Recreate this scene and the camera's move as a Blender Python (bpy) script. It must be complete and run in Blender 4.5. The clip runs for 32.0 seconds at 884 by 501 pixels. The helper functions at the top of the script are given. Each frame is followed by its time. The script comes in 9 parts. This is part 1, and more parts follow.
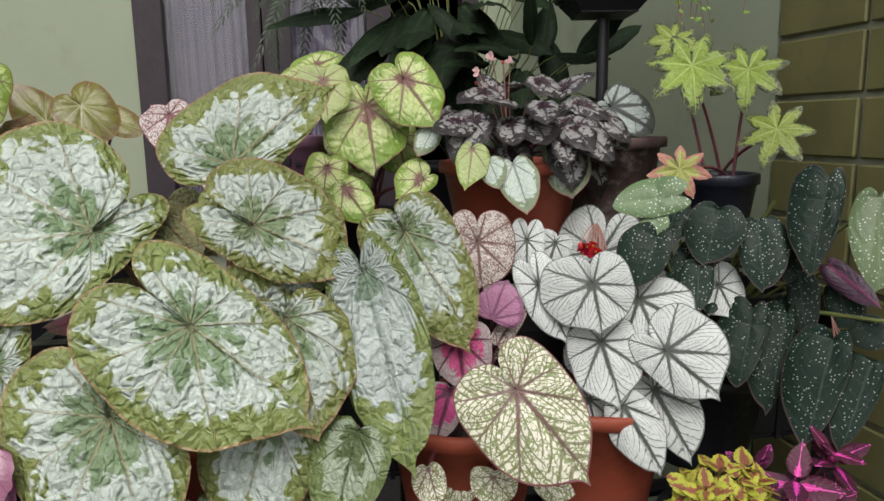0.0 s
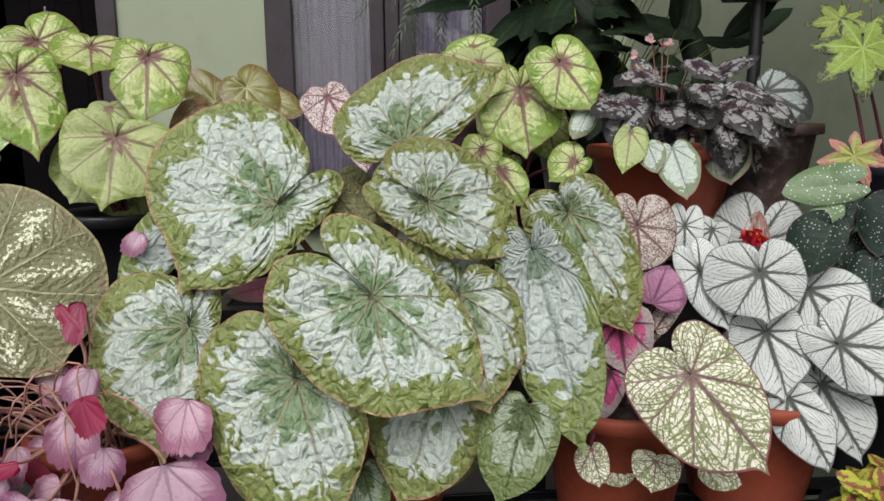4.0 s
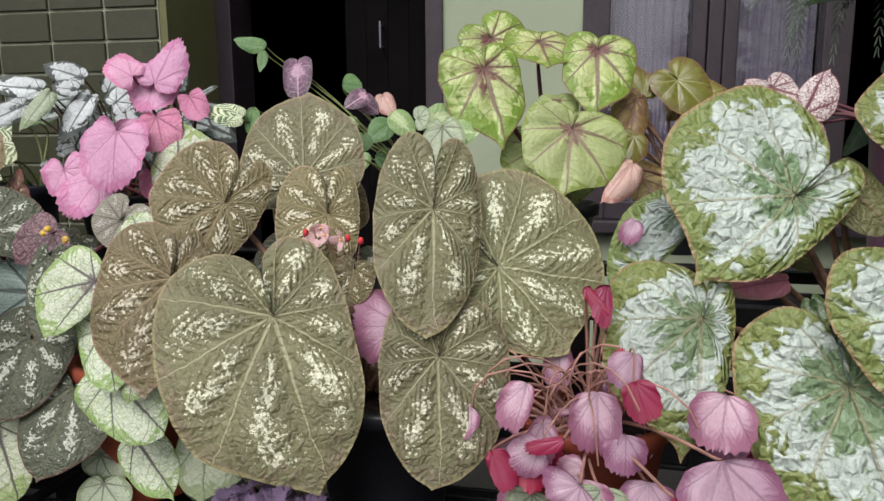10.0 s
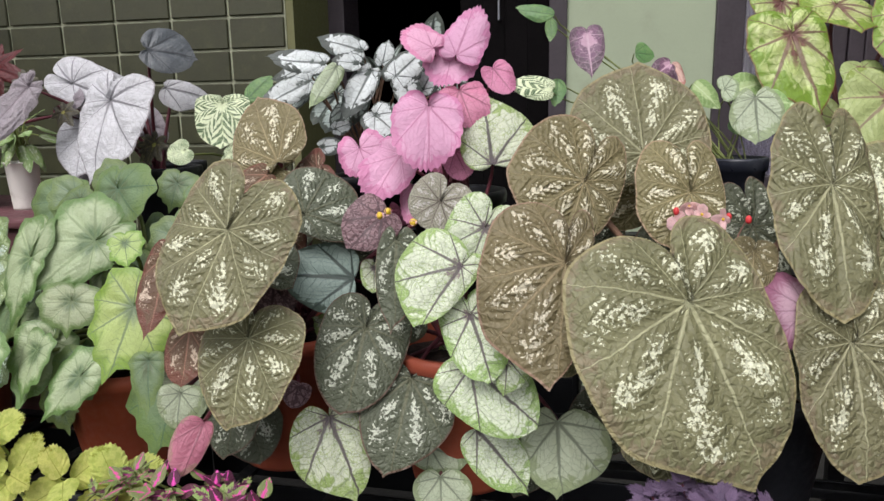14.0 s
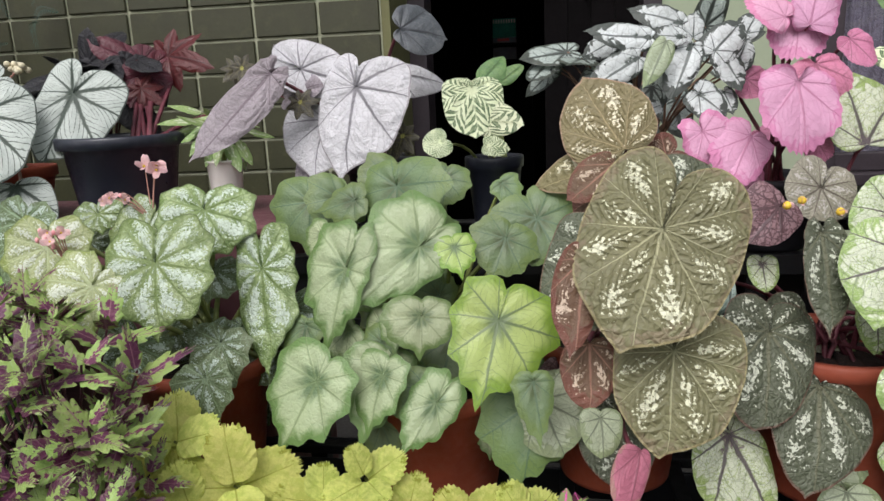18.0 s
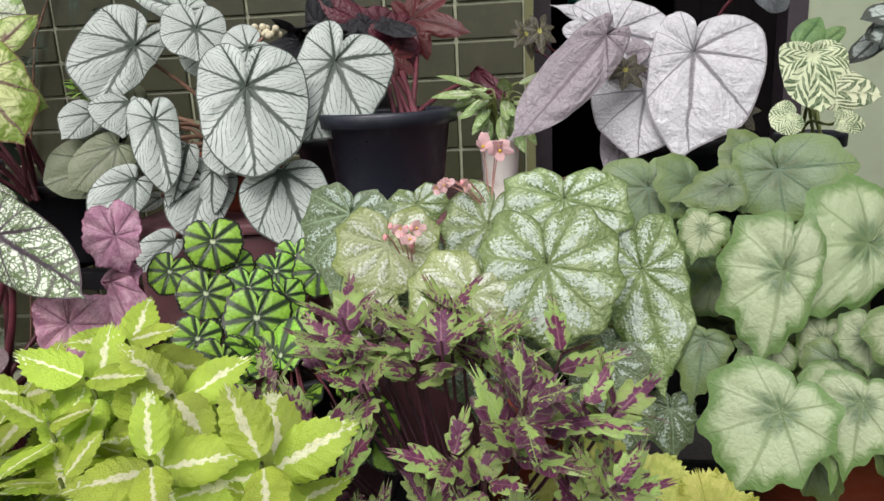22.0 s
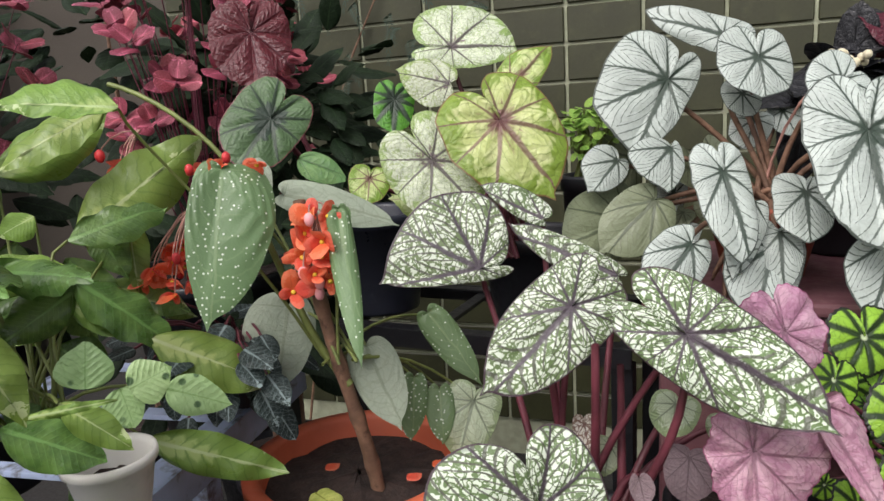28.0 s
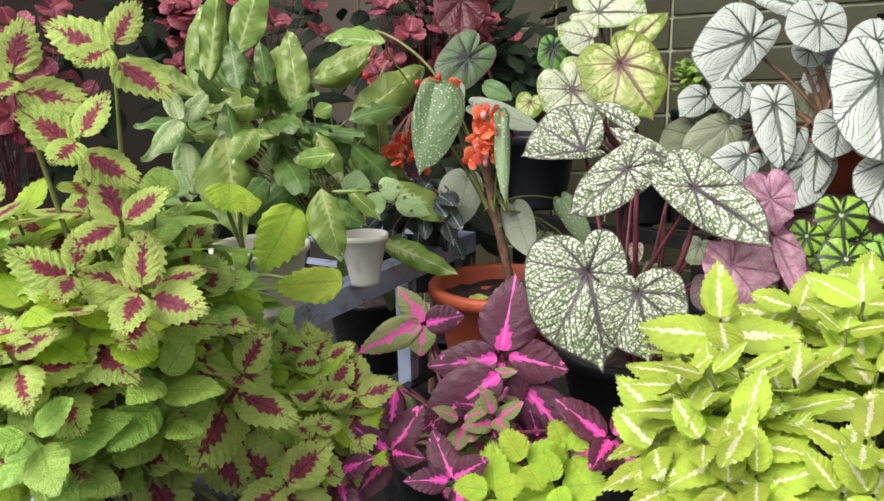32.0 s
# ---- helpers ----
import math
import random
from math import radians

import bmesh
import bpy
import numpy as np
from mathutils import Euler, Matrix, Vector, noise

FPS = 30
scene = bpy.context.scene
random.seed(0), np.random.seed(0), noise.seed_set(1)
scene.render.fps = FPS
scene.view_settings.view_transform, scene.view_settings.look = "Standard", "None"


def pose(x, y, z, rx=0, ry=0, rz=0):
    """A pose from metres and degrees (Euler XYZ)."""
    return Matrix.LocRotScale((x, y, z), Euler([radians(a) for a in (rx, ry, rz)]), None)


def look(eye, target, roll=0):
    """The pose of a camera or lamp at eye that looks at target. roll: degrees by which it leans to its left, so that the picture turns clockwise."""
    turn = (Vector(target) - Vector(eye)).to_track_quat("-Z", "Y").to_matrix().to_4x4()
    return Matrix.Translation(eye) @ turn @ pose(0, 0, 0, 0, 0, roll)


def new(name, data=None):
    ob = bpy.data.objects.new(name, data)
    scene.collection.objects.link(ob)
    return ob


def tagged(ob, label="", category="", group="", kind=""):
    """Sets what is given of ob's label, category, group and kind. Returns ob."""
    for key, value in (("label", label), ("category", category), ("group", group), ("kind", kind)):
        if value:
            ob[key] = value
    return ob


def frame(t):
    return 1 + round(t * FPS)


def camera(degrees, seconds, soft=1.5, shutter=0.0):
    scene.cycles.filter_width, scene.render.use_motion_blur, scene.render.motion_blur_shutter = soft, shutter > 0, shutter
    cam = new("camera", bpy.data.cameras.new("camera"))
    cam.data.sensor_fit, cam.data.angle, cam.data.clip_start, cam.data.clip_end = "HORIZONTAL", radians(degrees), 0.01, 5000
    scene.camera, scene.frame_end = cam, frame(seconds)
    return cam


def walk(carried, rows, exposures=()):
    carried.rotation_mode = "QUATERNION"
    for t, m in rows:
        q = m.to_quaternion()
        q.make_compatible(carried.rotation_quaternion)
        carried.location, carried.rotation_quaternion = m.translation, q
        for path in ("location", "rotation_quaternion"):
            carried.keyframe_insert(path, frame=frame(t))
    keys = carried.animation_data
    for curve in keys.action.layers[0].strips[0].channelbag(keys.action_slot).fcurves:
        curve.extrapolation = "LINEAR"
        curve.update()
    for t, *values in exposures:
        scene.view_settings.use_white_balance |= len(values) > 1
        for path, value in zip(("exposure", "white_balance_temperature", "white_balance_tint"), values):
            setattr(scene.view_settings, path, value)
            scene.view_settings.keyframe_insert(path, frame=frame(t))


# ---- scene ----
cam = camera(64.3, 32.0)
METRES, EYE, TILT, LEAN, TURN = 3.2, 1.35, 0.0, 0.0, 0.0
ROWS = [
    (0.0, 0.0, 0.0, 0.0, -0.16, -10.12, 0.89),
    (0.5, -0.003, -0.0009, -0.0003, 0.76, -10.04, 0.88),
    (1.0, -0.0064, -0.0017, -0.0007, 1.57, -9.95, 0.54),
    (1.5, -0.0108, -0.0027, -0.0014, 2.74, -10.33, 0.62),
    (2.0, -0.0147, -0.0036, -0.0012, 3.63, -10.67, 0.77),
    (2.5, -0.0192, -0.0048, -0.002, 4.28, -10.69, 0.58),
    (4.5, -0.0384, -0.0078, -0.0039, 8.25, -10.9, 0.45),
    (5.0, -0.0432, -0.01, -0.0043, 9.79, -11.07, 0.53),
    (5.5, -0.0501, -0.0133, -0.0046, 11.51, -11.36, 0.39),
    (6.0, -0.0565, -0.0165, -0.0054, 12.72, -11.0, 0.25),
    (6.5, -0.0635, -0.0194, -0.0064, 13.7, -10.99, 0.2),
    (7.0, -0.0713, -0.0222, -0.008, 14.67, -11.07, 0.48),
    (7.5, -0.0813, -0.0252, -0.0085, 17.15, -10.9, 0.37),
    (8.0, -0.0905, -0.0296, -0.0102, 20.76, -10.71, 0.0),
    (8.5, -0.1023, -0.0327, -0.0118, 24.06, -11.29, -0.24),
    (9.0, -0.1164, -0.0336, -0.0117, 24.34, -9.96, -0.2),
    (9.5, -0.1366, -0.0324, -0.0141, 23.77, -9.84, 0.05),
    (10.0, -0.1556, -0.0307, -0.0143, 23.74, -9.59, 0.3),
    (10.5, -0.1739, -0.0302, -0.0159, 23.27, -9.85, 0.45),
    (11.0, -0.188, -0.0313, -0.0166, 25.04, -11.24, 1.14),
    (11.5, -0.2023, -0.0343, -0.0147, 25.33, -11.57, 0.95),
    (12.0, -0.2235, -0.0437, -0.013, 22.45, -10.86, 1.46),
    (12.5, -0.2491, -0.0556, -0.0117, 20.44, -11.49, 1.3),
    (13.0, -0.2696, -0.0667, -0.012, 20.42, -11.37, 1.28),
    (13.5, -0.2859, -0.0731, -0.0142, 22.45, -11.13, 1.39),
    (14.0, -0.2977, -0.0739, -0.0144, 24.26, -11.4, 1.08),
    (14.5, -0.3158, -0.074, -0.0167, 26.92, -11.33, 0.78),
    (15.0, -0.3358, -0.0715, -0.0159, 27.0, -12.57, 1.38),
    (15.5, -0.3606, -0.0708, -0.0155, 26.88, -12.71, 1.53),
    (17.5, -0.4474, -0.0925, -0.0118, 22.47, -12.45, 2.36),
    (18.0, -0.4704, -0.1056, -0.012, 20.41, -12.47, 2.56),
    (18.5, -0.4902, -0.1139, -0.0143, 21.73, -12.83, 1.56),
    (19.0, -0.5056, -0.1148, -0.0152, 23.14, -12.96, 1.44),
    (19.5, -0.5278, -0.1121, -0.0147, 23.45, -13.11, 1.99),
    (20.0, -0.5502, -0.1095, -0.012, 22.89, -12.52, 1.89),
    (20.5, -0.5691, -0.1071, -0.012, 23.5, -12.57, 2.42),
    (21.0, -0.5845, -0.1043, -0.0116, 23.52, -13.54, 1.68),
    (21.5, -0.6085, -0.1054, -0.0113, 21.53, -13.21, 2.28),
    (22.0, -0.6331, -0.1093, -0.01, 20.04, -14.13, 2.77),
    (22.5, -0.6572, -0.1173, -0.0084, 18.26, -14.41, 3.07),
    (23.0, -0.6747, -0.1252, -0.0075, 19.02, -13.66, 3.71),
    (23.5, -0.6903, -0.1262, -0.0074, 20.63, -12.73, 2.78),
    (24.0, -0.7096, -0.1225, -0.0074, 21.96, -11.83, 2.71),
    (24.5, -0.7335, -0.1141, -0.0063, 22.79, -11.79, 3.54),
    (25.0, -0.7532, -0.1081, -0.0047, 23.42, -11.9, 3.56),
    (25.5, -0.7685, -0.1053, -0.0026, 25.15, -10.9, 3.44),
    (27.5, -0.8088, -0.1166, 0.0028, 28.67, -11.7, 3.31),
    (28.0, -0.8106, -0.1203, 0.0047, 32.53, -11.55, 3.51),
    (28.5, -0.8084, -0.1246, 0.0059, 37.53, -11.22, 3.35),
    (29.0, -0.8027, -0.1292, 0.0056, 44.02, -11.18, 2.8),
    (29.5, -0.7905, -0.1364, 0.0033, 51.17, -11.56, 2.01),
    (30.0, -0.779, -0.146, 0.0035, 53.4, -10.89, 2.37),
    (30.5, -0.7617, -0.1699, 0.0004, 54.79, -11.57, 2.34),
    (31.0, -0.7382, -0.1926, -0.0017, 53.19, -11.34, 2.38),
    (31.5, -0.717, -0.2142, -0.0066, 52.1, -11.02, 1.45),
    (32.0, -0.7006, -0.2193, -0.0101, 48.82, -13.4, 1.16),
]
walk(cam, [(t, pose(0, 0, EYE, TILT, LEAN, TURN) @ pose(METRES * x, METRES * y, METRES * z, 90 + pitch, roll, yaw)) for t, x, y, z, yaw, pitch, roll in ROWS],
     exposures=((0.0, -0.26, 6600, 13), (7.0, -0.24, 6480, 14), (13.0, -0.10, 6450, 13), (20.0, -0.08, 6550, 13), (25.0, -0.14, 6600, 13), (28.0, 0.10, 6600, 13), (30.0, 0.36, 6700, 13), (32.0, 0.36, 6850, 12)))

# ---- light ----
world = bpy.data.worlds.new("overcast")
scene.world = world
world.use_nodes = True
_wt = world.node_tree
_bg = _wt.nodes["Background"]
_sky = _wt.nodes.new("ShaderNodeTexSky")
_sky.sky_type, _sky.sun_disc = "NISHITA", False
_sky.sun_elevation, _sky.sun_rotation = radians(48), radians(187)
_sky.dust_density, _sky.air_density = 3.0, 1.0
_hs = _wt.nodes.new("ShaderNodeHueSaturation")
_hs.inputs["Saturation"].default_value = 0.22
_wt.links.new(_sky.outputs[0], _hs.inputs["Color"])
_wt.links.new(_hs.outputs[0], _bg.inputs["Color"])
_bg.inputs["Strength"].default_value = 0.18
sun = new("sun", bpy.data.lights.new("sun", "SUN"))
sun.data.energy, sun.data.angle, sun.data.color = 2.15, radians(40), (1.0, 0.985, 0.95)
sun.matrix_basis = look((-0.7, -4, 5.2), (-1.2, 0, 0))


# ---- material tools ----
class Nodes:
    def __init__(self, name):
        self.mat = bpy.data.materials.new(name)
        self.mat.use_nodes = True
        self.tree = self.mat.node_tree
        self.bsdf = self.tree.nodes["Principled BSDF"]
        self.out = self.tree.nodes["Material Output"]

    def put(self, sock, v):
        if isinstance(v, (int, float)):
            sock.default_value = v
        elif isinstance(v, tuple):
            sock.default_value = (*v, 1.0) if len(v) == 3 and len(sock.default_value) == 4 else v
        else:
            self.tree.links.new(v, sock)

    def m(self, op, a, b=0.0, c=0.0):
        n = self.tree.nodes.new("ShaderNodeMath")
        n.operation = op
        for i, v in enumerate((a, b, c)):
            self.put(n.inputs[i], v)
        return n.outputs[0]

    def step(self, v, lo, hi, a=0.0, b=1.0):
        n = self.tree.nodes.new("ShaderNodeMapRange")
        n.interpolation_type = "SMOOTHSTEP"
        for i, x in enumerate((v, lo, hi, a, b)):
            self.put(n.inputs[i], x)
        return n.outputs[0]

    def mix(self, f, a, b):
        n = self.tree.nodes.new("ShaderNodeMix")
        n.data_type = "RGBA"
        self.put(n.inputs[0], f)
        self.put(n.inputs[6], a)
        self.put(n.inputs[7], b)
        return n.outputs[2]

    def noise(self, scale, vec=None, detail=3.0, rough=0.55):
        n = self.tree.nodes.new("ShaderNodeTexNoise")
        n.inputs["Scale"].default_value, n.inputs["Detail"].default_value, n.inputs["Roughness"].default_value = scale, detail, rough
        if vec is not None:
            self.tree.links.new(vec, n.inputs["Vector"])
        return n.outputs[0]

    def voronoi(self, scale, vec=None, feature="F1", rnd=1.0):
        n = self.tree.nodes.new("ShaderNodeTexVoronoi")
        n.feature = feature
        n.inputs["Scale"].default_value, n.inputs["Randomness"].default_value = scale, rnd
        if vec is not None:
            self.tree.links.new(vec, n.inputs["Vector"])
        return n.outputs["Distance"]

    def warp(self, vec, scale, amount):
        """vec pushed about by a noise, to bend straight cell walls."""
        t = self.tree.nodes.new("ShaderNodeTexNoise")
        t.inputs["Scale"].default_value, t.inputs["Detail"].default_value = scale, 2.0
        self.tree.links.new(vec, t.inputs["Vector"])
        a = self.tree.nodes.new("ShaderNodeVectorMath")
        a.operation = "MULTIPLY_ADD"
        self.tree.links.new(t.outputs["Color"], a.inputs[0])
        a.inputs[1].default_value = (amount, amount, amount)
        self.tree.links.new(vec, a.inputs[2])
        return a.outputs[0]

    def cell(self, scale, vec):
        """A random number for each cell of a cell pattern."""
        v = self.tree.nodes.new("ShaderNodeTexVoronoi")
        v.inputs["Scale"].default_value = scale
        self.tree.links.new(vec, v.inputs["Vector"])
        sep = self.tree.nodes.new("ShaderNodeSeparateColor")
        self.tree.links.new(v.outputs["Color"], sep.inputs[0])
        return sep.outputs[0]

    def coord(self, which="Object"):
        return self.tree.nodes.new("ShaderNodeTexCoord").outputs[which]

    def random(self):
        return self.tree.nodes.new("ShaderNodeObjectInfo").outputs["Random"]

    def spot(self, v=True):
        """Object coordinates shifted for each object, so that no two are alike."""
        n = self.tree.nodes.new("ShaderNodeVectorMath")
        n.operation = "ADD"
        self.tree.links.new(self.coord(), n.inputs[0])
        c = self.tree.nodes.new("ShaderNodeCombineXYZ")
        self.put(c.inputs[2], self.m("MULTIPLY", self.random(), 9.0))
        self.tree.links.new(c.outputs[0], n.inputs[1])
        return n.outputs[0]

    def bump(self, h, strength=0.4, dist=0.003):
        n = self.tree.nodes.new("ShaderNodeBump")
        n.inputs["Strength"].default_value, n.inputs["Distance"].default_value = strength, dist
        self.put(n.inputs["Height"], h)
        self.tree.links.new(n.outputs[0], self.bsdf.inputs["Normal"])

    def set(self, color=None, rough=None, metal=None, spec=None):
        for key, v in (("Base Color", color), ("Roughness", rough), ("Metallic", metal), ("Specular IOR Level", spec)):
            if v is not None:
                self.put(self.bsdf.inputs[key], v)
        return self.mat


def srgb(r, g, b):
    """Linear colour from 0..255 display values."""
    return tuple(((c / 255) / 12.92 if c <= 10 else ((c / 255 + 0.055) / 1.055) ** 2.4) for c in (r, g, b))


def plain(name, rgb, rough=0.5, var=0.25, scale=12.0, metal=0.0, bump=0.15, fine=90.0, dirt=None, spec=0.5):
    n = Nodes(name)
    p = n.spot()
    big, small = n.noise(scale, p, 4), n.noise(fine, p, 3)
    col = n.mix(n.step(big, 0.3, 0.7), tuple(c * (1 - var) for c in rgb), tuple(min(1, c * (1 + var)) for c in rgb))
    if dirt:
        col = n.mix(n.step(n.noise(scale * 2.3, p, 5, 0.65), 0.52, 0.72), col, dirt)
    n.bump(small, bump, 0.002)
    r = n.step(small, 0.2, 0.8, max(0.05, rough - 0.1), min(1, rough + 0.12))
    return n.set(col, r, metal, spec)


def leaf_material(name, mid, edge=None, centre=None, vein=None, vein2=None, rim=None, nv=4.5, vw=0.016, vs=0.85, v2=0.3, chev=7.0,
                  band=(0.25, 0.8), jag=0.16, speck=None, speck_size=230.0, speck_cut=0.5, dots=None, net=None, net_scale=70.0, net_cut=0.06, stripe=None,
                  rough=0.42, quilt=0.5, vary=0.25, mottle=None, glow=0.12, relief=0.0014, qs=80.0, lace=0.3, block=1.0, wrinkle=None, soft=0.04, fine=0.3, sw=0.78, ragged=0.15, ribs=0.5, drift=0.8, lean=0.32, flare=0.0, hem=0.98, eye=None, spec=0.45, blotch=None):
    """A leaf's surface over (angle, radius): centre, silver middle and edge, palmate veins with side veins, specks, dots or a net."""
    n = Nodes(name)
    polar = n.tree.nodes.new("ShaderNodeUVMap")
    polar.uv_map = "leaf"
    uv = polar.outputs[0]
    sep = n.tree.nodes.new("ShaderNodeSeparateXYZ")
    n.tree.links.new(uv, sep.inputs[0])
    p = n.spot()
    rho = sep.outputs[1]
    ang = n.m("MULTIPLY_ADD", sep.outputs[0], 2.0, -1.0)
    n_big, n_mid, n_fine = n.noise(14, p, 3), n.noise(55, p, 4, 0.6), n.noise(260, p, 2)
    wob = n.m("MULTIPLY_ADD", n_big, 0.12, n.m("MULTIPLY", n_mid, 0.04))
    if nv < 1:
        flat = n.tree.nodes.new("ShaderNodeUVMap")
        flat.uv_map = "flat"
        xy = n.tree.nodes.new("ShaderNodeSeparateXYZ")
        n.tree.links.new(flat.outputs[0], xy.inputs[0])
        off = n.m("ABSOLUTE", n.m("ADD", xy.outputs[0], n.m("MULTIPLY", n.m("SUBTRACT", n_mid, 0.5), 0.02)))
        d = n.m("MINIMUM", n.m("MULTIPLY", off, 3.2), 1.0)
        s = off
        width = n.m("MULTIPLY_ADD", n.m("MULTIPLY", xy.outputs[1], n.step(n_mid, 0.3, 0.7, 0.3, 1.6)), -vw * 1.0, vw * 1.15)
        run = n.m("SUBTRACT", xy.outputs[1], n.m("MULTIPLY", off, 0.75))
        sector = n.m("MULTIPLY", n.m("GREATER_THAN", xy.outputs[0], 0.0), 0.4)
    else:
        turn = n.m("MULTIPLY_ADD", n.m("ADD", ang, n.m("MULTIPLY", wob, 0.35)), nv, 20.46)
        d = n.m("MULTIPLY", n.m("ABSOLUTE", n.m("SUBTRACT", n.m("FRACT", turn), 0.5)), 2.0)
        s = n.m("DIVIDE", n.m("MULTIPLY", d, rho), nv)
        width = n.m("MULTIPLY_ADD", rho, vw * (2.0 * flare - 0.75), vw * (1.0 - flare))
        run = n.m("SUBTRACT", rho, n.m("MULTIPLY", n.m("MULTIPLY", d, n.step(rho, 0.0, 0.7, 0.25, 1.0)), lean))
        sector = n.m("MULTIPLY", n.m("FLOOR", n.m("MULTIPLY", turn, 2.0)), 0.37)
    s = n.m("MULTIPLY", s, n.m("MULTIPLY_ADD", n.m("SUBTRACT", n_fine, 0.5), ragged * 3.0, 1.0))
    vm = n.m("SUBTRACT", 1.0, n.step(s, n.m("MULTIPLY", width, 0.5), n.m("MULTIPLY", width, 1.5)))
    ch = n.m("FRACT", n.m("ADD", sector, n.m("MULTIPLY_ADD", run, chev, n.m("MULTIPLY", n.m("ADD", n_mid, n.m("MULTIPLY", n_big, 1.6)), drift))))
    tri = n.m("MULTIPLY", n.m("ABSOLUTE", n.m("SUBTRACT", ch, 0.5)), 2.0)
    thin = n.m("ADD", n.m("MULTIPLY_ADD", d, -0.14, tri), n.m("ADD", n.m("MULTIPLY", n.m("SUBTRACT", n_fine, 0.5), ragged), n.m("MULTIPLY", n.m("SUBTRACT", n_mid, 0.5), ragged * 0.8)))
    thin = n.m("SUBTRACT", thin, n.m("MULTIPLY", n.m("SUBTRACT", 1.0, n.step(rho, 0.0, 0.4)), 0.12))
    sm = n.step(thin, sw - 0.02, sw + 0.13)
    bent = n.warp(p, 55, 0.014)
    quilts, quilt_edge = n.cell(qs, bent), n.voronoi(qs, bent, "DISTANCE_TO_EDGE")
    field = n.m("MULTIPLY_ADD", rho, 0.55, n.m("MULTIPLY", off, 2.0)) if nv < 1 else rho
    if blotch:
        along = n.m("DIVIDE", n.m("SUBTRACT", xy.outputs[1], blotch[0]), blotch[1])
        across = n.m("DIVIDE", off, blotch[2])
        field = n.m("MULTIPLY", n.m("SQRT", n.m("ADD", n.m("MULTIPLY", along, along), n.m("MULTIPLY", across, across))), 0.5)
    jagged = n.m("ADD", field, n.m("ADD", n.m("MULTIPLY", n.m("SUBTRACT", tri, 0.5), jag * 0.4), n.m("MULTIPLY", n.m("SUBTRACT", n_mid, 0.5), jag * 0.3)))
    jagged = n.m("ADD", jagged, n.m("MULTIPLY", n.m("SUBTRACT", n_big, 0.5), jag * 1.8))
    jagged = n.m("ADD", jagged, n.m("MULTIPLY", n.m("SUBTRACT", quilts, 0.5), jag * block))
    col = mid
    if mottle:
        col = n.mix(n.step(n_mid, 0.42, 0.6), col, mottle)
    if centre:
        j2 = n.m("ADD", jagged, n.m("MULTIPLY", d, -0.10))
        col = n.mix(n.step(j2, band[0] - soft * 1.2, band[0] + soft * 1.2), centre, col)
    if edge:
        col = n.mix(n.step(n.m("ADD", jagged, n.m("MULTIPLY", d, -0.06)), band[1] - soft * 0.8, band[1] + soft), col, edge)
    if speck:
        patch = n.m("ADD", n.m("MULTIPLY", n.m("SUBTRACT", n.noise(38, p, 3), 0.5), 0.55), n.m("MULTIPLY", n.m("SUBTRACT", d, 0.55), 0.30))
        patch = n.m("ADD", patch, n.m("MULTIPLY", n.m("SUBTRACT", 0.45, tri), 0.12))
        patch = n.m("SUBTRACT", patch, n.m("MULTIPLY", n.step(n.m("ABSOLUTE", n.m("SUBTRACT", rho, 0.56)), 0.18, 0.42), 0.16))
        grit = n.m("ADD", n.noise(speck_size, n.warp(p, 90, 0.006), 3, 0.6), patch)
        grains = n.m("MULTIPLY", n.step(grit, speck_cut + 0.06, speck_cut + 0.13), n.step(d, 0.08, 0.25))
        grains = n.m("MULTIPLY", grains, n.m("SUBTRACT", 1.0, n.step(rho, 0.9, 0.97)))
        col = n.mix(grains, col, speck)
    if dots:
        col = n.mix(n.m("SUBTRACT", 1.0, n.step(n.voronoi(speck_size, p, "F1", 0.75), 0.16, 0.24)), col, dots)
    if net:
        gap = n.m("ADD", n.voronoi(net_scale, n.warp(n.warp(p, 60, 0.02), 240, 0.005), "DISTANCE_TO_EDGE", 1.0), n.m("ADD", n.m("MULTIPLY", n.m("SUBTRACT", n_fine, 0.5), 0.16), n.m("MULTIPLY", n.m("SUBTRACT", n_mid, 0.5), 0.22)))
        gap = n.m("ADD", gap, n.m("MULTIPLY", n.m("SUBTRACT", d, 0.55), 0.05))
        col = n.mix(n.m("SUBTRACT", 1.0, n.step(gap, net_cut * 0.6, net_cut * 1.5)), col, net)
    if stripe:
        wide = n.m("ADD", tri, n.m("MULTIPLY", n.m("SUBTRACT", n_mid, 0.5), 1.9))
        col = n.mix(n.m("MULTIPLY", n.step(wide, 0.45, 0.62), n.step(rho, 0.1, 0.25)), col, stripe)
    if vein2 or vein:
        col = n.mix(n.m("MULTIPLY", sm, n.m("MULTIPLY", n.step(rho, 0.08, 0.3), v2)), col, vein2 or vein)
        col = n.mix(n.m("MULTIPLY", n.m("SUBTRACT", 1.0, n.step(quilt_edge, 0.01, 0.09)), lace * 0.8), col, vein2 or vein)
    if vein:
        col = n.mix(n.m("MULTIPLY", vm, vs), col, vein)
    if eye:
        col = n.mix(n.step(n.m("ADD", rho, n.m("MULTIPLY", n_mid, 0.04)), 0.06, 0.14), eye, col)
    if rim:
        col = n.mix(n.step(n.m("ADD", rho, n.m("MULTIPLY", n_fine, 0.02)), hem, hem + 0.012), col, rim)
    tint = n.tree.nodes.new("ShaderNodeHueSaturation")
    n.put(tint.inputs["Color"], col)
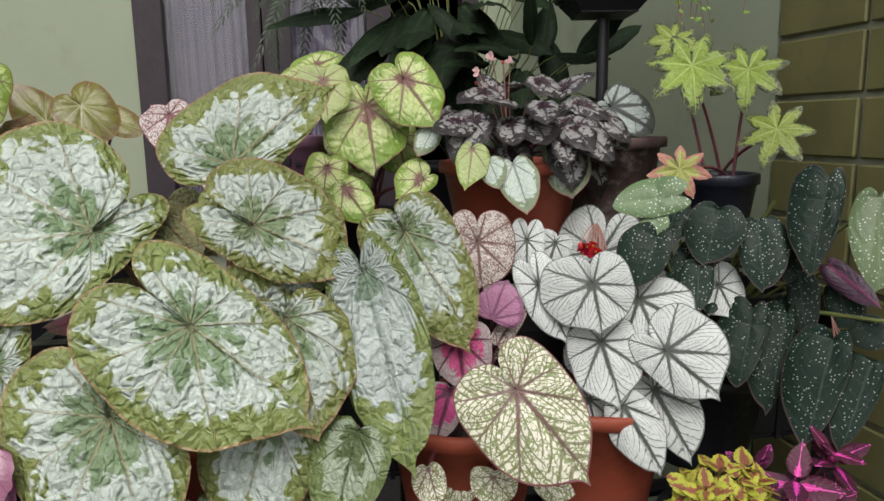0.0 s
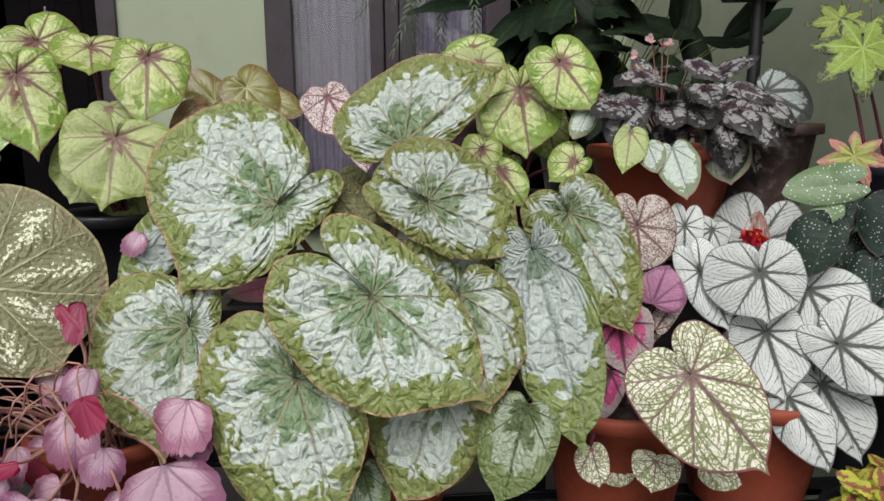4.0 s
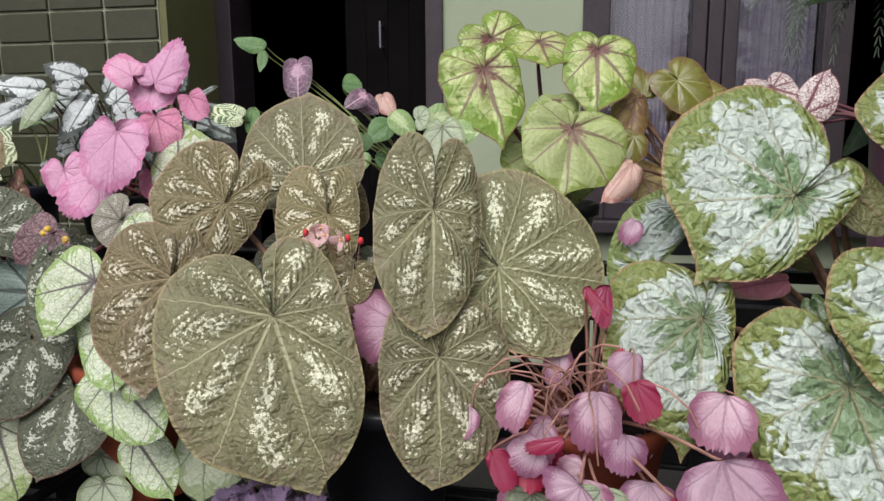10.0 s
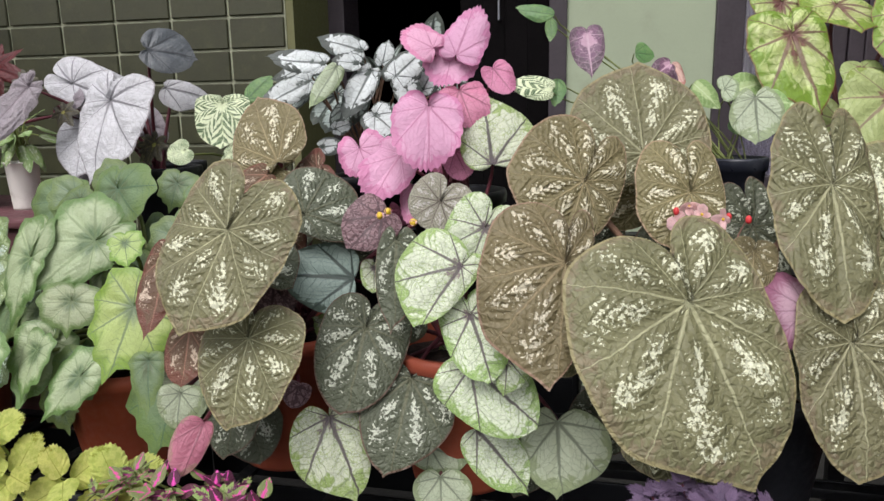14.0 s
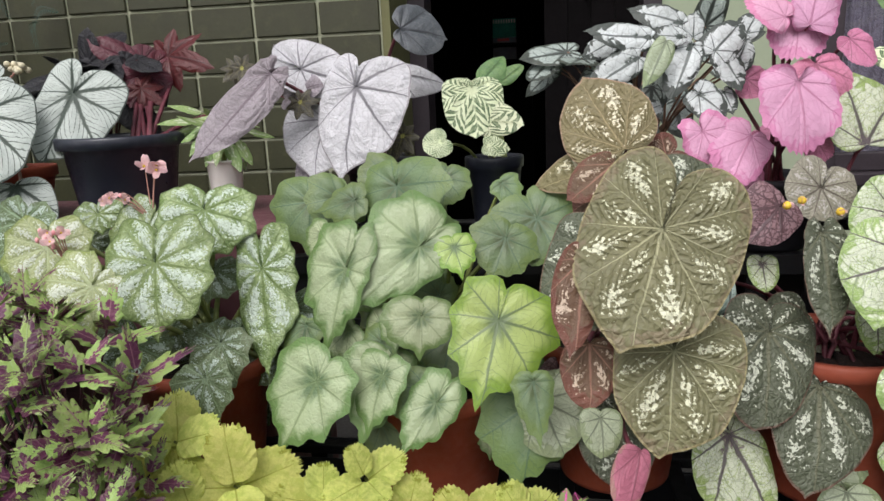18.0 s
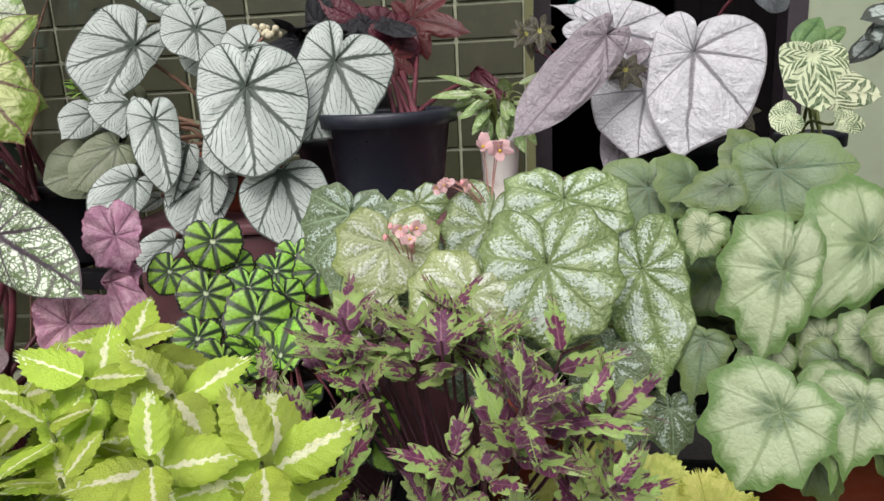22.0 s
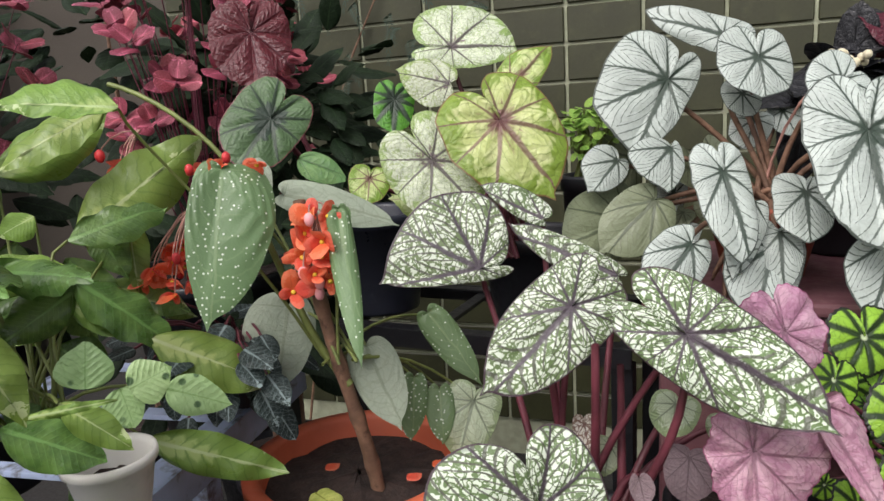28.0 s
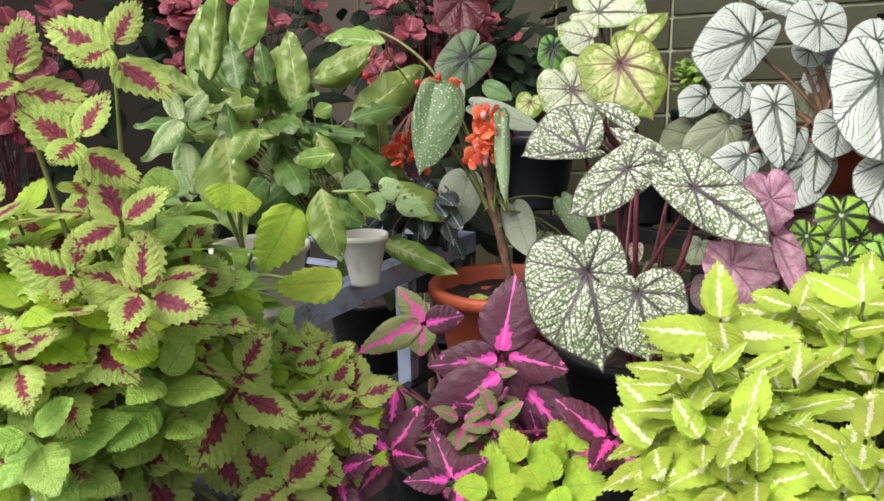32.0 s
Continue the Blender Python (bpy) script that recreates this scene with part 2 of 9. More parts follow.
    n.put(tint.inputs["Value"], n.m("ADD", n.step(n_big, 0.25, 0.75, 1 - vary * 0.5, 1 + vary * 0.35), n.m("MULTIPLY", n.m("SUBTRACT", n.random(), 0.5), vary * 0.8)))
    n.put(tint.inputs["Hue"], n.m("MULTIPLY_ADD", n.random(), 0.02, 0.49))
    cells = n.step(n.voronoi(wrinkle or qs * 2.2, bent, "DISTANCE_TO_EDGE"), 0.0, 0.30)
    pillow = n.m("MULTIPLY", n.m("SUBTRACT", 1.0, n.m("MULTIPLY", tri, tri)), n.step(d, 0.0, 0.35))
    height = n.m("ADD", n.m("MULTIPLY", n.step(quilt_edge, 0.0, 0.55), 0.45), n.m("ADD", n.m("MULTIPLY", vm, -0.3), n.m("MULTIPLY", n_fine, 0.04)))
    height = n.m("ADD", height, n.m("ADD", n.m("MULTIPLY", pillow, ribs), n.m("MULTIPLY", cells, fine)))
    n.bump(height, min(1.0, quilt), relief if nv >= 1 else 0.0015)
    n.set(tint.outputs[0], n.step(n_mid, 0.2, 0.8, rough - 0.08, rough + 0.14), 0.0, spec)
    tr = n.tree.nodes.new("ShaderNodeBsdfTranslucent")
    n.tree.links.new(tint.outputs[0], tr.inputs[0])
    mx = n.tree.nodes.new("ShaderNodeMixShader")
    mx.inputs[0].default_value = glow
    n.tree.links.new(n.bsdf.outputs[0], mx.inputs[1])
    n.tree.links.new(tr.outputs[0], mx.inputs[2])
    n.tree.links.new(mx.outputs[0], n.out.inputs[0])
    return n.mat


S = srgb
LEAF = {}


def leafkind(key, form="heart", cup=0.10, ruffle=0.012, tooth=0.0, teeth=30, nv=4.5, puff=0.010, lobe=0.0, **p):
    LEAF[key] = dict(lobe=lobe, form=form, cup=cup, ruffle=ruffle, tooth=tooth, teeth=teeth, nv=nv, puff=puff, mat=leaf_material("leaf_" + key, nv=nv, **p))


SILVER = S(186, 200, 192)
leafkind("rex", mid=S(190, 202, 192), edge=S(124, 134, 74), centre=S(120, 142, 106), vein=S(152, 142, 110), vein2=S(128, 148, 112), v2=0.2, vs=0.55, band=(0.33, 0.74), jag=0.28, puff=0.011, quilt=0.95, rim=S(150, 128, 92), speck=S(212, 222, 205), speck_cut=0.9, chev=6, qs=70, lace=0.3, rough=0.32, relief=0.0042, form="heartpoint", fine=0.5, soft=0.04, vw=0.011, block=0.8, ribs=0.6, wrinkle=72, lobe=0.03)
leafkind("rexsil", mid=S(178, 190, 184), edge=S(124, 138, 80), centre=S(120, 140, 120), vein=S(110, 130, 105), v2=0.25, vs=0.3, band=(0.12, 0.74), jag=0.25, puff=0.011, quilt=0.95, chev=8, qs=70, relief=0.0042, rough=0.32, lace=0.18, form="heartpoint", fine=0.5, soft=0.025, ribs=0.6, wrinkle=72)
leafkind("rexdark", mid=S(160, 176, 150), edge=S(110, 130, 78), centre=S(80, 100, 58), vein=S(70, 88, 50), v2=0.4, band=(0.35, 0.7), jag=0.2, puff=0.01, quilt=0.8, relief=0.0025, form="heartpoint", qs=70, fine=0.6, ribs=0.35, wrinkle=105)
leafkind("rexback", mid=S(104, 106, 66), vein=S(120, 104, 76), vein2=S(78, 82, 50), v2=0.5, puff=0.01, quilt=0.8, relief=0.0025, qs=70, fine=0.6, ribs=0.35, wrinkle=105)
leafkind("pinkback", mid=S(186, 112, 128), vein=S(140, 80, 92), v2=0.4, edge=S(168, 130, 120), band=(0.1, 0.85), puff=0.006)
leafkind("silver", mid=S(206, 212, 208), vein=S(70, 78, 70), vein2=S(84, 92, 86), v2=0.8, vs=0.95, vw=0.03, nv=4.6, chev=6, rim=S(110, 116, 112), quilt=0.55, centre=S(120, 128, 122), band=(0.06, 0.9), jag=0.08, puff=0.010, lace=0.15, qs=90, form="heartpoint", sw=0.72, ragged=0.5, ribs=0.3, relief=0.0014, lobe=0.03, drift=0.5, lean=0.55)
leafkind("silverround", form="round", mid=S(184, 193, 187), vein=S(52, 66, 56), vein2=S(70, 82, 72), v2=0.8, vs=0.97, vw=0.03, nv=4.6, chev=6, rim=S(70, 78, 72), quilt=0.5, centre=S(92, 104, 92), band=(0.07, 0.95), jag=0.06, puff=0.010, cup=0.12, lace=0.15, qs=90, sw=0.72, ragged=0.5, ribs=0.3, relief=0.0014, lobe=0.03, drift=0.5, lean=0.55)
leafkind("sback", form="round", mid=S(124, 132, 104), vein=S(70, 78, 56), vein2=S(90, 98, 74), v2=0.5, vs=0.9, vw=0.024, nv=5.2, puff=0.008, chev=5.5, ribs=0.3, drift=0.3, lean=0.5)
leafkind("silverdark", mid=S(172, 184, 178), vein=S(54, 60, 56), vein2=S(58, 66, 60), v2=0.85, vs=0.95, vw=0.05, nv=5, chev=5, edge=S(70, 76, 68), band=(0.1, 0.8), jag=0.1)
leafkind("silvgreen", mid=S(184, 199, 186), vein=S(109, 121, 109), v2=0.45, vs=0.8, edge=S(123, 138, 102), band=(0.1, 0.78), jag=0.15, rim=S(147, 94, 94))
leafkind("silverveined", mid=S(158, 178, 168), vein=S(58, 72, 66), vein2=S(80, 98, 90), v2=0.7, vs=0.95, vw=0.03, nv=4.5, chev=7, edge=S(80, 96, 84), band=(0.08, 0.86), jag=0.15)
leafkind("silverwhite", mid=S(204, 210, 210), vein=S(60, 68, 64), v2=0.2, vs=0.85, vw=0.022, nv=3.5, edge=S(74, 80, 76), centre=S(74, 84, 78), band=(0.10, 0.80), jag=0.26, puff=0.012, cup=0.12, tooth=0.04, teeth=18, quilt=0.6, form="heartpoint")
leafkind("mosaic", mid=S(224, 222, 204), vein=S(112, 82, 82), net=S(136, 148, 98), net_scale=125, net_cut=0.09, vs=0.9, vw=0.02, v2=0.85, vein2=S(112, 112, 72), rim=S(122, 72, 76), nv=4.5, centre=S(130, 96, 84), band=(0.05, 0.95), jag=0.06, lace=0.2, form="heartpoint", chev=6, ragged=0.3, sw=0.6, ribs=0.3, drift=0.3, lean=0.45)
leafkind("mosaicdark", mid=S(208, 216, 200), vein=S(66, 54, 66), net=S(98, 118, 74), net_scale=155, net_cut=0.12, vs=0.95, vw=0.024, v2=0.85, vein2=S(72, 72, 62), rim=S(64, 48, 56), edge=S(150, 160, 144), nv=4.8, centre=S(84, 68, 76), band=(0.06, 0.93), jag=0.03, cup=0.08, lace=0.0, form="heartpoint", chev=6, ragged=0.35, sw=0.6, ribs=0.3, drift=0.3, lean=0.45)
leafkind("brownnet", mid=S(206, 200, 190), vein=S(104, 70, 66), net=S(128, 104, 92), net_scale=200, net_cut=0.08, vs=0.9, vw=0.024, v2=0.4, rim=S(110, 70, 66), ragged=0.3)
leafkind("creamred", mid=S(220, 212, 206), vein=S(118, 62, 70), net=S(132, 92, 94), net_scale=170, net_cut=0.07, vs=0.95, vw=0.028, v2=0.5, rim=S(120, 60, 66), ragged=0.3)
leafkind("mauve", mid=S(158, 104, 138), vein=S(104, 56, 88), v2=0.5, vs=0.8, vw=0.03, nv=6, puff=0.012, edge=S(120, 76, 104), band=(0.1, 0.9))
leafkind("magenta", mid=S(188, 60, 122), vein=S(84, 26, 56), v2=0.5, vs=0.9, vw=0.04, edge=S(164, 150, 150), centre=S(96, 24, 62), band=(0.14, 0.62), jag=0.2)
leafkind("lime", mid=S(182, 195, 124), vein=S(110, 76, 72), vein2=S(104, 128, 52), v2=0.55, vs=0.85, vw=0.026, centre=S(122, 80, 78), mottle=S(196, 204, 146), band=(0.17, 0.72), jag=0.3, edge=S(120, 148, 54), rim=S(120, 96, 60), puff=0.012, quilt=0.8, chev=6, qs=60, relief=0.0014, form="heartpoint", fine=0.4, lobe=0.05, ribs=0.4, ragged=0.2, wrinkle=110, soft=0.12)
leafkind("limepale", mid=S(172, 186, 126), vein=S(132, 106, 92), vein2=S(126, 148, 84), v2=0.5, vs=0.8, vw=0.022, centre=S(140, 112, 96), band=(0.14, 0.9), jag=0.18, edge=S(138, 158, 78), puff=0.012, relief=0.002, form="heartpoint", lobe=0.05, ribs=0.4)
leafkind("bronze", form="round", mid=S(112, 112, 44), vein=S(164, 166, 112), v2=0.08, vs=0.7, vw=0.014, edge=S(104, 88, 46), band=(0.1, 0.8), rim=S(150, 108, 70), rough=0.22, lace=0.0, ribs=0.15, quilt=0.3, soft=0.2, jag=0.3)
leafkind("dead", mid=S(120, 92, 60), vein=S(96, 66, 46), v2=0.4, ruffle=0.05, cup=0.3, mottle=S(148, 128, 78))
leafkind("deadpink", mid=S(224, 190, 176), vein=S(190, 140, 126), v2=0.2, ruffle=0.03, cup=0.3, edge=S(206, 150, 136), band=(0.1, 0.85))
leafkind("olive", mid=S(124, 123, 90), vein=S(196, 196, 158), vein2=S(106, 106, 78), v2=0.55, vs=0.55, vw=0.008, nv=4.5, speck=S(226, 228, 200), speck_size=230, speck_cut=0.515, quilt=0.9, puff=0.01, chev=9, rim=S(150, 142, 104), edge=S(130, 120, 94), band=(0.1, 0.9), rough=0.5, qs=95, wrinkle=115, lace=0.45, relief=0.0024, fine=0.4, ribs=0.6, lobe=0.025)
leafkind("olivebrown", mid=S(128, 119, 86), vein=S(175, 159, 121), vein2=S(100, 94, 62), v2=0.5, vs=0.5, vw=0.009, nv=4.8, speck=S(226, 220, 194), speck_size=230, speck_cut=0.505, quilt=0.9, puff=0.01, chev=9, rim=S(156, 132, 108), rough=0.5, qs=95, wrinkle=115, lace=0.45, relief=0.0024, fine=0.4, ribs=0.6, lobe=0.025)
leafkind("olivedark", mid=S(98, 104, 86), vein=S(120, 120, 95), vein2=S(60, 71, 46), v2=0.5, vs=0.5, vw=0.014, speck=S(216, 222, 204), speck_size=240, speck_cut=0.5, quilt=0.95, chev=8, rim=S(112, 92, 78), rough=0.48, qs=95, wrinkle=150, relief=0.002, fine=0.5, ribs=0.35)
leafkind("olivered", mid=S(106, 82, 64), vein=S(151, 110, 94), vein2=S(94, 66, 52), v2=0.5, speck=S(206, 186, 166), speck_size=230, speck_cut=0.54, quilt=0.95, rough=0.5, qs=110, edge=S(112, 70, 58), band=(0.1, 0.8))
leafkind("greyolive", mid=S(156, 154, 136), vein=S(92, 83, 74), v2=0.5, speck=S(196, 192, 184), speck_size=230, speck_cut=0.48, quilt=0.9, qs=110)
leafkind("greygreen", mid=S(170, 181, 153), vein=S(103, 112, 92), v2=0.5, vs=0.85, vw=0.022, edge=S(138, 153, 114), band=(0.1, 0.8), jag=0.2)
leafkind("greypurple", mid=S(136, 116, 122), vein=S(96, 78, 84), v2=0.5, vs=0.8)
leafkind("purplenet", mid=S(147, 116, 120), vein=S(80, 56, 60), v2=0.6, vs=0.9, vw=0.03, net=S(96, 68, 72), net_scale=120, net_cut=0.1)
leafkind("paleveined", mid=S(204, 211, 188), vein=S(74, 62, 68), vein2=S(96, 112, 76), v2=0.55, vs=0.9, vw=0.02, nv=4.2, chev=7, edge=S(140, 166, 94), band=(0.12, 0.84), jag=0.26, centre=S(122, 106, 108), quilt=0.7, net=S(168, 184, 136), net_scale=200, net_cut=0.05, lace=0.4, ribs=0.3, ragged=0.3)
leafkind("pink", form="scallop", mid=S(212, 158, 188), vein=S(164, 92, 124), v2=0.25, vs=0.55, vw=0.014, edge=S(204, 132, 170), band=(0.2, 0.8), ruffle=0.1, tooth=0.07, teeth=26, puff=0.006, rough=0.5, quilt=0.7, qs=50, relief=0.0018, fine=0.15, lace=0.15, ribs=0.3, lobe=0.04)
leafkind("pinkdark", mid=S(196, 122, 152), vein=S(116, 58, 82), v2=0.35, vs=0.6, tooth=0.05, teeth=36, form="scallop", ribs=0.3, ruffle=0.085)
leafkind("lilac", mid=S(196, 196, 200), vein=S(112, 110, 116), vein2=S(140, 138, 144), v2=0.4, vs=0.85, vw=0.018, nv=4.5, puff=0.014, quilt=0.85, rim=S(150, 146, 150), qs=60, relief=0.0022, form="heartpoint", fine=0.3, ribs=0.3, wrinkle=130, ragged=0.25, lobe=0.03, drift=0.3, lean=0.45)
leafkind("lilacdark", mid=S(146, 138, 144), vein=S(96, 84, 92), v2=0.4, vs=0.8, vw=0.016, puff=0.014, ribs=0.3, fine=0.6, wrinkle=130, relief=0.0022)
leafkind("slate", mid=S(92, 97, 102), vein=S(58, 60, 66), v2=0.3, vs=0.7, vw=0.018, puff=0.012, mottle=S(112, 116, 120), rough=0.35)
leafkind("striped", mid=S(206, 214, 178), stripe=S(74, 98, 62), vein=S(190, 200, 160), vs=0.4, vw=0.02, chev=5, nv=5, block=0.3)
leafkind("plaingreen", form="ovate", mid=S(92, 128, 76), vein=S(70, 96, 60), v2=0.5, vs=0.7, mottle=S(108, 140, 84))
leafkind("maple", form="angular", mid=S(158, 170, 134), centre=S(92, 112, 78), edge=S(96, 122, 68), vein=S(108, 124, 82), v2=0.15, vs=0.55, vw=0.02, nv=4.2, band=(0.26, 0.78), jag=0.13, puff=0.007, cup=0.14, quilt=0.5, qs=60, lace=0.1, vein2=S(110, 140, 92), relief=0.0018, soft=0.13, block=0.3, tooth=0.075, teeth=15, lobe=0.1, ribs=0.2, fine=0.3, wrinkle=150)
leafkind("maplebright", form="angular", mid=S(168, 190, 112), centre=S(118, 140, 94), edge=S(120, 156, 56), vein=S(96, 116, 84), v2=0.4, vs=0.8, vw=0.018, nv=4.2, band=(0.18, 0.76), jag=0.13, puff=0.007, quilt=0.5, qs=60, lace=0.15, soft=0.13, block=0.3, tooth=0.075, teeth=15, lobe=0.1, ribs=0.2, fine=0.3, wrinkle=150)
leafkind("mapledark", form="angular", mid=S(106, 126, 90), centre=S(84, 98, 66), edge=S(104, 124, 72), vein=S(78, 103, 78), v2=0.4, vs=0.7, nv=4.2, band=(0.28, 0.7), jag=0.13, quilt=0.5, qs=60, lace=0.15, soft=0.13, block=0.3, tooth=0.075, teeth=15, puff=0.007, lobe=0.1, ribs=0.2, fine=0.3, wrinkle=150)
leafkind("frost", form="heartpoint", mid=S(112, 132, 80), vein=S(110, 130, 76), vein2=S(90, 112, 66), v2=0.4, vs=0.8, vw=0.016, nv=5, mottle=S(156, 172, 126), edge=S(98, 120, 58), band=(0.1, 0.92), jag=0.14, speck=S(190, 204, 190), speck_size=380, speck_cut=0.4, quilt=0.7, puff=0.009, chev=8, qs=70, relief=0.0018, soft=0.1, fine=0.5, tooth=0.03, teeth=30, lace=0.4, rim=S(86, 104, 58), lobe=0.12, ribs=0.3, wrinkle=150)
leafkind("frostpale", form="heartpoint", mid=S(166, 178, 130), vein=S(176, 190, 150), vein2=S(118, 134, 84), v2=0.5, vs=0.6, vw=0.016, nv=5, speck=S(214, 222, 206), speck_size=380, speck_cut=0.44, quilt=0.6, puff=0.009, edge=S(136, 154, 84), band=(0.1, 0.85), qs=70, soft=0.1, fine=0.5, tooth=0.03, teeth=30, relief=0.0018, lace=0.4, rim=S(110, 128, 70), lobe=0.12, ribs=0.3, wrinkle=150)
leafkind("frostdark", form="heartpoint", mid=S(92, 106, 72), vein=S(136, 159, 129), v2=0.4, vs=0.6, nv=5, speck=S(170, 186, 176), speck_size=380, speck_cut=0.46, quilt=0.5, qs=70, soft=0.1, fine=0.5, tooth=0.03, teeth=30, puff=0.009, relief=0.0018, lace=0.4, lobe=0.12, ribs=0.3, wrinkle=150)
leafkind("tiger", form="round", mid=S(142, 192, 62), vein=S(24, 42, 28), vein2=S(48, 92, 30), v2=0.3, vs=0.95, vw=0.09, nv=4.5, rim=S(30, 34, 24), tooth=0.05, teeth=44, centre=S(196, 218, 168), band=(0.07, 0.99), jag=0.02, puff=0.008, cup=0.18, rough=0.36, flare=0.35, hem=0.93, lobe=0.05, ribs=0.2, ragged=0.3, chev=4, eye=S(206, 222, 180))
leafkind("tigerdark", form="round", mid=S(84, 140, 44), vein=S(34, 48, 36), vs=0.95, vw=0.12, nv=5, centre=S(44, 58, 44), band=(0.3, 0.99), tooth=0.03, teeth=30)
leafkind("plum", mid=S(172, 122, 146), vein=S(120, 84, 100), v2=0.45, vs=0.6, vw=0.016, nv=4.2, tooth=0.05, teeth=40, ruffle=0.11, puff=0.02, rim=S(150, 84, 116), rough=0.5, form="lobed", quilt=0.8, lobe=0.1, ribs=0.3, mottle=S(192, 152, 168))
leafkind("angel", form="wing", mid=S(24, 44, 34), vein=S(69, 88, 77), v2=0.2, vs=0.5, vw=0.010, nv=2.0, dots=S(150, 162, 154), speck_size=180, rough=0.38, puff=0.006, rim=S(77, 63, 63), quilt=0.25, lace=0.05, spec=0.18)
leafkind("angelgreen", form="wing", mid=S(98, 122, 82), vein=S(128, 148, 106), v2=0.25, vs=0.5, vw=0.010, nv=2.0, dots=S(206, 214, 200), speck_size=180, rough=0.36, puff=0.008, quilt=0.25, lace=0.05)
leafkind("greyback", form="wing", mid=S(148, 158, 140), vein=S(116, 126, 104), v2=0.3, vs=0.6, nv=2, puff=0.006, rough=0.5)
leafkind("darkpurple", form="wing", mid=S(64, 44, 62), vein=S(140, 50, 96), v2=0.2, vs=0.7, nv=2, vw=0.03)
leafkind("darkred", mid=S(84, 26, 38), vein=S(66, 18, 32), v2=0.5, vs=0.7, vw=0.02, ruffle=0.04, tooth=0.03, teeth=40, puff=0.016, rough=0.35, quilt=0.9)
leafkind("darkmaple", form="round", mid=S(79, 109, 69), vein=S(42, 56, 46), v2=0.4, vs=0.85, vw=0.04, centre=S(48, 65, 54), band=(0.3, 0.95), rim=S(115, 63, 63), tooth=0.012, teeth=40)
leafkind("star", form="star", mid=S(126, 148, 50), vein=S(172, 188, 110), v2=0.2, vs=0.6, vw=0.014, nv=3.5, edge=S(54, 60, 34), band=(0.05, 0.78), jag=0.22, tooth=0.05, teeth=50, rough=0.4, cup=0.16, puff=0.006)
leafkind("starpink", form="star", mid=S(160, 166, 88), vein=S(190, 190, 130), vs=0.4, nv=3.5, edge=S(176, 112, 104), band=(0.1, 0.62), jag=0.3, tooth=0.05, teeth=40, ruffle=0.05)
leafkind("darkstar", form="star", mid=S(62, 58, 46), vein=S(120, 116, 70), vs=0.5, nv=3.5, v2=0.2, centre=S(190, 190, 90), band=(0.10, 0.99), jag=0.04, cup=0.15)
leafkind("limegreen", form="ovate", mid=S(188, 218, 76), vein=S(122, 152, 50), v2=0.12, nv=0.5, vw=0.02, mottle=S(174, 210, 70), tooth=0.12, teeth=24, quilt=0.6, puff=0.012, rough=0.5, qs=120, lace=0.25, glow=0.42, vs=0.4, ruffle=0.04)
leafkind("redstar", form="star", mid=S(80, 24, 30), vein=S(52, 14, 20), vs=0.7, nv=3.5, v2=0.3, tooth=0.06, teeth=40, ruffle=0.05, cup=0.2)
leafkind("black", mid=S(44, 44, 48), vein=S(20, 20, 22), v2=0.5, vs=0.8, ruffle=0.03, tooth=0.02, rough=0.35, quilt=0.8, spec=0.3)
leafkind("darkrex", mid=S(150, 150, 148), vein=S(44, 38, 44), v2=0.3, vs=0.9, vw=0.03, nv=3.5, edge=S(46, 42, 42), centre=S(58, 26, 40), band=(0.36, 0.70), jag=0.35, puff=0.014, cup=0.22, tooth=0.03, ragged=0.3, lobe=0.08)
leafkind("calathea", form="blade", mid=S(166, 186, 110), vein=S(190, 204, 150), v2=0.6, vein2=S(96, 128, 54), nv=0.5, vw=0.012, chev=10, edge=S(122, 150, 70), band=(0.0, 0.26), jag=0.4, rough=0.32, puff=0.004, ruffle=0.1, cup=0.25, quilt=0.3, block=0.2, lace=0.0, soft=0.1, glow=0.2)
# shaded copy of the calathea leaf: its green is darkened for leaves out of sunlight
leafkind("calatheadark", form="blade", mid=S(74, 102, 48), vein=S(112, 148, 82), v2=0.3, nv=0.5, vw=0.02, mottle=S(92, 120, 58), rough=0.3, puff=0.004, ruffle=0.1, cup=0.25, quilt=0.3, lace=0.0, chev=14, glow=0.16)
leafkind("prayer", form="ovate", mid=S(147, 176, 121), vein=S(121, 154, 92), v2=0.3, nv=0.5, dots=S(64, 92, 56), speck_size=52, rough=0.4, cup=0.1)
leafkind("syngonium", form="ovate", mid=S(178, 200, 145), vein=S(204, 220, 176), v2=0.3, nv=0.5, rough=0.4, edge=S(136, 167, 105), band=(0.0, 0.5), jag=0.2)
leafkind("coleusyellow", form="oval", mid=S(220, 224, 128), vein=S(160, 166, 60), v2=0.08, nv=0.5, vw=0.014, mottle=S(198, 208, 106), glow=0.38, tooth=0.09, teeth=26, quilt=0.9, puff=0.012, rough=0.55, qs=150, lace=0.2, ruffle=0.04)
leafkind("coleuslime", form="ovate", mid=S(234, 234, 190), vein=S(236, 238, 210), vs=0.7, v2=0.16, vein2=S(150, 176, 64), nv=0.5, vw=0.016, mottle=None, tooth=0.1, glow=0.3, teeth=26, rough=0.5, quilt=0.6, puff=0.01, qs=110, vary=0.55, edge=S(172, 194, 70), band=(0.0, 0.5), jag=0.8, block=0.3, soft=0.08, blotch=(0.42, 0.33, 0.042), ruffle=0.04)
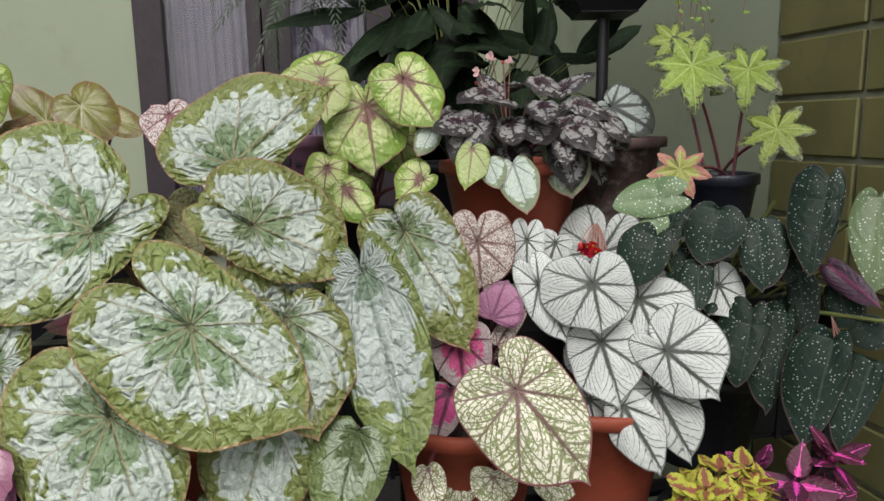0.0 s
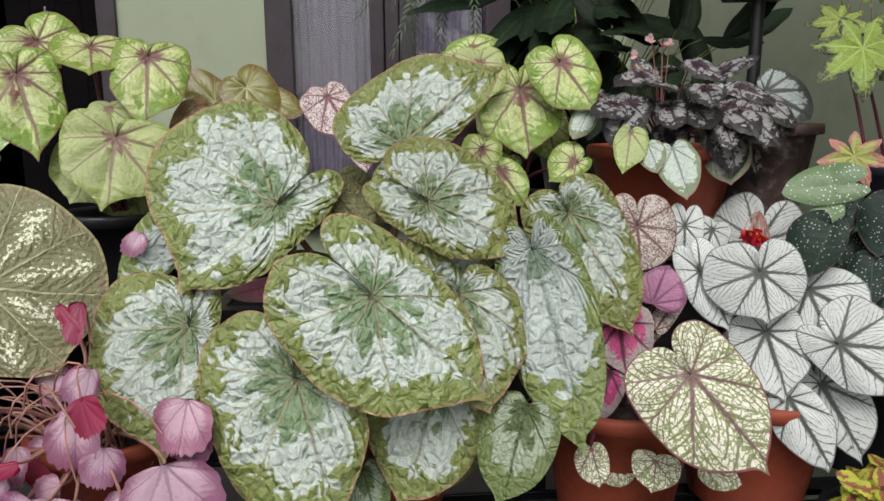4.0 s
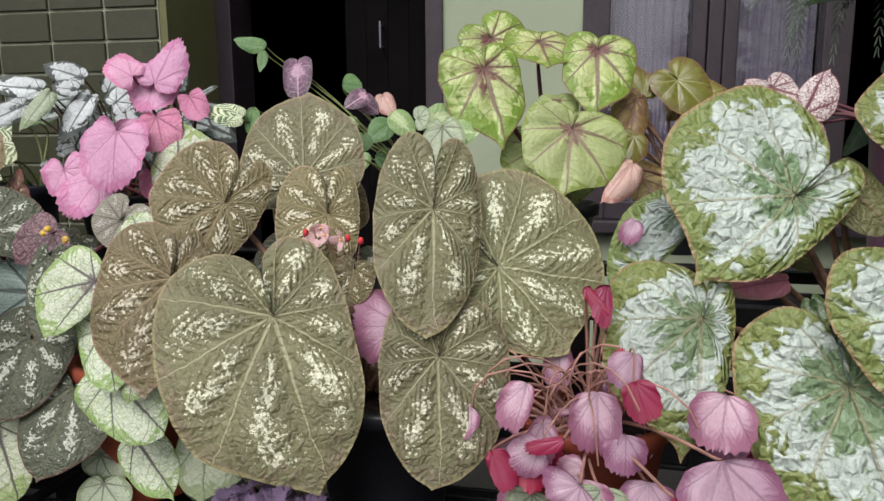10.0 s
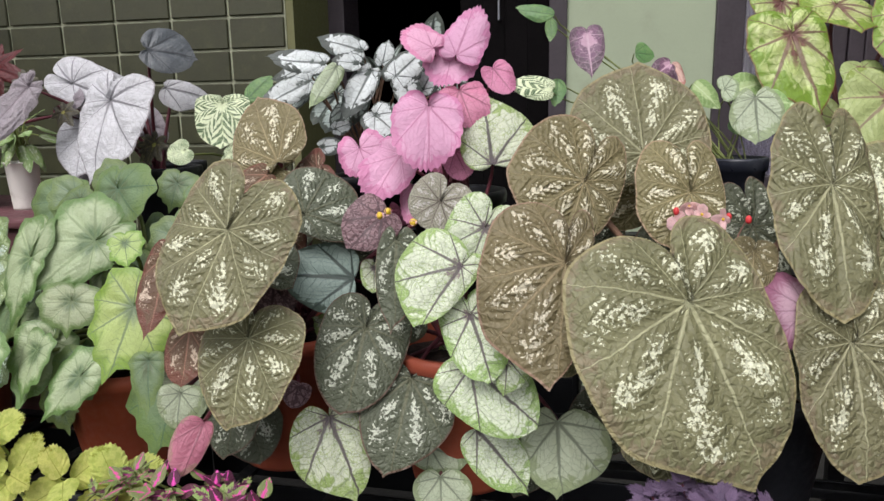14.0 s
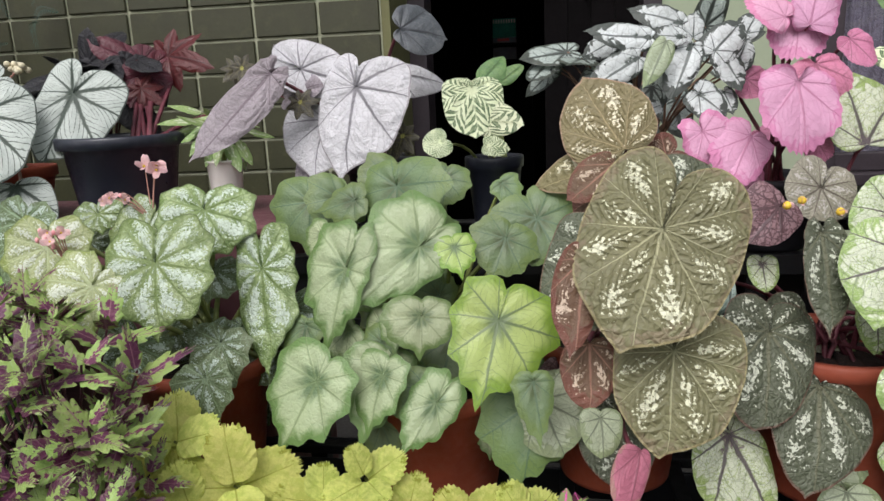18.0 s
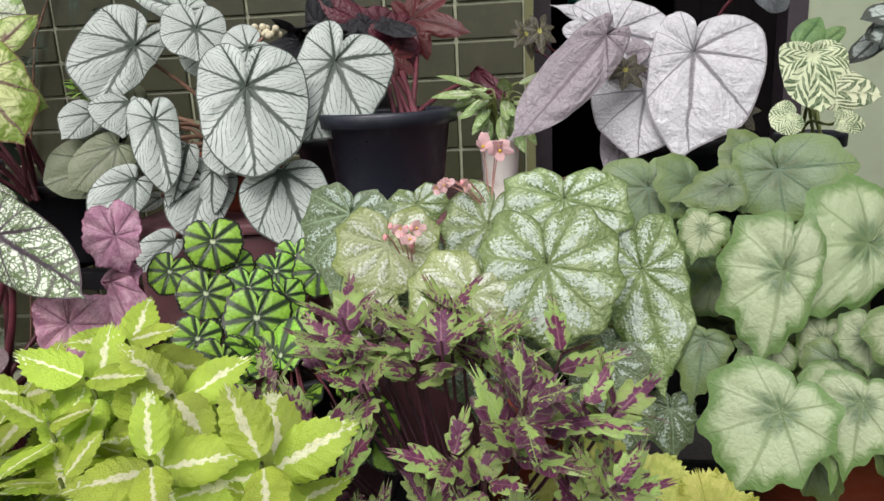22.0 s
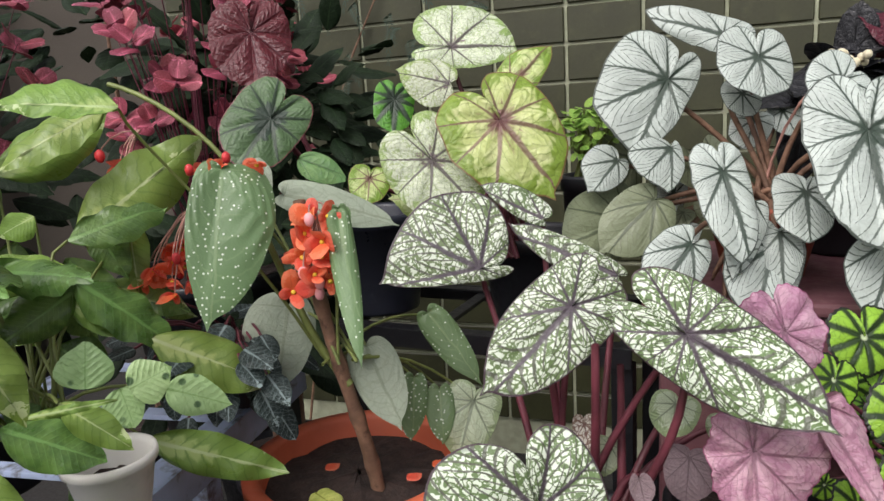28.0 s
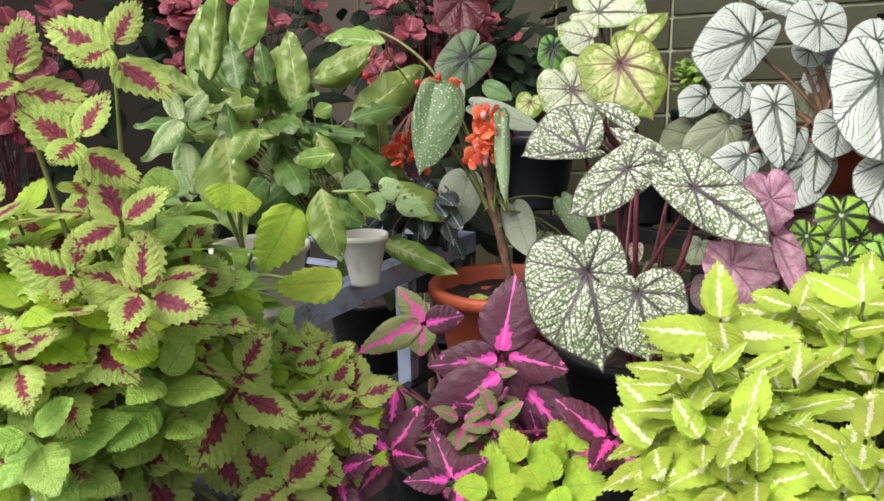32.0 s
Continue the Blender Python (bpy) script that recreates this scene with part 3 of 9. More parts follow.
leafkind("coleuspink", form="ovate", mid=S(150, 44, 84), vein=S(130, 34, 72), v2=0.4, nv=0.5, vw=0.02, edge=S(194, 216, 116), band=(0.0, 0.5), jag=0.7, tooth=0.13, glow=0.42, teeth=26, centre=None, rough=0.5, quilt=0.7, puff=0.01, qs=100, vary=0.5, block=0.2, soft=0.08, mottle=S(176, 62, 100), blotch=(0.40, 0.30, 0.105), vein2=S(110, 140, 66))
leafkind("coleusmagenta", form="ovate", mid=S(226, 60, 166), vein=S(236, 96, 190), vs=0.97, v2=0.2, vein2=S(110, 40, 76), nv=0.5, vw=0.022, tooth=0.06, teeth=28, rough=0.45, quilt=0.5, puff=0.008, edge=S(82, 34, 56), band=(0.0, 0.31), jag=0.3, chev=6, block=0.2, soft=0.03)
leafkind("coleusmix", form="ovate", mid=S(206, 96, 156), vein=S(236, 69, 172), vs=0.9, nv=0.5, vw=0.03, v2=0.3, vein2=S(184, 69, 126), tooth=0.05, teeth=26, rough=0.5, edge=S(118, 140, 80), band=(0.0, 0.34), jag=0.4)
leafkind("coleuspurple", form="ovate", mid=S(96, 42, 74), vein=S(140, 96, 110), v2=0.1, nv=0.5, edge=S(138, 164, 90), band=(0.0, 0.44), jag=0.7, tooth=0.34, teeth=9, rough=0.5, puff=0.008, qs=42, block=1.2, soft=0.02, vary=0.45)
leafkind("coleusgreen", form="ovate", mid=S(146, 172, 92), vein=S(150, 172, 110), v2=0.2, nv=0.5, edge=S(84, 38, 66), band=(0.0, 0.42), jag=0.8, tooth=0.3, teeth=9, rough=0.5, puff=0.008, qs=42, block=1.2, soft=0.02, vary=0.4)
leafkind("coleusorange", form="ovate", mid=S(150, 92, 66), vein=S(120, 66, 50), v2=0.3, nv=0.5, edge=S(186, 190, 70), band=(0.0, 0.62), jag=0.2, tooth=0.12, teeth=18, rough=0.5)
leafkind("coleusviolet", form="ovate", mid=S(98, 80, 106), vein=S(74, 58, 84), v2=0.4, nv=0.5, tooth=0.3, teeth=14, ruffle=0.14, rough=0.6)
leafkind("iresine", form="fan", mid=S(172, 84, 100), vein=S(222, 120, 148), vs=0.7, v2=0.4, nv=0.5, vw=0.03, ruffle=0.05, rough=0.4, edge=S(132, 54, 68), band=(0.0, 0.4))
leafkind("green", form="ovate", mid=S(150, 186, 84), vein=S(112, 152, 62), v2=0.4, nv=0.5, tooth=0.05, teeth=26, rough=0.5, quilt=0.6, mottle=S(134, 172, 74))
leafkind("whitegreen", form="ovate", mid=S(206, 214, 186), vein=S(120, 150, 92), vs=0.6, nv=0.5, vw=0.04, mottle=S(170, 188, 132), edge=S(140, 166, 104), band=(0.0, 0.45), jag=0.3)
leafkind("netwhite", form="ovate", mid=S(112, 138, 100), net=S(196, 206, 188), net_scale=190, net_cut=0.12, nv=0.5)
leafkind("caladium", form="heartpoint", mid=S(112, 76, 102), vein=S(196, 164, 180), vs=0.9, vw=0.02, nv=2.2, v2=0.4, edge=S(92, 70, 84), centre=S(186, 148, 168), band=(0.3, 0.6), jag=0.25)
leafkind("mauvemetal", form="fan", mid=S(190, 156, 172), vein=S(96, 58, 80), v2=0.15, vs=0.45, vw=0.016, nv=5.5, edge=S(146, 94, 120), band=(0.1, 0.62), tooth=0.09, teeth=18, ruffle=0.11, puff=0.005, rough=0.34, cup=0.05, quilt=0.12, jag=0.25, lace=0.1, soft=0.2, block=0.2, ribs=0.2, lobe=0.0, ragged=0.7)
leafkind("crimsonback", form="fan", mid=S(138, 26, 62), vein=S(136, 36, 68), v2=0.2, vs=0.3, nv=8, puff=0.004, tooth=0.1, teeth=20, cup=0.08, rough=0.4, quilt=0.1, lace=0.1, ruffle=0.1)
leafkind("ivy", form="ovate", mid=S(36, 50, 48), vein=S(140, 156, 156), vs=0.9, vw=0.03, nv=0.5, v2=0.4, rough=0.45)
# green taken almost to black, so the leaf colour carries the background shade
leafkind("shadegreen", form="blade", mid=S(22, 36, 20), vein=S(38, 56, 32), v2=0.3, nv=0.5, rough=0.6, ruffle=0.02, cup=0.2, spec=0.2)
leafkind("petal", form="fan", mid=S(242, 104, 72), vein=S(226, 92, 60), v2=0.1, vs=0.3, nv=3, edge=S(246, 128, 98), band=(0.1, 0.7), rough=0.5, cup=0.3, glow=0.3)
leafkind("petalred", form="fan", mid=S(226, 44, 66), vein=S(190, 26, 44), v2=0.1, vs=0.3, nv=3, rough=0.45, cup=0.3, glow=0.3)
leafkind("petalpink", form="fan", mid=S(236, 198, 200), vein=S(216, 140, 146), v2=0.1, vs=0.3, nv=3, rough=0.5, cup=0.3, glow=0.3)

M_STEM_RED = plain("stem_red", S(98, 46, 56), 0.5, 0.3, 30)
M_STEM_GREEN = plain("stem_green", S(112, 122, 66), 0.5, 0.25, 30)
M_STEM_PURPLE = plain("stem_purple", S(72, 38, 50), 0.5, 0.25, 30)
M_TEAL = plain("teal_card", S(40, 150, 130), 0.6, 0.1, 20)
M_GREYCARD = plain("grey_card", S(96, 96, 102), 0.6, 0.15, 20)
M_STEM_BROWN = plain("stem_brown", S(122, 92, 74), 0.7, 0.35, 40, dirt=S(90, 66, 52))
M_STEM_PINK = plain("stem_pink", S(168, 124, 112), 0.5, 0.25, 30)
M_TERRACOTTA = plain("terracotta", S(152, 72, 50), 0.62, 0.16, 9, bump=0.1, dirt=S(146, 74, 56))
M_ORANGE_CLAY = plain("orange_clay", S(196, 96, 66), 0.55, 0.12, 9, bump=0.08)
M_GREY_POT = plain("weathered_pot", S(92, 74, 70), 0.8, 0.3, 14, bump=0.4, dirt=S(150, 138, 132))
M_BLACK = plain("black_plastic", S(26, 27, 32), 0.42, 0.2, 10, bump=0.08)
M_BLUEBLACK = plain("blue_black_plastic", S(38, 41, 52), 0.36, 0.15, 8, bump=0.05, dirt=S(58, 60, 68))
M_WHITE_POT = plain("white_plastic", S(228, 225, 219), 0.45, 0.05, 8, bump=0.05, dirt=S(204, 199, 192))
M_MAUVE_POT = plain("mauve_plastic", S(122, 88, 108), 0.45, 0.12, 8, bump=0.05)
M_SOIL = plain("soil", S(46, 34, 30), 0.95, 0.45, 60, bump=1.0, fine=220)
M_STEEL = plain("blue_steel", S(164, 178, 206), 0.5, 0.15, 14, bump=0.15, dirt=S(96, 92, 92))
M_HANDLE = plain("brushed_handle", S(120, 122, 128), 0.35, 0.1, 14, metal=0.8)
M_DARKMETAL = plain("dark_metal", S(24, 24, 28), 0.45, 0.2, 14)
M_PALEGREEN = plain("pale_green_paint", S(153, 163, 139), 0.75, 0.05, 2.2, bump=0.08, dirt=S(146, 155, 132))
M_OLIVEPAINT = plain("olive_paint", S(102, 102, 66), 0.7, 0.07, 3.0, bump=0.08)
# one olive tile twice: porch shade darkens the facade copy, daylight lifts the side copy
M_TILE_SHADED = plain("olive_tile_shaded", S(50, 51, 29), 0.5, 0.12, 9, bump=0.12, dirt=S(60, 61, 37))
M_TILE_LIT = plain("olive_tile_lit", S(110, 108, 68), 0.45, 0.12, 9, bump=0.12, dirt=S(106, 104, 70))
M_GROUT = plain("white_grout", S(152, 155, 132), 0.85, 0.12, 30, bump=0.4)
M_FRAME = plain("dark_frame", S(50, 42, 48), 0.55, 0.15, 10, bump=0.1)
# near black: the gloom of the unlit room is put into this colour
M_UNLIT = plain("unlit_room_and_door", S(11, 9, 10), 0.9, 0.3, 5, bump=0.05, spec=0.08)
M_MAROON = plain("maroon_paint", S(112, 72, 78), 0.6, 0.15, 8, bump=0.15, dirt=S(126, 92, 92))
# concrete far below mid grey: the shade beneath the racks is in the colour
M_CONCRETE_SHADED = plain("concrete", S(38, 36, 35), 0.85, 0.2, 3, bump=0.4)
M_GREYWALL = plain("grey_beige_wall", S(78, 71, 64), 0.8, 0.1, 2, bump=0.1)
M_YELLOW = plain("yellow_petal", S(222, 186, 60), 0.5, 0.1, 20)
M_PINKBUD = plain("pink_bud", S(226, 156, 160), 0.45, 0.15, 20)
M_REDBUD = plain("red_bud", S(196, 52, 56), 0.45, 0.15, 20)
M_CREAM = plain("cream_bud", S(206, 198, 170), 0.5, 0.1, 20)
M_CEIL = plain("soffit", S(150, 150, 140), 0.8, 0.1, 2)


# ---- geometry tools ----
def link(name, verts, faces, material, parent=None, label="", smooth=False, uvs=None, matrix=None):
    me = bpy.data.meshes.new(name)
    me.from_pydata([tuple(v) for v in verts], [], faces)
    if smooth:
        me.polygons.foreach_set("use_smooth", [True] * len(me.polygons))
    if uvs is not None:
        layer = me.uv_layers.new(name="leaf")
        idx = np.empty(len(me.loops), dtype=np.int32)
        me.loops.foreach_get("vertex_index", idx)
        layer.data.foreach_set("uv", np.asarray(uvs, dtype=np.float32)[idx].ravel())
    if material:
        me.materials.append(material)
    ob = new(name, me)
    if parent:
        ob.parent = parent
    if matrix is not None:
        ob.matrix_basis = matrix
    return tagged(ob, label)


def part(name, bm, material, parent, label="", smooth=False):
    me = bpy.data.meshes.new(name)
    bm.normal_update()
    bm.to_mesh(me)
    bm.free()
    if smooth:
        me.polygons.foreach_set("use_smooth", [True] * len(me.polygons))
    me.materials.append(material)
    ob = new(name, me)
    ob.parent = parent
    return tagged(ob, label)


def box_bm(x0, y0, z0, x1, y1, z1, bevel=0.0):
    bm = bmesh.new()
    bmesh.ops.create_cube(bm, size=1.0, matrix=Matrix.Translation(((x0 + x1) / 2, (y0 + y1) / 2, (z0 + z1) / 2)) @ Matrix.Diagonal((x1 - x0, y1 - y0, z1 - z0, 1)))
    if bevel:
        bmesh.ops.bevel(bm, geom=bm.edges[:], offset=bevel, segments=2, affect="EDGES", profile=0.6)
    return bm


def lathe(profile, segs=40):
    """A bmesh turned from (radius, height) pairs."""
    bm = bmesh.new()
    rings = []
    for r, z in profile:
        rings.append([bm.verts.new((r * math.cos(2 * math.pi * k / segs), r * math.sin(2 * math.pi * k / segs), z)) for k in range(segs)])
    for a, b in zip(rings, rings[1:]):
        for k in range(segs):
            bm.faces.new((a[k], a[(k + 1) % segs], b[(k + 1) % segs], b[k]))
    bm.faces.new(rings[0][::-1])
    return bm


def tube(points, radii, segs=7):
    """Vertices and faces of a round, tapering stalk along a smooth curve."""
    pts = [Vector(p) for p in points]
    verts, faces = [], []
    ref = Vector((0.13, 0.31, 0.94))
    for i, p in enumerate(pts):
        d = (pts[min(i + 1, len(pts) - 1)] - pts[max(i - 1, 0)]).normalized()
        a = d.cross(ref).normalized()
        b = d.cross(a)
        for k in range(segs):
            w = 2 * math.pi * k / segs
            verts.append(p + (a * math.cos(w) + b * math.sin(w)) * radii[i])
    for i in range(len(pts) - 1):
        for k in range(segs):
            q = i * segs
            faces.append((q + k, q + (k + 1) % segs, q + segs + (k + 1) % segs, q + segs + k))
    return verts, faces


def bezier(a, b, c, d, n=9):
    a, b, c, d = Vector(a), Vector(b), Vector(c), Vector(d)
    return [a * (1 - t) ** 3 + b * 3 * t * (1 - t) ** 2 + c * 3 * t * t * (1 - t) + d * t ** 3 for t in (i / (n - 1) for i in range(n))]


def stalk(plant, name, a, b, r0, r1, material, sag=0.3, bow=(0, 0, 0)):
    a, b = Vector(a), Vector(b)
    h = (b - a).length
    c1 = a + Vector((0, 0, h * (0.45 + sag))) + Vector(bow) * 0.5 + (b - a) * 0.1
    c2 = b + (a - b) * 0.25 + Vector((0, 0, h * sag * 0.6)) + Vector(bow)
    p = bezier(a, c1, c2, b)
    v, f = tube(p, [r0 + (r1 - r0) * i / 8 for i in range(9)])
    return link(name, v, f, material, plant, smooth=True)


FORMS = {
    "heart": ((0.0, -0.04), (-0.03, -0.30), (0.0, -0.58), (0.13, -0.86), (0.44, -1.0), (0.80, -0.82), (1.0, -0.32), (1.03, 0.18), (0.96, 0.48), (0.76, 0.72), (0.42, 0.90), (0.12, 0.985), (0.0, 1.03)),
    "heartpoint": ((0.0, -0.04), (-0.03, -0.30), (0.0, -0.58), (0.13, -0.86), (0.44, -1.0), (0.80, -0.82), (1.0, -0.32), (1.03, 0.18), (0.96, 0.46), (0.74, 0.70), (0.38, 0.88), (0.10, 0.97), (0.0, 1.06)),
    "round": ((0.0, -0.04), (-0.03, -0.32), (0.01, -0.60), (0.14, -0.88), (0.44, -1.0), (0.80, -0.82), (1.0, -0.32), (1.0, 0.20), (0.92, 0.52), (0.70, 0.78), (0.36, 0.94), (0.12, 0.995), (0.0, 1.0)),
    "angular": ((0.0, -0.10), (-0.06, -0.52), (0.08, -0.90), (0.44, -1.0), (0.76, -0.80), (0.94, -0.52), (0.96, -0.22), (1.06, 0.06), (0.92, 0.24), (0.88, 0.50), (0.64, 0.64), (0.50, 0.80), (0.20, 0.90), (0.0, 1.06)),
    "lobed": ((0.0, -0.12), (-0.06, -0.52), (0.08, -0.90), (0.44, -1.0), (0.78, -0.78), (0.96, -0.40), (1.0, -0.06), (0.90, 0.26), (0.74, 0.48), (0.60, 0.68), (0.34, 0.82), (0.12, 0.95), (0.0, 1.04)),
    "wing": ((0.0, -0.1), (-0.05, -0.5), (0.18, -0.9), (0.56, -1.0), (0.90, -0.62), (1.0, -0.1), (0.97, 0.25), (0.82, 0.52), (0.56, 0.74), (0.26, 0.92), (0.0, 1.0)),
    "ovate": ((0.02, -0.02), (0.40, 0.02), (0.80, 0.14), (1.0, 0.34), (0.92, 0.54), (0.66, 0.75), (0.32, 0.91), (0.10, 0.98), (0.0, 1.0)),
    "cordate": ((0.0, -0.10), (0.10, -0.55), (0.34, -0.98), (0.66, -0.55), (0.90, 0.08), (1.0, 0.28), (0.97, 0.46), (0.78, 0.70), (0.42, 0.89), (0.11, 0.98), (0.0, 1.05)),
    "scallop": ((0.0, -0.10), (0.16, -0.70), (0.50, -1.0), (0.86, -0.55), (1.02, 0.16), (1.0, 0.46), (0.84, 0.74), (0.54, 0.92), (0.22, 0.985), (0.0, 1.0)),
    "oval": ((0.02, -0.02), (0.45, -0.01), (0.88, 0.15), (1.0, 0.42), (0.94, 0.66), (0.72, 0.86), (0.38, 0.97), (0.12, 1.0), (0.0, 1.0)),
    "blade": ((0.02, 0.0), (0.30, 0.05), (0.74, 0.18), (0.98, 0.36), (0.97, 0.52), (0.74, 0.72), (0.40, 0.88), (0.12, 0.975), (0.0, 1.0)),
    "fan": ((0.03, -0.03), (0.36, -0.08), (0.80, 0.10), (1.0, 0.42), (0.92, 0.72), (0.62, 0.93), (0.30, 1.0), (0.1, 0.99), (0.0, 1.0)),
}


def spline(ctrl, n):
    """Points along a Catmull-Rom curve through ctrl."""
    c = np.array(ctrl)
    c = np.vstack([2 * c[0] - c[1], c, 2 * c[-1] - c[-2]])
    out = []
    k = len(c) - 3
    for i in range(n):
        s = i / (n - 1) * k
        j = min(int(s), k - 1)
        t = s - j
        p0, p1, p2, p3 = c[j], c[j + 1], c[j + 2], c[j + 3]
        out.append(0.5 * (2 * p1 + (p2 - p0) * t + (2 * p0 - 5 * p1 + 4 * p2 - p3) * t * t + (3 * p1 - p0 - 3 * p2 + p3) * t ** 3))
    return np.array(out)


def outline(form, w1, w2, back, length, n):
    if form == "star":
        half = []
        for a in np.linspace(-math.pi * 0.97, math.pi * 0.97, 2 * n - 1):
            base = np.interp(abs(a) / math.pi, (0, 0.5, 1), (length, (w1 if a < 0 else w2), back))
            k = abs(((a / math.pi * 3.5 + 0.5) % 1) - 0.5) * 2
            half.append((-math.sin(a) * base * (1 - 0.5 * k ** 1.1), math.cos(a) * base * (1 - 0.5 * k ** 1.1)))
        return np.array(half)
    if form in ("heart", "heartpoint", "round", "wing", "lobed") and back < 0.24 * length:
        form = "cordate"
    sides = []
    for w in (w1, w2):
        ctrl = [(x * w, y * (length if y > 0 else back)) for x, y in FORMS[form]]
        sides.append(spline(ctrl, n))
    a, b = sides
    b = b * np.array((-1, 1))
    return np.vstack([a, b[-2::-1]])


def leaf_mesh(name, kind, w1, w2, back, length, seed, detail=1.0):
    k = LEAF[kind]
    rng = np.random.default_rng(seed)
    size = max(length + back, w1 + w2)
    n = int((46 if size > 0.16 else 32 if size > 0.09 else 18) * detail)
    nr = int((30 if size > 0.16 else 16 if size > 0.12 else 9) * (0.75 + 0.25 * detail))
    if k["tooth"] and size > 0.03:
        n = max(n, 2 * k["teeth"] + 2)
    o = outline(k["form"], w1, w2, back, length, n)
    m = len(o)
    ang = np.arctan2(o[:, 0], o[:, 1]) / math.pi
    idx = np.linspace(-1, 1, m)
    o = o * (1 + (0.016 * np.sin(idx * 9 + rng.uniform(0, 6)) + 0.012 * np.sin(idx * 21 + rng.uniform(0, 6)))[:, None])
    if k["lobe"]:
        reach = 1 - np.abs(((ang * k["nv"] + 0.46) % 1) - 0.5) * 2
        o = o * (1 + k["lobe"] * (reach ** 1.7 - 0.42) * (1 - np.abs(idx) ** 10))[:, None]
    if k["tooth"]:
        saw = np.abs(((idx * k["teeth"] / 2) % 1) - 0.5) * 2
        o = o * (1 + k["tooth"] * (saw - 0.5) * (1 - np.abs(idx) ** 8))[:, None]
    rho = (np.arange(1, nr + 1) / nr) ** 0.92
    R, I = np.meshgrid(rho, np.arange(m), indexing="ij")
    x, y = o[I, 0] * R, o[I, 1] * R
    a = ang[I]
    d = np.abs(((a * k["nv"] + 0.46) % 1) - 0.5) * 2
    h = k["puff"] * (size / 0.22)
    r2 = (x / (0.5 * (w1 + w2) + 1e-6)) ** 2
    if k["nv"] < 1:
        d = np.clip(np.abs(x) / length * 3.2, 0, 1)
        run = y / length - np.abs(x) / length * 0.75
    else:
        run = R - 0.22 * d + np.floor((a * k["nv"] + 0.46) * 2) * 0.09
    z = h * (1 - (1 - d) ** 2) * R * (1.15 - R ** 3)
    z += h * 0.35 * np.sin(math.pi * 5.2 * run) ** 2 * d * R
    z -= k["cup"] * size * (0.26 * r2 * R + 0.30 * np.clip(y / length, 0, 1.2) ** 2 * R + 0.16 * np.clip(-y / (back + 1e-6), 0, 1.2) ** 2 * R)
    z -= 0.006 * size * np.exp(-(R / 0.22) ** 2)
    z += 0.05 * np.clip(-y, 0, back * 0.6) * np.tanh(x / (0.06 * size)) * R
    ph = rng.uniform(0, 6, 3)
    z += k["ruffle"] * size * R ** 4 * (np.sin(a * 11 + ph[0]) + 0.7 * np.sin(a * 19 + ph[1])) * 0.5
    z += size * rng.uniform(-0.05, 0.05) * x / size * R + size * 0.02 * np.sin(y / size * 5 + ph[2]) * R
    if k["form"] == "blade":
        z += k["ruffle"] * size * 0.35 * R ** 3 * np.sin(y / length * 21 + ph[1] + np.sign(x)) * np.clip(y / length * 4, 0, 1)
    verts = [(0, 0, -0.006 * size)] + list(zip(x.ravel(), y.ravel(), z.ravel()))
    uvs = [(0.5, 0.0)] + list(zip((a * 0.5 + 0.5).ravel(), R.ravel()))
    faces = [(0, 1 + i + 1, 1 + i) for i in range(m - 1)]
    for r in range(nr - 1):
        q = 1 + r * m
        faces += [(q + i, q + i + 1, q + m + i + 1, q + m + i) for i in range(m - 1)]
    me = bpy.data.meshes.new(name)
    me.from_pydata(verts, [], faces)
    me.polygons.foreach_set("use_smooth", [True] * len(me.polygons))
    layer = me.uv_layers.new(name="leaf")
    li = np.empty(len(me.loops), dtype=np.int32)
    me.loops.foreach_get("vertex_index", li)
    layer.data.foreach_set("uv", np.array(uvs, dtype=np.float32)[li].ravel())
    layer = me.uv_layers.new(name="flat")
    layer.data.foreach_set("uv", (np.array(verts, dtype=np.float32)[:, :2] / length)[li].ravel())
    me.materials.append(k["mat"])
    return me


_seed = [100]


def frame_of(b, t, n):
    """A leaf's pose: base b, tip t, upper face towards n."""
    b, t, n = Vector(b), Vector(t), Vector(n)
    y = (t - b).normalized()
    n = (n - y * n.dot(y)).normalized()
    x = y.cross(n)
    return Matrix(((x.x, y.x, n.x, b.x), (x.y, y.y, n.y, b.y), (x.z, y.z, n.z, b.z), (0, 0, 0, 1)))


def leaf(plant, kind, b, t, n, w1, w2, back, petiole=True, name="leaf"):
    _seed[0] += 1
    length = (Vector(t) - Vector(b)).length
    me = leaf_mesh(name, kind, w1, w2, back, length, _seed[0])
    ob = new(name, me)
    ob.parent = plant
    ob.matrix_basis = frame_of(b, t, n)
    GROWN.setdefault(plant.name, []).append((Vector(b), Vector(t), Vector(n).normalized(), w1, w2, back, kind))
    root = ROOT.get(plant.name)
    if petiole and root:
        root, mat, thick, share = root
        if _seed[0] % share:
            return ob
        n = Vector(n).normalized()
        p = Vector(b) - n * 0.004
        q = Vector(root) + Vector((random.uniform(-1, 1), random.uniform(-1, 1), 0)) * 0.025
        sway = Vector((0, 0, 0.0)) - n * 0.05
        c = bezier(q, q * 0.5 + p * 0.5 + Vector((0, 0, 0.05)) - n * 0.03, p + sway, p, 8)
        v, f = tube(c, [thick * (1.15 - 0.4 * i / 7) for i in range(8)], 6)
        link("petiole", v, f, mat, ob, smooth=True, matrix=ob.matrix_basis.inverted())
    return ob


GROWN = {}


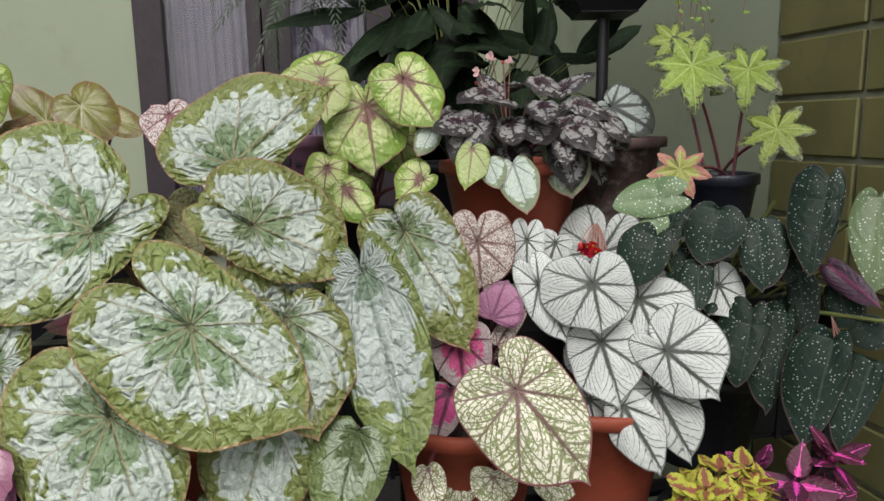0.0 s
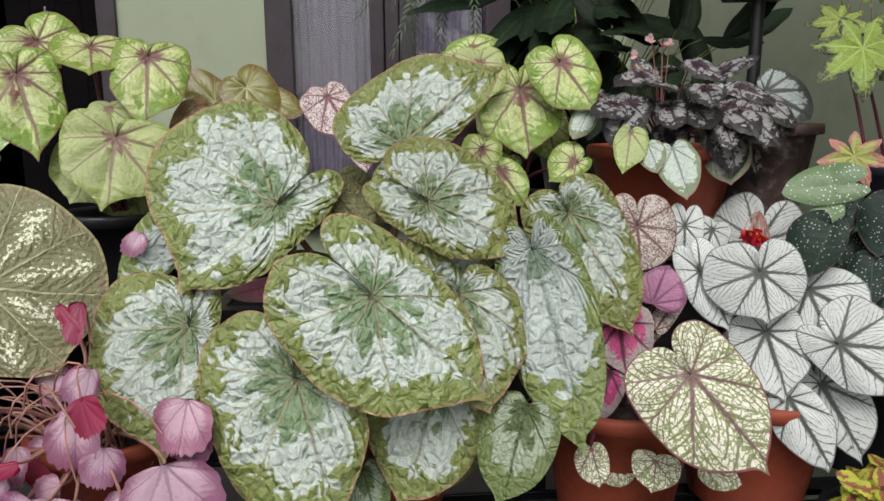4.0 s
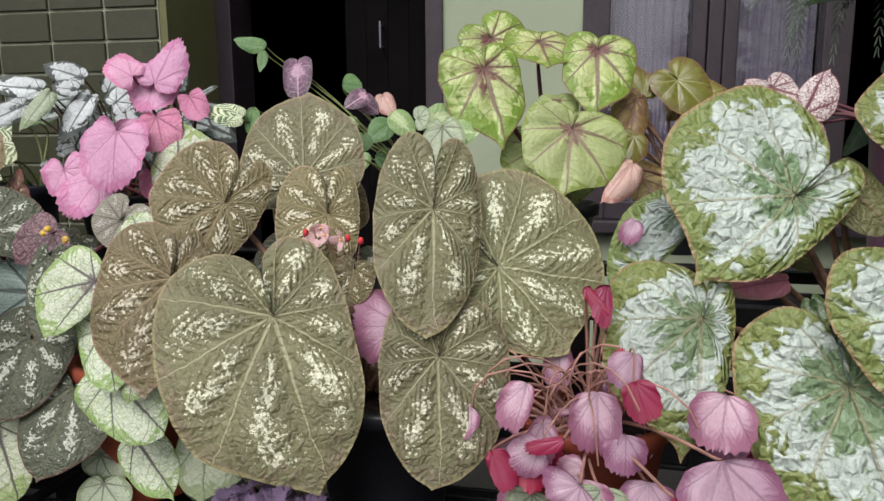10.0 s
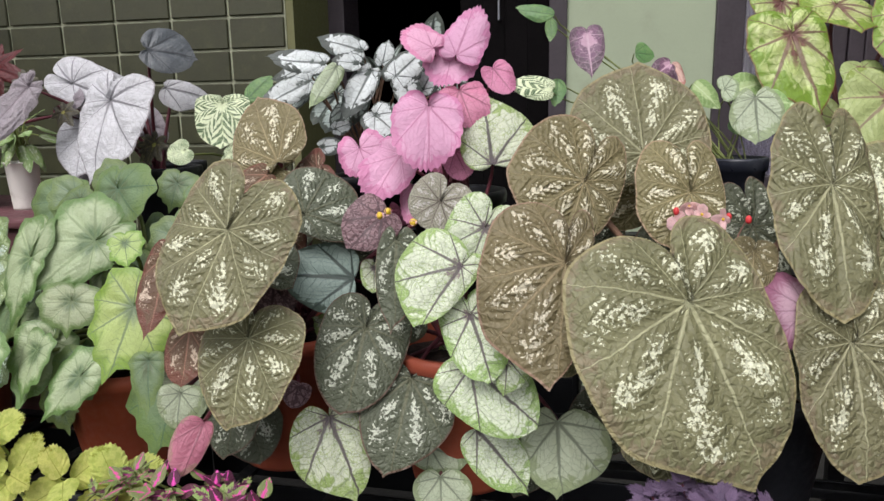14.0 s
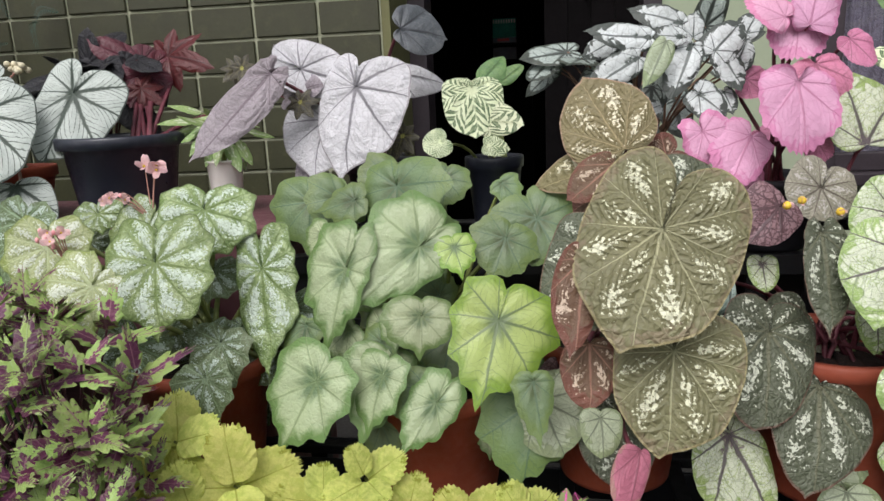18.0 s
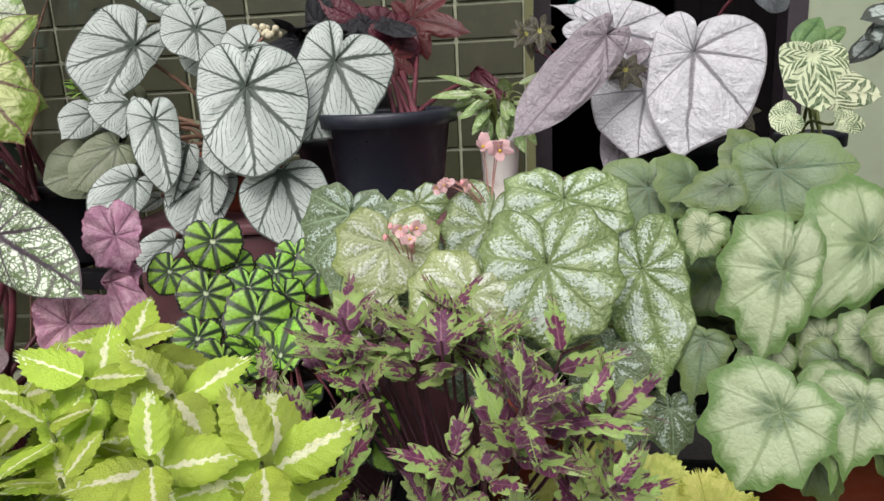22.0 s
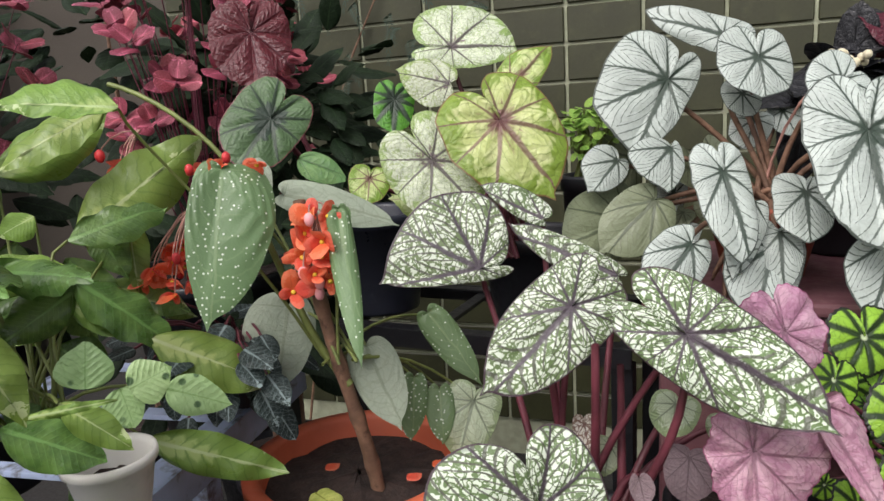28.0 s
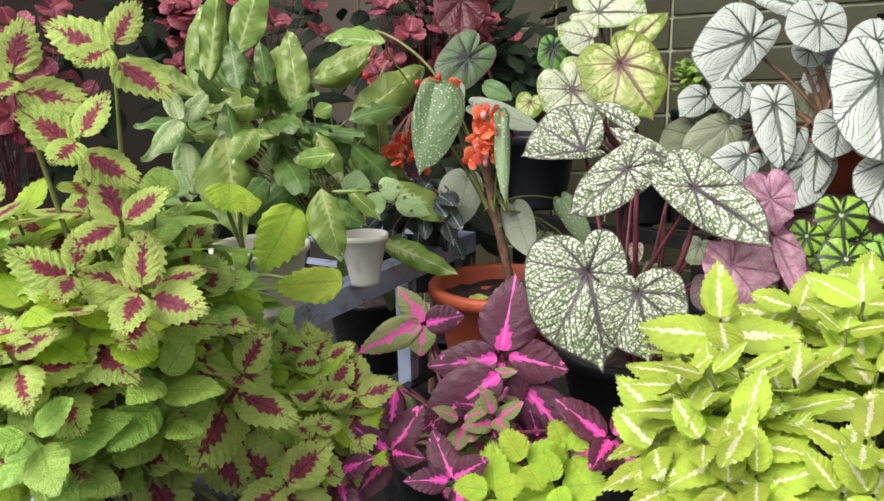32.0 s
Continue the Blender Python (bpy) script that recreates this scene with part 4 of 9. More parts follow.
def fill(plant, n, seed, kinds=None, back=(0.05, 0.11), shrink=(0.55, 0.85)):
    """Inner leaves between and behind the outer ones of a plant."""
    rng = random.Random(seed)
    own = list(GROWN[plant.name])
    for _ in range(n):
        p, q = rng.choice(own), rng.choice(own)
        f = rng.uniform(0.2, 0.8)
        b = p[0] * f + q[0] * (1 - f) - p[2] * rng.uniform(*back) + Vector((0, 0, rng.uniform(-0.06, 0.0)))
        s = rng.uniform(*shrink)
        out = (p[1] - p[0]) * s
        out.rotate(Euler((rng.uniform(-0.4, 0.4), rng.uniform(-0.6, 0.6), rng.uniform(-0.4, 0.4))))
        leaf(plant, rng.choice(kinds) if kinds else p[6], b, b + out, p[2] + Vector((rng.uniform(-0.3, 0.3), 0, rng.uniform(-0.2, 0.3))), p[3] * s, p[4] * s, p[5] * s)


_proto = {}


def small_leaf(plant, kind, m, scale, variant=0, name="leaf", proportion=0.62):
    """A leaf of a bushy plant; alike leaves share one of a few meshes."""
    key = (kind, variant, round(proportion, 2))
    if key not in _proto:
        w = proportion / 2 * 0.1
        _proto[key] = leaf_mesh(name, kind, w * (1 + 0.06 * (variant - 1)), w * (1 - 0.06 * (variant - 1)), 0.004 if LEAF[kind]["form"] in ("ovate", "oval", "blade", "fan") else 0.03, 0.1, 7 + variant, 0.8)
    ob = new(name, _proto[key])
    ob.parent = plant
    ob.matrix_basis = m @ Matrix.Scale(scale / 0.1, 4)
    return ob


ROOT = {}


def plant(name, label, category, root=None, stem=None, thick=0.0028, group="", share=1):
    e = new(name)
    if root:
        ROOT[e.name] = (root, stem, thick, share)
    return tagged(e, label, category, group)


def pot(parent, x, y, rim_z, r, h, material, soil=True, taper=0.74, rim=0.022, label="", lip=1.07):
    """A turned pot with a thick rolled rim, and its soil."""
    z0 = rim_z - h
    prof = [(r * taper * 0.6, 0), (r * taper, 0), (r * taper * 1.01, 0.006), (r * 0.985, h - rim), (r * lip, h - rim + 0.002), (r * lip * 1.005, h - 0.004), (r * lip * 0.985, h), (r * 0.97, h), (r * 0.93, h - 0.006), (r * (taper + (0.95 - taper) * 0.62), h * 0.66), (r * (taper + (0.95 - taper) * 0.5), h * 0.6)]
    bm = lathe(prof, 44)
    bmesh.ops.translate(bm, verts=bm.verts, vec=(x, y, z0))
    p = part("pot", bm, material, parent, label, smooth=False)
    p.data.polygons.foreach_set("use_smooth", [True] * len(p.data.polygons))
    if soil:
        rng = random.Random(int(1000 * (x + 7)))
        rs = r * min(0.92, (taper + (0.985 - taper) * (h - 0.03) / (h - rim)) - 0.05)
        bm = lathe([(rs, 0), (rs * 0.65, 0.004), (rs * 0.33, 0.009), (0.004, 0.010)], 30)
        for v in bm.verts:
            v.co.z += rng.uniform(-0.004, 0.004)
        bmesh.ops.translate(bm, verts=bm.verts, vec=(x, y, rim_z - 0.03))
        part("soil", bm, M_SOIL, p)
    return p


# ---- the house ----
HOUSE = Matrix.Translation((-2.59, 2.0, 0)) @ Matrix.Rotation(radians(13.5), 4, "Z")


def house_box(name, x0, y0, z0, x1, y1, z1, material, label, category="wall", bevel=0.0, parent=None):
    bm = box_bm(x0, y0, z0, x1, y1, z1, bevel)
    me = bpy.data.meshes.new(name)
    bm.to_mesh(me)
    bm.free()
    me.materials.append(material)
    ob = new(name, me)
    if parent:
        ob.parent = parent
        return tagged(ob, label)
    ob.matrix_basis = HOUSE
    return tagged(ob, label, category, kind="structure")


def ground_sheet():
    n = 40
    xs = np.linspace(-1, 1, n)
    xs = np.sign(xs) * np.abs(xs) ** 3 * 400
    verts = [(x, y, 0.012 * math.sin(x * 1.3) * math.sin(y * 0.9) - 0.012) for y in xs for x in xs]
    faces = [(j * n + i, j * n + i + 1, (j + 1) * n + i + 1, (j + 1) * n + i) for j in range(n - 1) for i in range(n - 1)]
    tagged(link("ground", verts, faces, M_CONCRETE_SHADED), "concrete yard in front of the porch, rack shade in its colour", "ground", kind="structure")


ground_sheet()
house_box("wall_facade", -2.45, 0.008, 0, 0.0, 0.40, 3.0, M_GROUT, "facade wall faced with olive tiles and white grout")
house_box("wall_pier", 0.0, 0.012, 0, 0.03, 0.62, 3.0, M_OLIVEPAINT, "plain olive painted return of the tiled pier")
house_box("wall_back_left", 1.02, 0.41, 0, 1.58, 0.58, 3.0, M_PALEGREEN, "pale green painted porch wall between door and window")
house_box("wall_back_right", 2.93, 0.41, 0, 3.08, 0.58, 3.0, M_PALEGREEN, "pale green painted porch wall beside the window")
house_box("wall_over_door", 0.03, 0.41, 2.12, 1.02, 0.58, 3.0, M_PALEGREEN, "pale green painted wall over the door")
house_box("wall_over_window", 1.58, 0.41, 2.25, 2.93, 0.58, 3.0, M_PALEGREEN, "pale green painted wall over the window")
house_box("wall_under_window", 1.58, 0.41, 0, 2.93, 0.58, 0.95, M_PALEGREEN, "pale green painted wall under the window")
house_box("wall_side_green", 3.08, -1.255, 0, 3.25, 0.58, 3.0, M_PALEGREEN, "pale green painted side wall of the porch")
house_box("wall_side_tiled", 3.088, -3.4, 0, 3.26, -1.257, 3.0, M_GROUT, "side wall faced with olive tiles and white grout")
# room walls, coloured near black to stand for the missing light indoors
house_box("wall_room_back", -0.6, 2.6, 0, 3.3, 2.7, 3.0, M_UNLIT, "back wall of the room behind the door, indoor gloom in its colour")
house_box("wall_room_left", -0.7, 0.42, 0, -0.6, 2.7, 3.0, M_UNLIT, "side wall of the room behind the door, indoor gloom in its colour")
house_box("wall_room_right", 3.1, 0.585, 0, 3.25, 2.6, 3.0, M_UNLIT, "side wall of the room behind the window, indoor gloom in its colour")
house_box("wall_far_left", -5.4, -3.0, 0, -5.2, 3.0, 3.0, M_GREYWALL, "grey beige wall at the far end of the yard")
house_box("wall_far_back", -5.2, 1.6, 0, -2.45, 1.75, 3.0, M_GREYWALL, "grey beige wall behind the red leaved bushes")
# ceiling out of view, added to keep skylight off the porch and room
house_box("ceiling", -2.6, -0.05, 3.0, 3.4, 2.75, 3.1, M_CEIL, "unseen pale soffit over the porch, added to shade what lies below", "ceiling")
house_box("floor", -2.5, -1.9, 0.0, 3.08, 2.6, 0.10, M_CONCRETE_SHADED, "concrete porch floor, rack shade in its colour", "floor")

# door: frame, dark slatted leaf and a long pull handle
door = tagged(new("door_1"), "dark half open wooden door with a long steel handle", "door", kind="structure")
door.matrix_basis = HOUSE
house_box("frame", 0.03, 0.39, 0.1, 0.10, 0.60, 2.12, M_FRAME, "dark brown door frame", parent=door, bevel=0.004)
house_box("frame", 0.95, 0.39, 0.1, 1.02, 0.60, 2.12, M_FRAME, "", parent=door, bevel=0.004)
house_box("frame", 0.10, 0.39, 2.05, 0.95, 0.60, 2.12, M_FRAME, "", parent=door, bevel=0.004)
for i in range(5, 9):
    house_box("slat", 0.105 + i * 0.094, 0.505, 0.11, 0.105 + i * 0.094 + 0.0925, 0.54, 2.045, M_UNLIT, "", parent=door, bevel=0.001)
handle = house_box("handle", 0.737, 0.455, 1.655, 0.746, 0.466, 1.765, M_HANDLE, "slim steel pull handle", parent=door, bevel=0.004)
for z in (1.665, 1.755):
    house_box("bracket", 0.738, 0.466, z - 0.005, 0.745, 0.506, z + 0.005, M_HANDLE, "", parent=handle)

# small boxes on a shelf in the dark room
shelf = tagged(new("wall_shelf"), "dark shelf in the room with small teal and grey boxes", "shelf")
shelf.matrix_basis = HOUSE
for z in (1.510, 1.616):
    house_box("board", 0.176, 2.300, z, 0.529, 2.520, z + 0.012, M_UNLIT, "", parent=shelf, bevel=0.002)
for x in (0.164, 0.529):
    house_box("side", x, 2.300, 0.1, x + 0.012, 2.520, 1.903, M_UNLIT, "", parent=shelf, bevel=0.002)
teal = tagged(new("box"), "teal box with a row of pale marks", "box")
teal.matrix_basis = HOUSE
house_box("carton", 0.276, 2.310, 1.6637, 0.429, 2.420, 1.783, M_TEAL, "", parent=teal, bevel=0.003)
for i in range(9):
    house_box("bar", 0.276 + i * 0.0169 + 0.004, 2.306, 1.752, 0.276 + i * 0.0169 + 0.0118, 2.3085, 1.775, M_WHITE_POT, "", parent=teal)
grey = tagged(new("box"), "grey box with red and white bars", "box")
grey.matrix_basis = HOUSE
house_box("carton", 0.276, 2.310, 1.629, 0.429, 2.420, 1.663, M_GREYCARD, "", parent=grey, bevel=0.003)
house_box("bar", 0.307, 2.306, 1.640, 0.383, 2.3085, 1.655, M_REDBUD, "", parent=grey)
low = tagged(new("box"), "plain grey box on the lower shelf", "box")
low.matrix_basis = HOUSE
house_box("carton", 0.276, 2.310, 1.5229, 0.429, 2.420, 1.601, M_GREYCARD, "", parent=low, bevel=0.003)

# window: posts, glass and lace curtains
window = tagged(new("window_1"), "dark framed casement window with pale lace curtains", "window", kind="structure")
window.matrix_basis = HOUSE
for x0, x1 in ((1.58, 1.685), (1.99, 2.045), (2.05, 2.105), (2.108, 2.16), (2.46, 2.56), (2.86, 2.93)):
    house_box("frame", x0, 0.385, 0.95, x1, 0.47, 2.25, M_FRAME, "dark purple brown frame post", parent=window, bevel=0.006)
for x0, x1 in ((1.685, 1.99), (2.16, 2.46), (2.56, 2.86)):
    house_box("frame", x0, 0.39, 0.95, x1, 0.465, 1.02, M_FRAME, "", parent=window, bevel=0.005)
    house_box("frame", x0, 0.39, 2.18, x1, 0.465, 2.25, M_FRAME, "", parent=window, bevel=0.005)
house_box("sill", 1.55, 0.33, 0.90, 2.96, 0.41, 0.948, M_FRAME, "dark window sill", parent=window, bevel=0.006)
_g = Nodes("window_glass")
_g.set((0.9, 0.92, 0.92), 0.03, 0.0)
_g.bsdf.inputs["Transmission Weight"].default_value = 1.0
_c = Nodes("lace_curtain")
_lace = _c.m("MULTIPLY", _c.step(_c.voronoi(170, _c.coord()), 0.2, 0.5), _c.step(_c.noise(30, _c.coord()), 0.3, 0.6, 0.7, 1.0))
_c.set(_c.mix(_lace, S(62, 58, 70), S(118, 112, 128)), 0.9)
for x0, x1 in ((1.685, 1.99), (2.16, 2.46)):
    pane = house_box("pane", x0, 0.425, 1.02, x1, 0.430, 2.18, _g.mat, "window glass", parent=window)
    pane.visible_shadow = False
    n = 60
    verts = [(x0 + (x1 - x0) * i / n, 0.50 + 0.012 * math.sin(i * 0.9) + 0.006 * math.sin(i * 0.37), z) for z in (0.97, 1.55, 1.56, 2.24) for i in range(n + 1)]
    faces = [(j * (n + 1) + i, j * (n + 1) + i + 1, (j + 1) * (n + 1) + i + 1, (j + 1) * (n + 1) + i) for j in range(3) for i in range(n)]
    link("curtain", verts, faces, _c.mat, window, "gathered pale lace curtain", smooth=True)


# ---- stands ----
def bench(name, label, a, b, top, depth, legs, material, rail=0.03, inset=0.0):
    """A rack of angle iron between two ends a and b, slats on top."""
    e = tagged(new(name), label, "plant stand")
    a, b = Vector((*a, 0)), Vector((*b, 0))
    length = (b - a).length
    e.matrix_basis = Matrix.Translation(a) @ Matrix.Rotation(math.atan2(b.y - a.y, b.x - a.x), 4, "Z")
    for y in (0, depth - rail):
        part("rail", box_bm(0, y, top - rail, length, y + 0.006, top, 0.001), material, e)
        part("rail", box_bm(0, y + (0.006 if y == 0 else -rail + 0.006), top - 0.006, length, y + (rail if y == 0 else 0.0), top - 0.001, 0.001), material, e)
    k = max(4, int(length / 0.16))
    for i in range(k + 1):
        x = i / k * (length - 0.025)
        part("slat", box_bm(x, 0.03, top - 0.014, x + 0.022, depth - 0.03, top - 0.007, 0.001), material, e)
    for i in range(legs):
        x = i / (legs - 1) * (length - 0.03 - inset)
        for y in (0.008, depth - 0.045):
            part("leg", box_bm(x, y, 0.0, x + 0.03, y + 0.03, top - rail, 0.002), material, e)
    return e


bench("plant_rack", "low black metal plant rack under the begonias", (-2.30, 0.28), (0.62, 0.86), 0.74, 0.34, 5, M_DARKMETAL)
bench("plant_rack", "tall black metal plant rack behind the begonias", (-2.15, 0.64), (0.70, 1.16), 1.06, 0.36, 5, M_DARKMETAL)
bench("plant_rack", "blue grey steel plant rack carrying white pots", (-3.06, -0.42), (-3.33, 0.34), 1.0, 0.42, 2, M_STEEL, rail=0.042, inset=0.24)
bench("plant_rack", "low black metal rack carrying the coleus pots", (-2.62, -0.17), (-1.40, 0.31), 0.64, 0.30, 3, M_DARKMETAL)
bench("plant_rack", "black metal rack carrying the mosaic begonia", (-3.24, 0.02), (-2.36, 0.24), 0.76, 0.36, 3, M_DARKMETAL)
bench("plant_rack", "small black metal rack in front of the steel rack", (-2.78, -0.74), (-2.86, 0.04), 0.64, 0.28, 2, M_DARKMETAL)
bench("plant_rack", "tall black metal rack against the tiled facade", (-3.50, 0.42), (-2.88, 0.50), 1.03, 0.30, 2, M_DARKMETAL)
ledge = tagged(new("planter_ledge"), "maroon painted masonry ledge with a pot on it", "ledge", kind="structure")
part("block", box_bm(-0.24, 0.0, 0.0, 0.42, 0.34, 1.10, 0.01), M_MAROON, ledge)
part("cap", box_bm(-0.26, -0.012, 1.101, 0.44, 0.36, 1.118, 0.005), M_MAROON, ledge)
ledge.matrix_basis = Matrix.Translation((-2.60, 0.52, 0)) @ Matrix.Rotation(radians(13.5), 4, "Z")


# ---- the plants, each in its pot ----
A_ = plant("potted_begonia", "large painted leaf begonia, silver splashed green leaves in a clay pot", "begonia", (-0.33, 1.0, 0.93), M_STEM_BROWN, 0.005)
pot(A_, -0.33, 1.0, 0.93, 0.13, 0.185, M_TERRACOTTA)
leaf(A_, "rex", (-0.447, 0.892, 1.223), (-0.543, 0.804, 1.127), (0.36, -0.84, 0.41), 0.162, 0.059, 0.098)
leaf(A_, "rex", (-0.294, 0.789, 1.125), (-0.162, 0.775, 1.012), (0.25, -0.88, 0.41), 0.117, 0.075, 0.108)
leaf(A_, "rex", (-0.280, 0.952, 1.302), (-0.154, 1.027, 1.404), (0.20, -0.89, 0.41), 0.039, 0.105, 0.070)
leaf(A_, "rex", (-0.237, 0.878, 1.230), (-0.120, 0.873, 1.170), (0.18, -0.90, 0.41), 0.052, 0.086, 0.084)
leaf(A_, "rex", (-0.386, 0.765, 1.023), (-0.329, 0.704, 0.868), (0.13, -0.90, 0.41), 0.116, 0.070, 0.103)
leaf(A_, "rex", (-0.544, 0.811, 1.074), (-0.553, 0.737, 0.923), (0.28, -0.87, 0.41), 0.116, 0.039, 0.066)
leaf(A_, "rexsil", (-0.101, 0.877, 1.170), (-0.038, 0.768, 0.952), (-0.15, -0.90, 0.41), 0.064, 0.060, 0.049)
leaf(A_, "rex", (-0.052, 0.973, 1.205), (0.033, 0.906, 1.055), (-0.01, -0.91, 0.41), 0.065, 0.064, 0.049)
leaf(A_, "rex", (-0.194, 0.836, 1.120), (-0.152, 0.784, 0.989), (0.14, -0.90, 0.41), 0.057, 0.077, 0.032)
leaf(A_, "rex", (-0.223, 0.848, 0.993), (-0.265, 0.788, 0.855), (-0.04, -0.91, 0.41), 0.074, 0.078, 0.030)
leaf(A_, "rexdark", (-0.105, 0.799, 0.987), (-0.140, 0.758, 0.883), (-0.16, -0.90, 0.41), 0.049, 0.051, 0.014)
leaf(A_, "rexsil", (-0.581, 0.929, 1.192), (-0.663, 0.855, 1.089), (0.28, -0.87, 0.41), 0.060, 0.024, 0.026)
leaf(A_, "rexback", (-0.387, 0.960, 1.235), (-0.330, 0.938, 1.170), (0.11, -0.91, 0.41), 0.037, 0.037, 0.012)
leaf(A_, "rexsil", (-0.167, 0.920, 1.169), (-0.241, 0.892, 1.125), (0.10, -0.91, 0.41), 0.046, 0.031, 0.023)
leaf(A_, "pinkback", (-0.448, 0.921, 1.108), (-0.531, 0.900, 1.095), (0.17, -0.90, 0.41), 0.012, 0.023, 0.004)
leaf(A_, "rexback", (-0.399, 1.022, 1.245), (-0.330, 1.009, 1.170), (0.28, -0.87, 0.41), 0.051, 0.047, 0.008)
leaf(A_, "rexdark", (-0.323, 0.838, 0.868), (-0.304, 0.810, 0.802), (0.06, -0.91, 0.41), 0.031, 0.031, 0.015)
B_ = plant("potted_begonia", "silver leaved begonia with dark veins in a clay pot", "begonia", (0.25, 1.09, 0.94), M_STEM_BROWN, 0.003)
pot(B_, 0.24, 1.06, 0.935, 0.115, 0.185, M_TERRACOTTA)
leaf(B_, "silver", (0.216, 0.985, 1.122), (0.220, 0.955, 1.059), (-0.20, -0.89, 0.41), 0.074, 0.055, 0.047)
leaf(B_, "silver", (0.272, 1.185, 1.130), (0.253, 1.160, 1.065), (-0.20, -0.89, 0.41), 0.077, 0.072, 0.081)
leaf(B_, "silver", (0.289, 1.009, 1.093), (0.259, 0.988, 1.029), (-0.25, -0.88, 0.41), 0.037, 0.082, 0.046)
leaf(B_, "silver", (0.230, 0.987, 1.035), (0.248, 0.945, 0.952), (-0.21, -0.89, 0.41), 0.051, 0.051, 0.031)
leaf(B_, "silver", (0.316, 0.957, 1.029), (0.374, 0.913, 0.975), (-0.29, -0.87, 0.41), 0.040, 0.074, 0.050)
leaf(B_, "silver", (0.143, 1.021, 1.114), (0.177, 0.982, 1.039), (-0.13, -0.90, 0.41), 0.032, 0.038, 0.050)
leaf(B_, "silver", (0.217, 0.997, 0.942), (0.221, 0.973, 0.890), (-0.19, -0.89, 0.41), 0.029, 0.030, 0.027)
leaf(B_, "silver", (0.308, 0.981, 0.963), (0.347, 0.927, 0.874), (-0.27, -0.87, 0.41), 0.031, 0.051, 0.028)
leaf(B_, "silver", (0.256, 0.954, 0.950), (0.296, 0.906, 0.870), (-0.24, -0.88, 0.41), 0.037, 0.040, 0.019)
leaf(B_, "silver", (0.135, 1.102, 1.168), (0.129, 1.081, 1.118), (-0.11, -0.91, 0.41), 0.027, 0.029, 0.036)
leaf(B_, "silver", (0.187, 1.141, 1.157), (0.161, 1.118, 1.096), (-0.15, -0.90, 0.41), 0.037, 0.028, 0.019)
leaf(B_, "silver", (0.435, 1.079, 1.095), (0.448, 1.052, 1.050), (-0.34, -0.85, 0.41), 0.040, 0.034, 0.035)
C_ = plant("potted_begonia", "cream and green mosaic begonia with red veins in a clay pot", "begonia", (0.05, 1.02, 0.94), M_STEM_RED, 0.0035)
pot(C_, 0.03, 1.0, 0.935, 0.115, 0.185, M_TERRACOTTA)
leaf(C_, "mosaic", (0.087, 0.800, 1.036), (0.162, 0.751, 0.945), (-0.10, -0.91, 0.41), 0.078, 0.059, 0.054)
leaf(C_, "brownnet", (0.054, 1.043, 1.176), (0.054, 1.014, 1.111), (-0.05, -0.91, 0.41), 0.047, 0.054, 0.053)
leaf(C_, "mauve", (0.070, 0.981, 1.073), (0.095, 1.002, 1.124), (-0.07, -0.91, 0.41), 0.041, 0.031, 0.003)
leaf(C_, "magenta", (0.020, 0.947, 1.055), (0.026, 0.919, 0.992), (-0.02, -0.91, 0.41), 0.036, 0.046, 0.024)
leaf(C_, "magenta", (0.009, 0.926, 0.989), (-0.015, 0.898, 0.928), (-0.01, -0.91, 0.41), 0.035, 0.027, 0.006)
leaf(C_, "brownnet", (0.079, 0.994, 1.030), (0.128, 1.019, 1.094), (-0.07, -0.91, 0.41), 0.015, 0.017, 0.003)
leaf(C_, "mosaic", (0.063, 0.856, 0.895), (0.056, 0.840, 0.860), (-0.07, -0.91, 0.41), 0.030, 0.033, 0.011)
leaf(C_, "mosaic", (-0.022, 0.839, 0.917), (-0.012, 0.820, 0.873), (0.02, -0.91, 0.41), 0.025, 0.020, 0.007)
leaf(C_, "mosaic", (0.125, 0.855, 0.890), (0.168, 0.842, 0.876), (-0.13, -0.90, 0.41), 0.022, 0.016, 0.007)
leaf(C_, "brownnet", (-0.307, 0.997, 1.130), (-0.289, 0.986, 1.095), (0.27, -0.87, 0.41), 0.037, 0.033, 0.025)
D_ = plant("potted_begonia", "lime green begonia with purple veins in a black pot", "begonia", (-0.14, 1.27, 1.2), M_STEM_RED, 0.003)
pot(D_, -0.14, 1.27, 1.2, 0.085, 0.14, M_BLACK)
leaf(D_, "lime", (-0.126, 1.221, 1.385), (-0.112, 1.173, 1.274), (0.05, -0.91, 0.41), 0.074, 0.071, 0.048)
leaf(D_, "lime", (-0.059, 1.200, 1.426), (-0.007, 1.165, 1.348), (-0.00, -0.91, 0.41), 0.057, 0.049, 0.045)
leaf(D_, "limepale", (-0.193, 1.199, 1.427), (-0.187, 1.170, 1.361), (0.10, -0.91, 0.41), 0.043, 0.044, 0.030)
leaf(D_, "lime", (-0.214, 1.254, 1.455), (-0.168, 1.267, 1.471), (0.11, -0.91, 0.41), 0.016, 0.026, 0.040)
leaf(D_, "lime", (-0.236, 1.229, 1.441), (-0.273, 1.217, 1.424), (0.13, -0.90, 0.41), 0.018, 0.016, 0.019)
leaf(D_, "lime", (-0.186, 1.157, 1.286), (-0.194, 1.135, 1.238), (0.10, -0.91, 0.41), 0.034, 0.034, 0.024)
leaf(D_, "lime", (-0.157, 1.133, 1.256), (-0.116, 1.110, 1.197), (0.08, -0.91, 0.41), 0.033, 0.033, 0.014)
leaf(D_, "lime", (-0.030, 1.165, 1.262), (-0.073, 1.153, 1.233), (-0.02, -0.91, 0.41), 0.042, 0.022, 0.024)
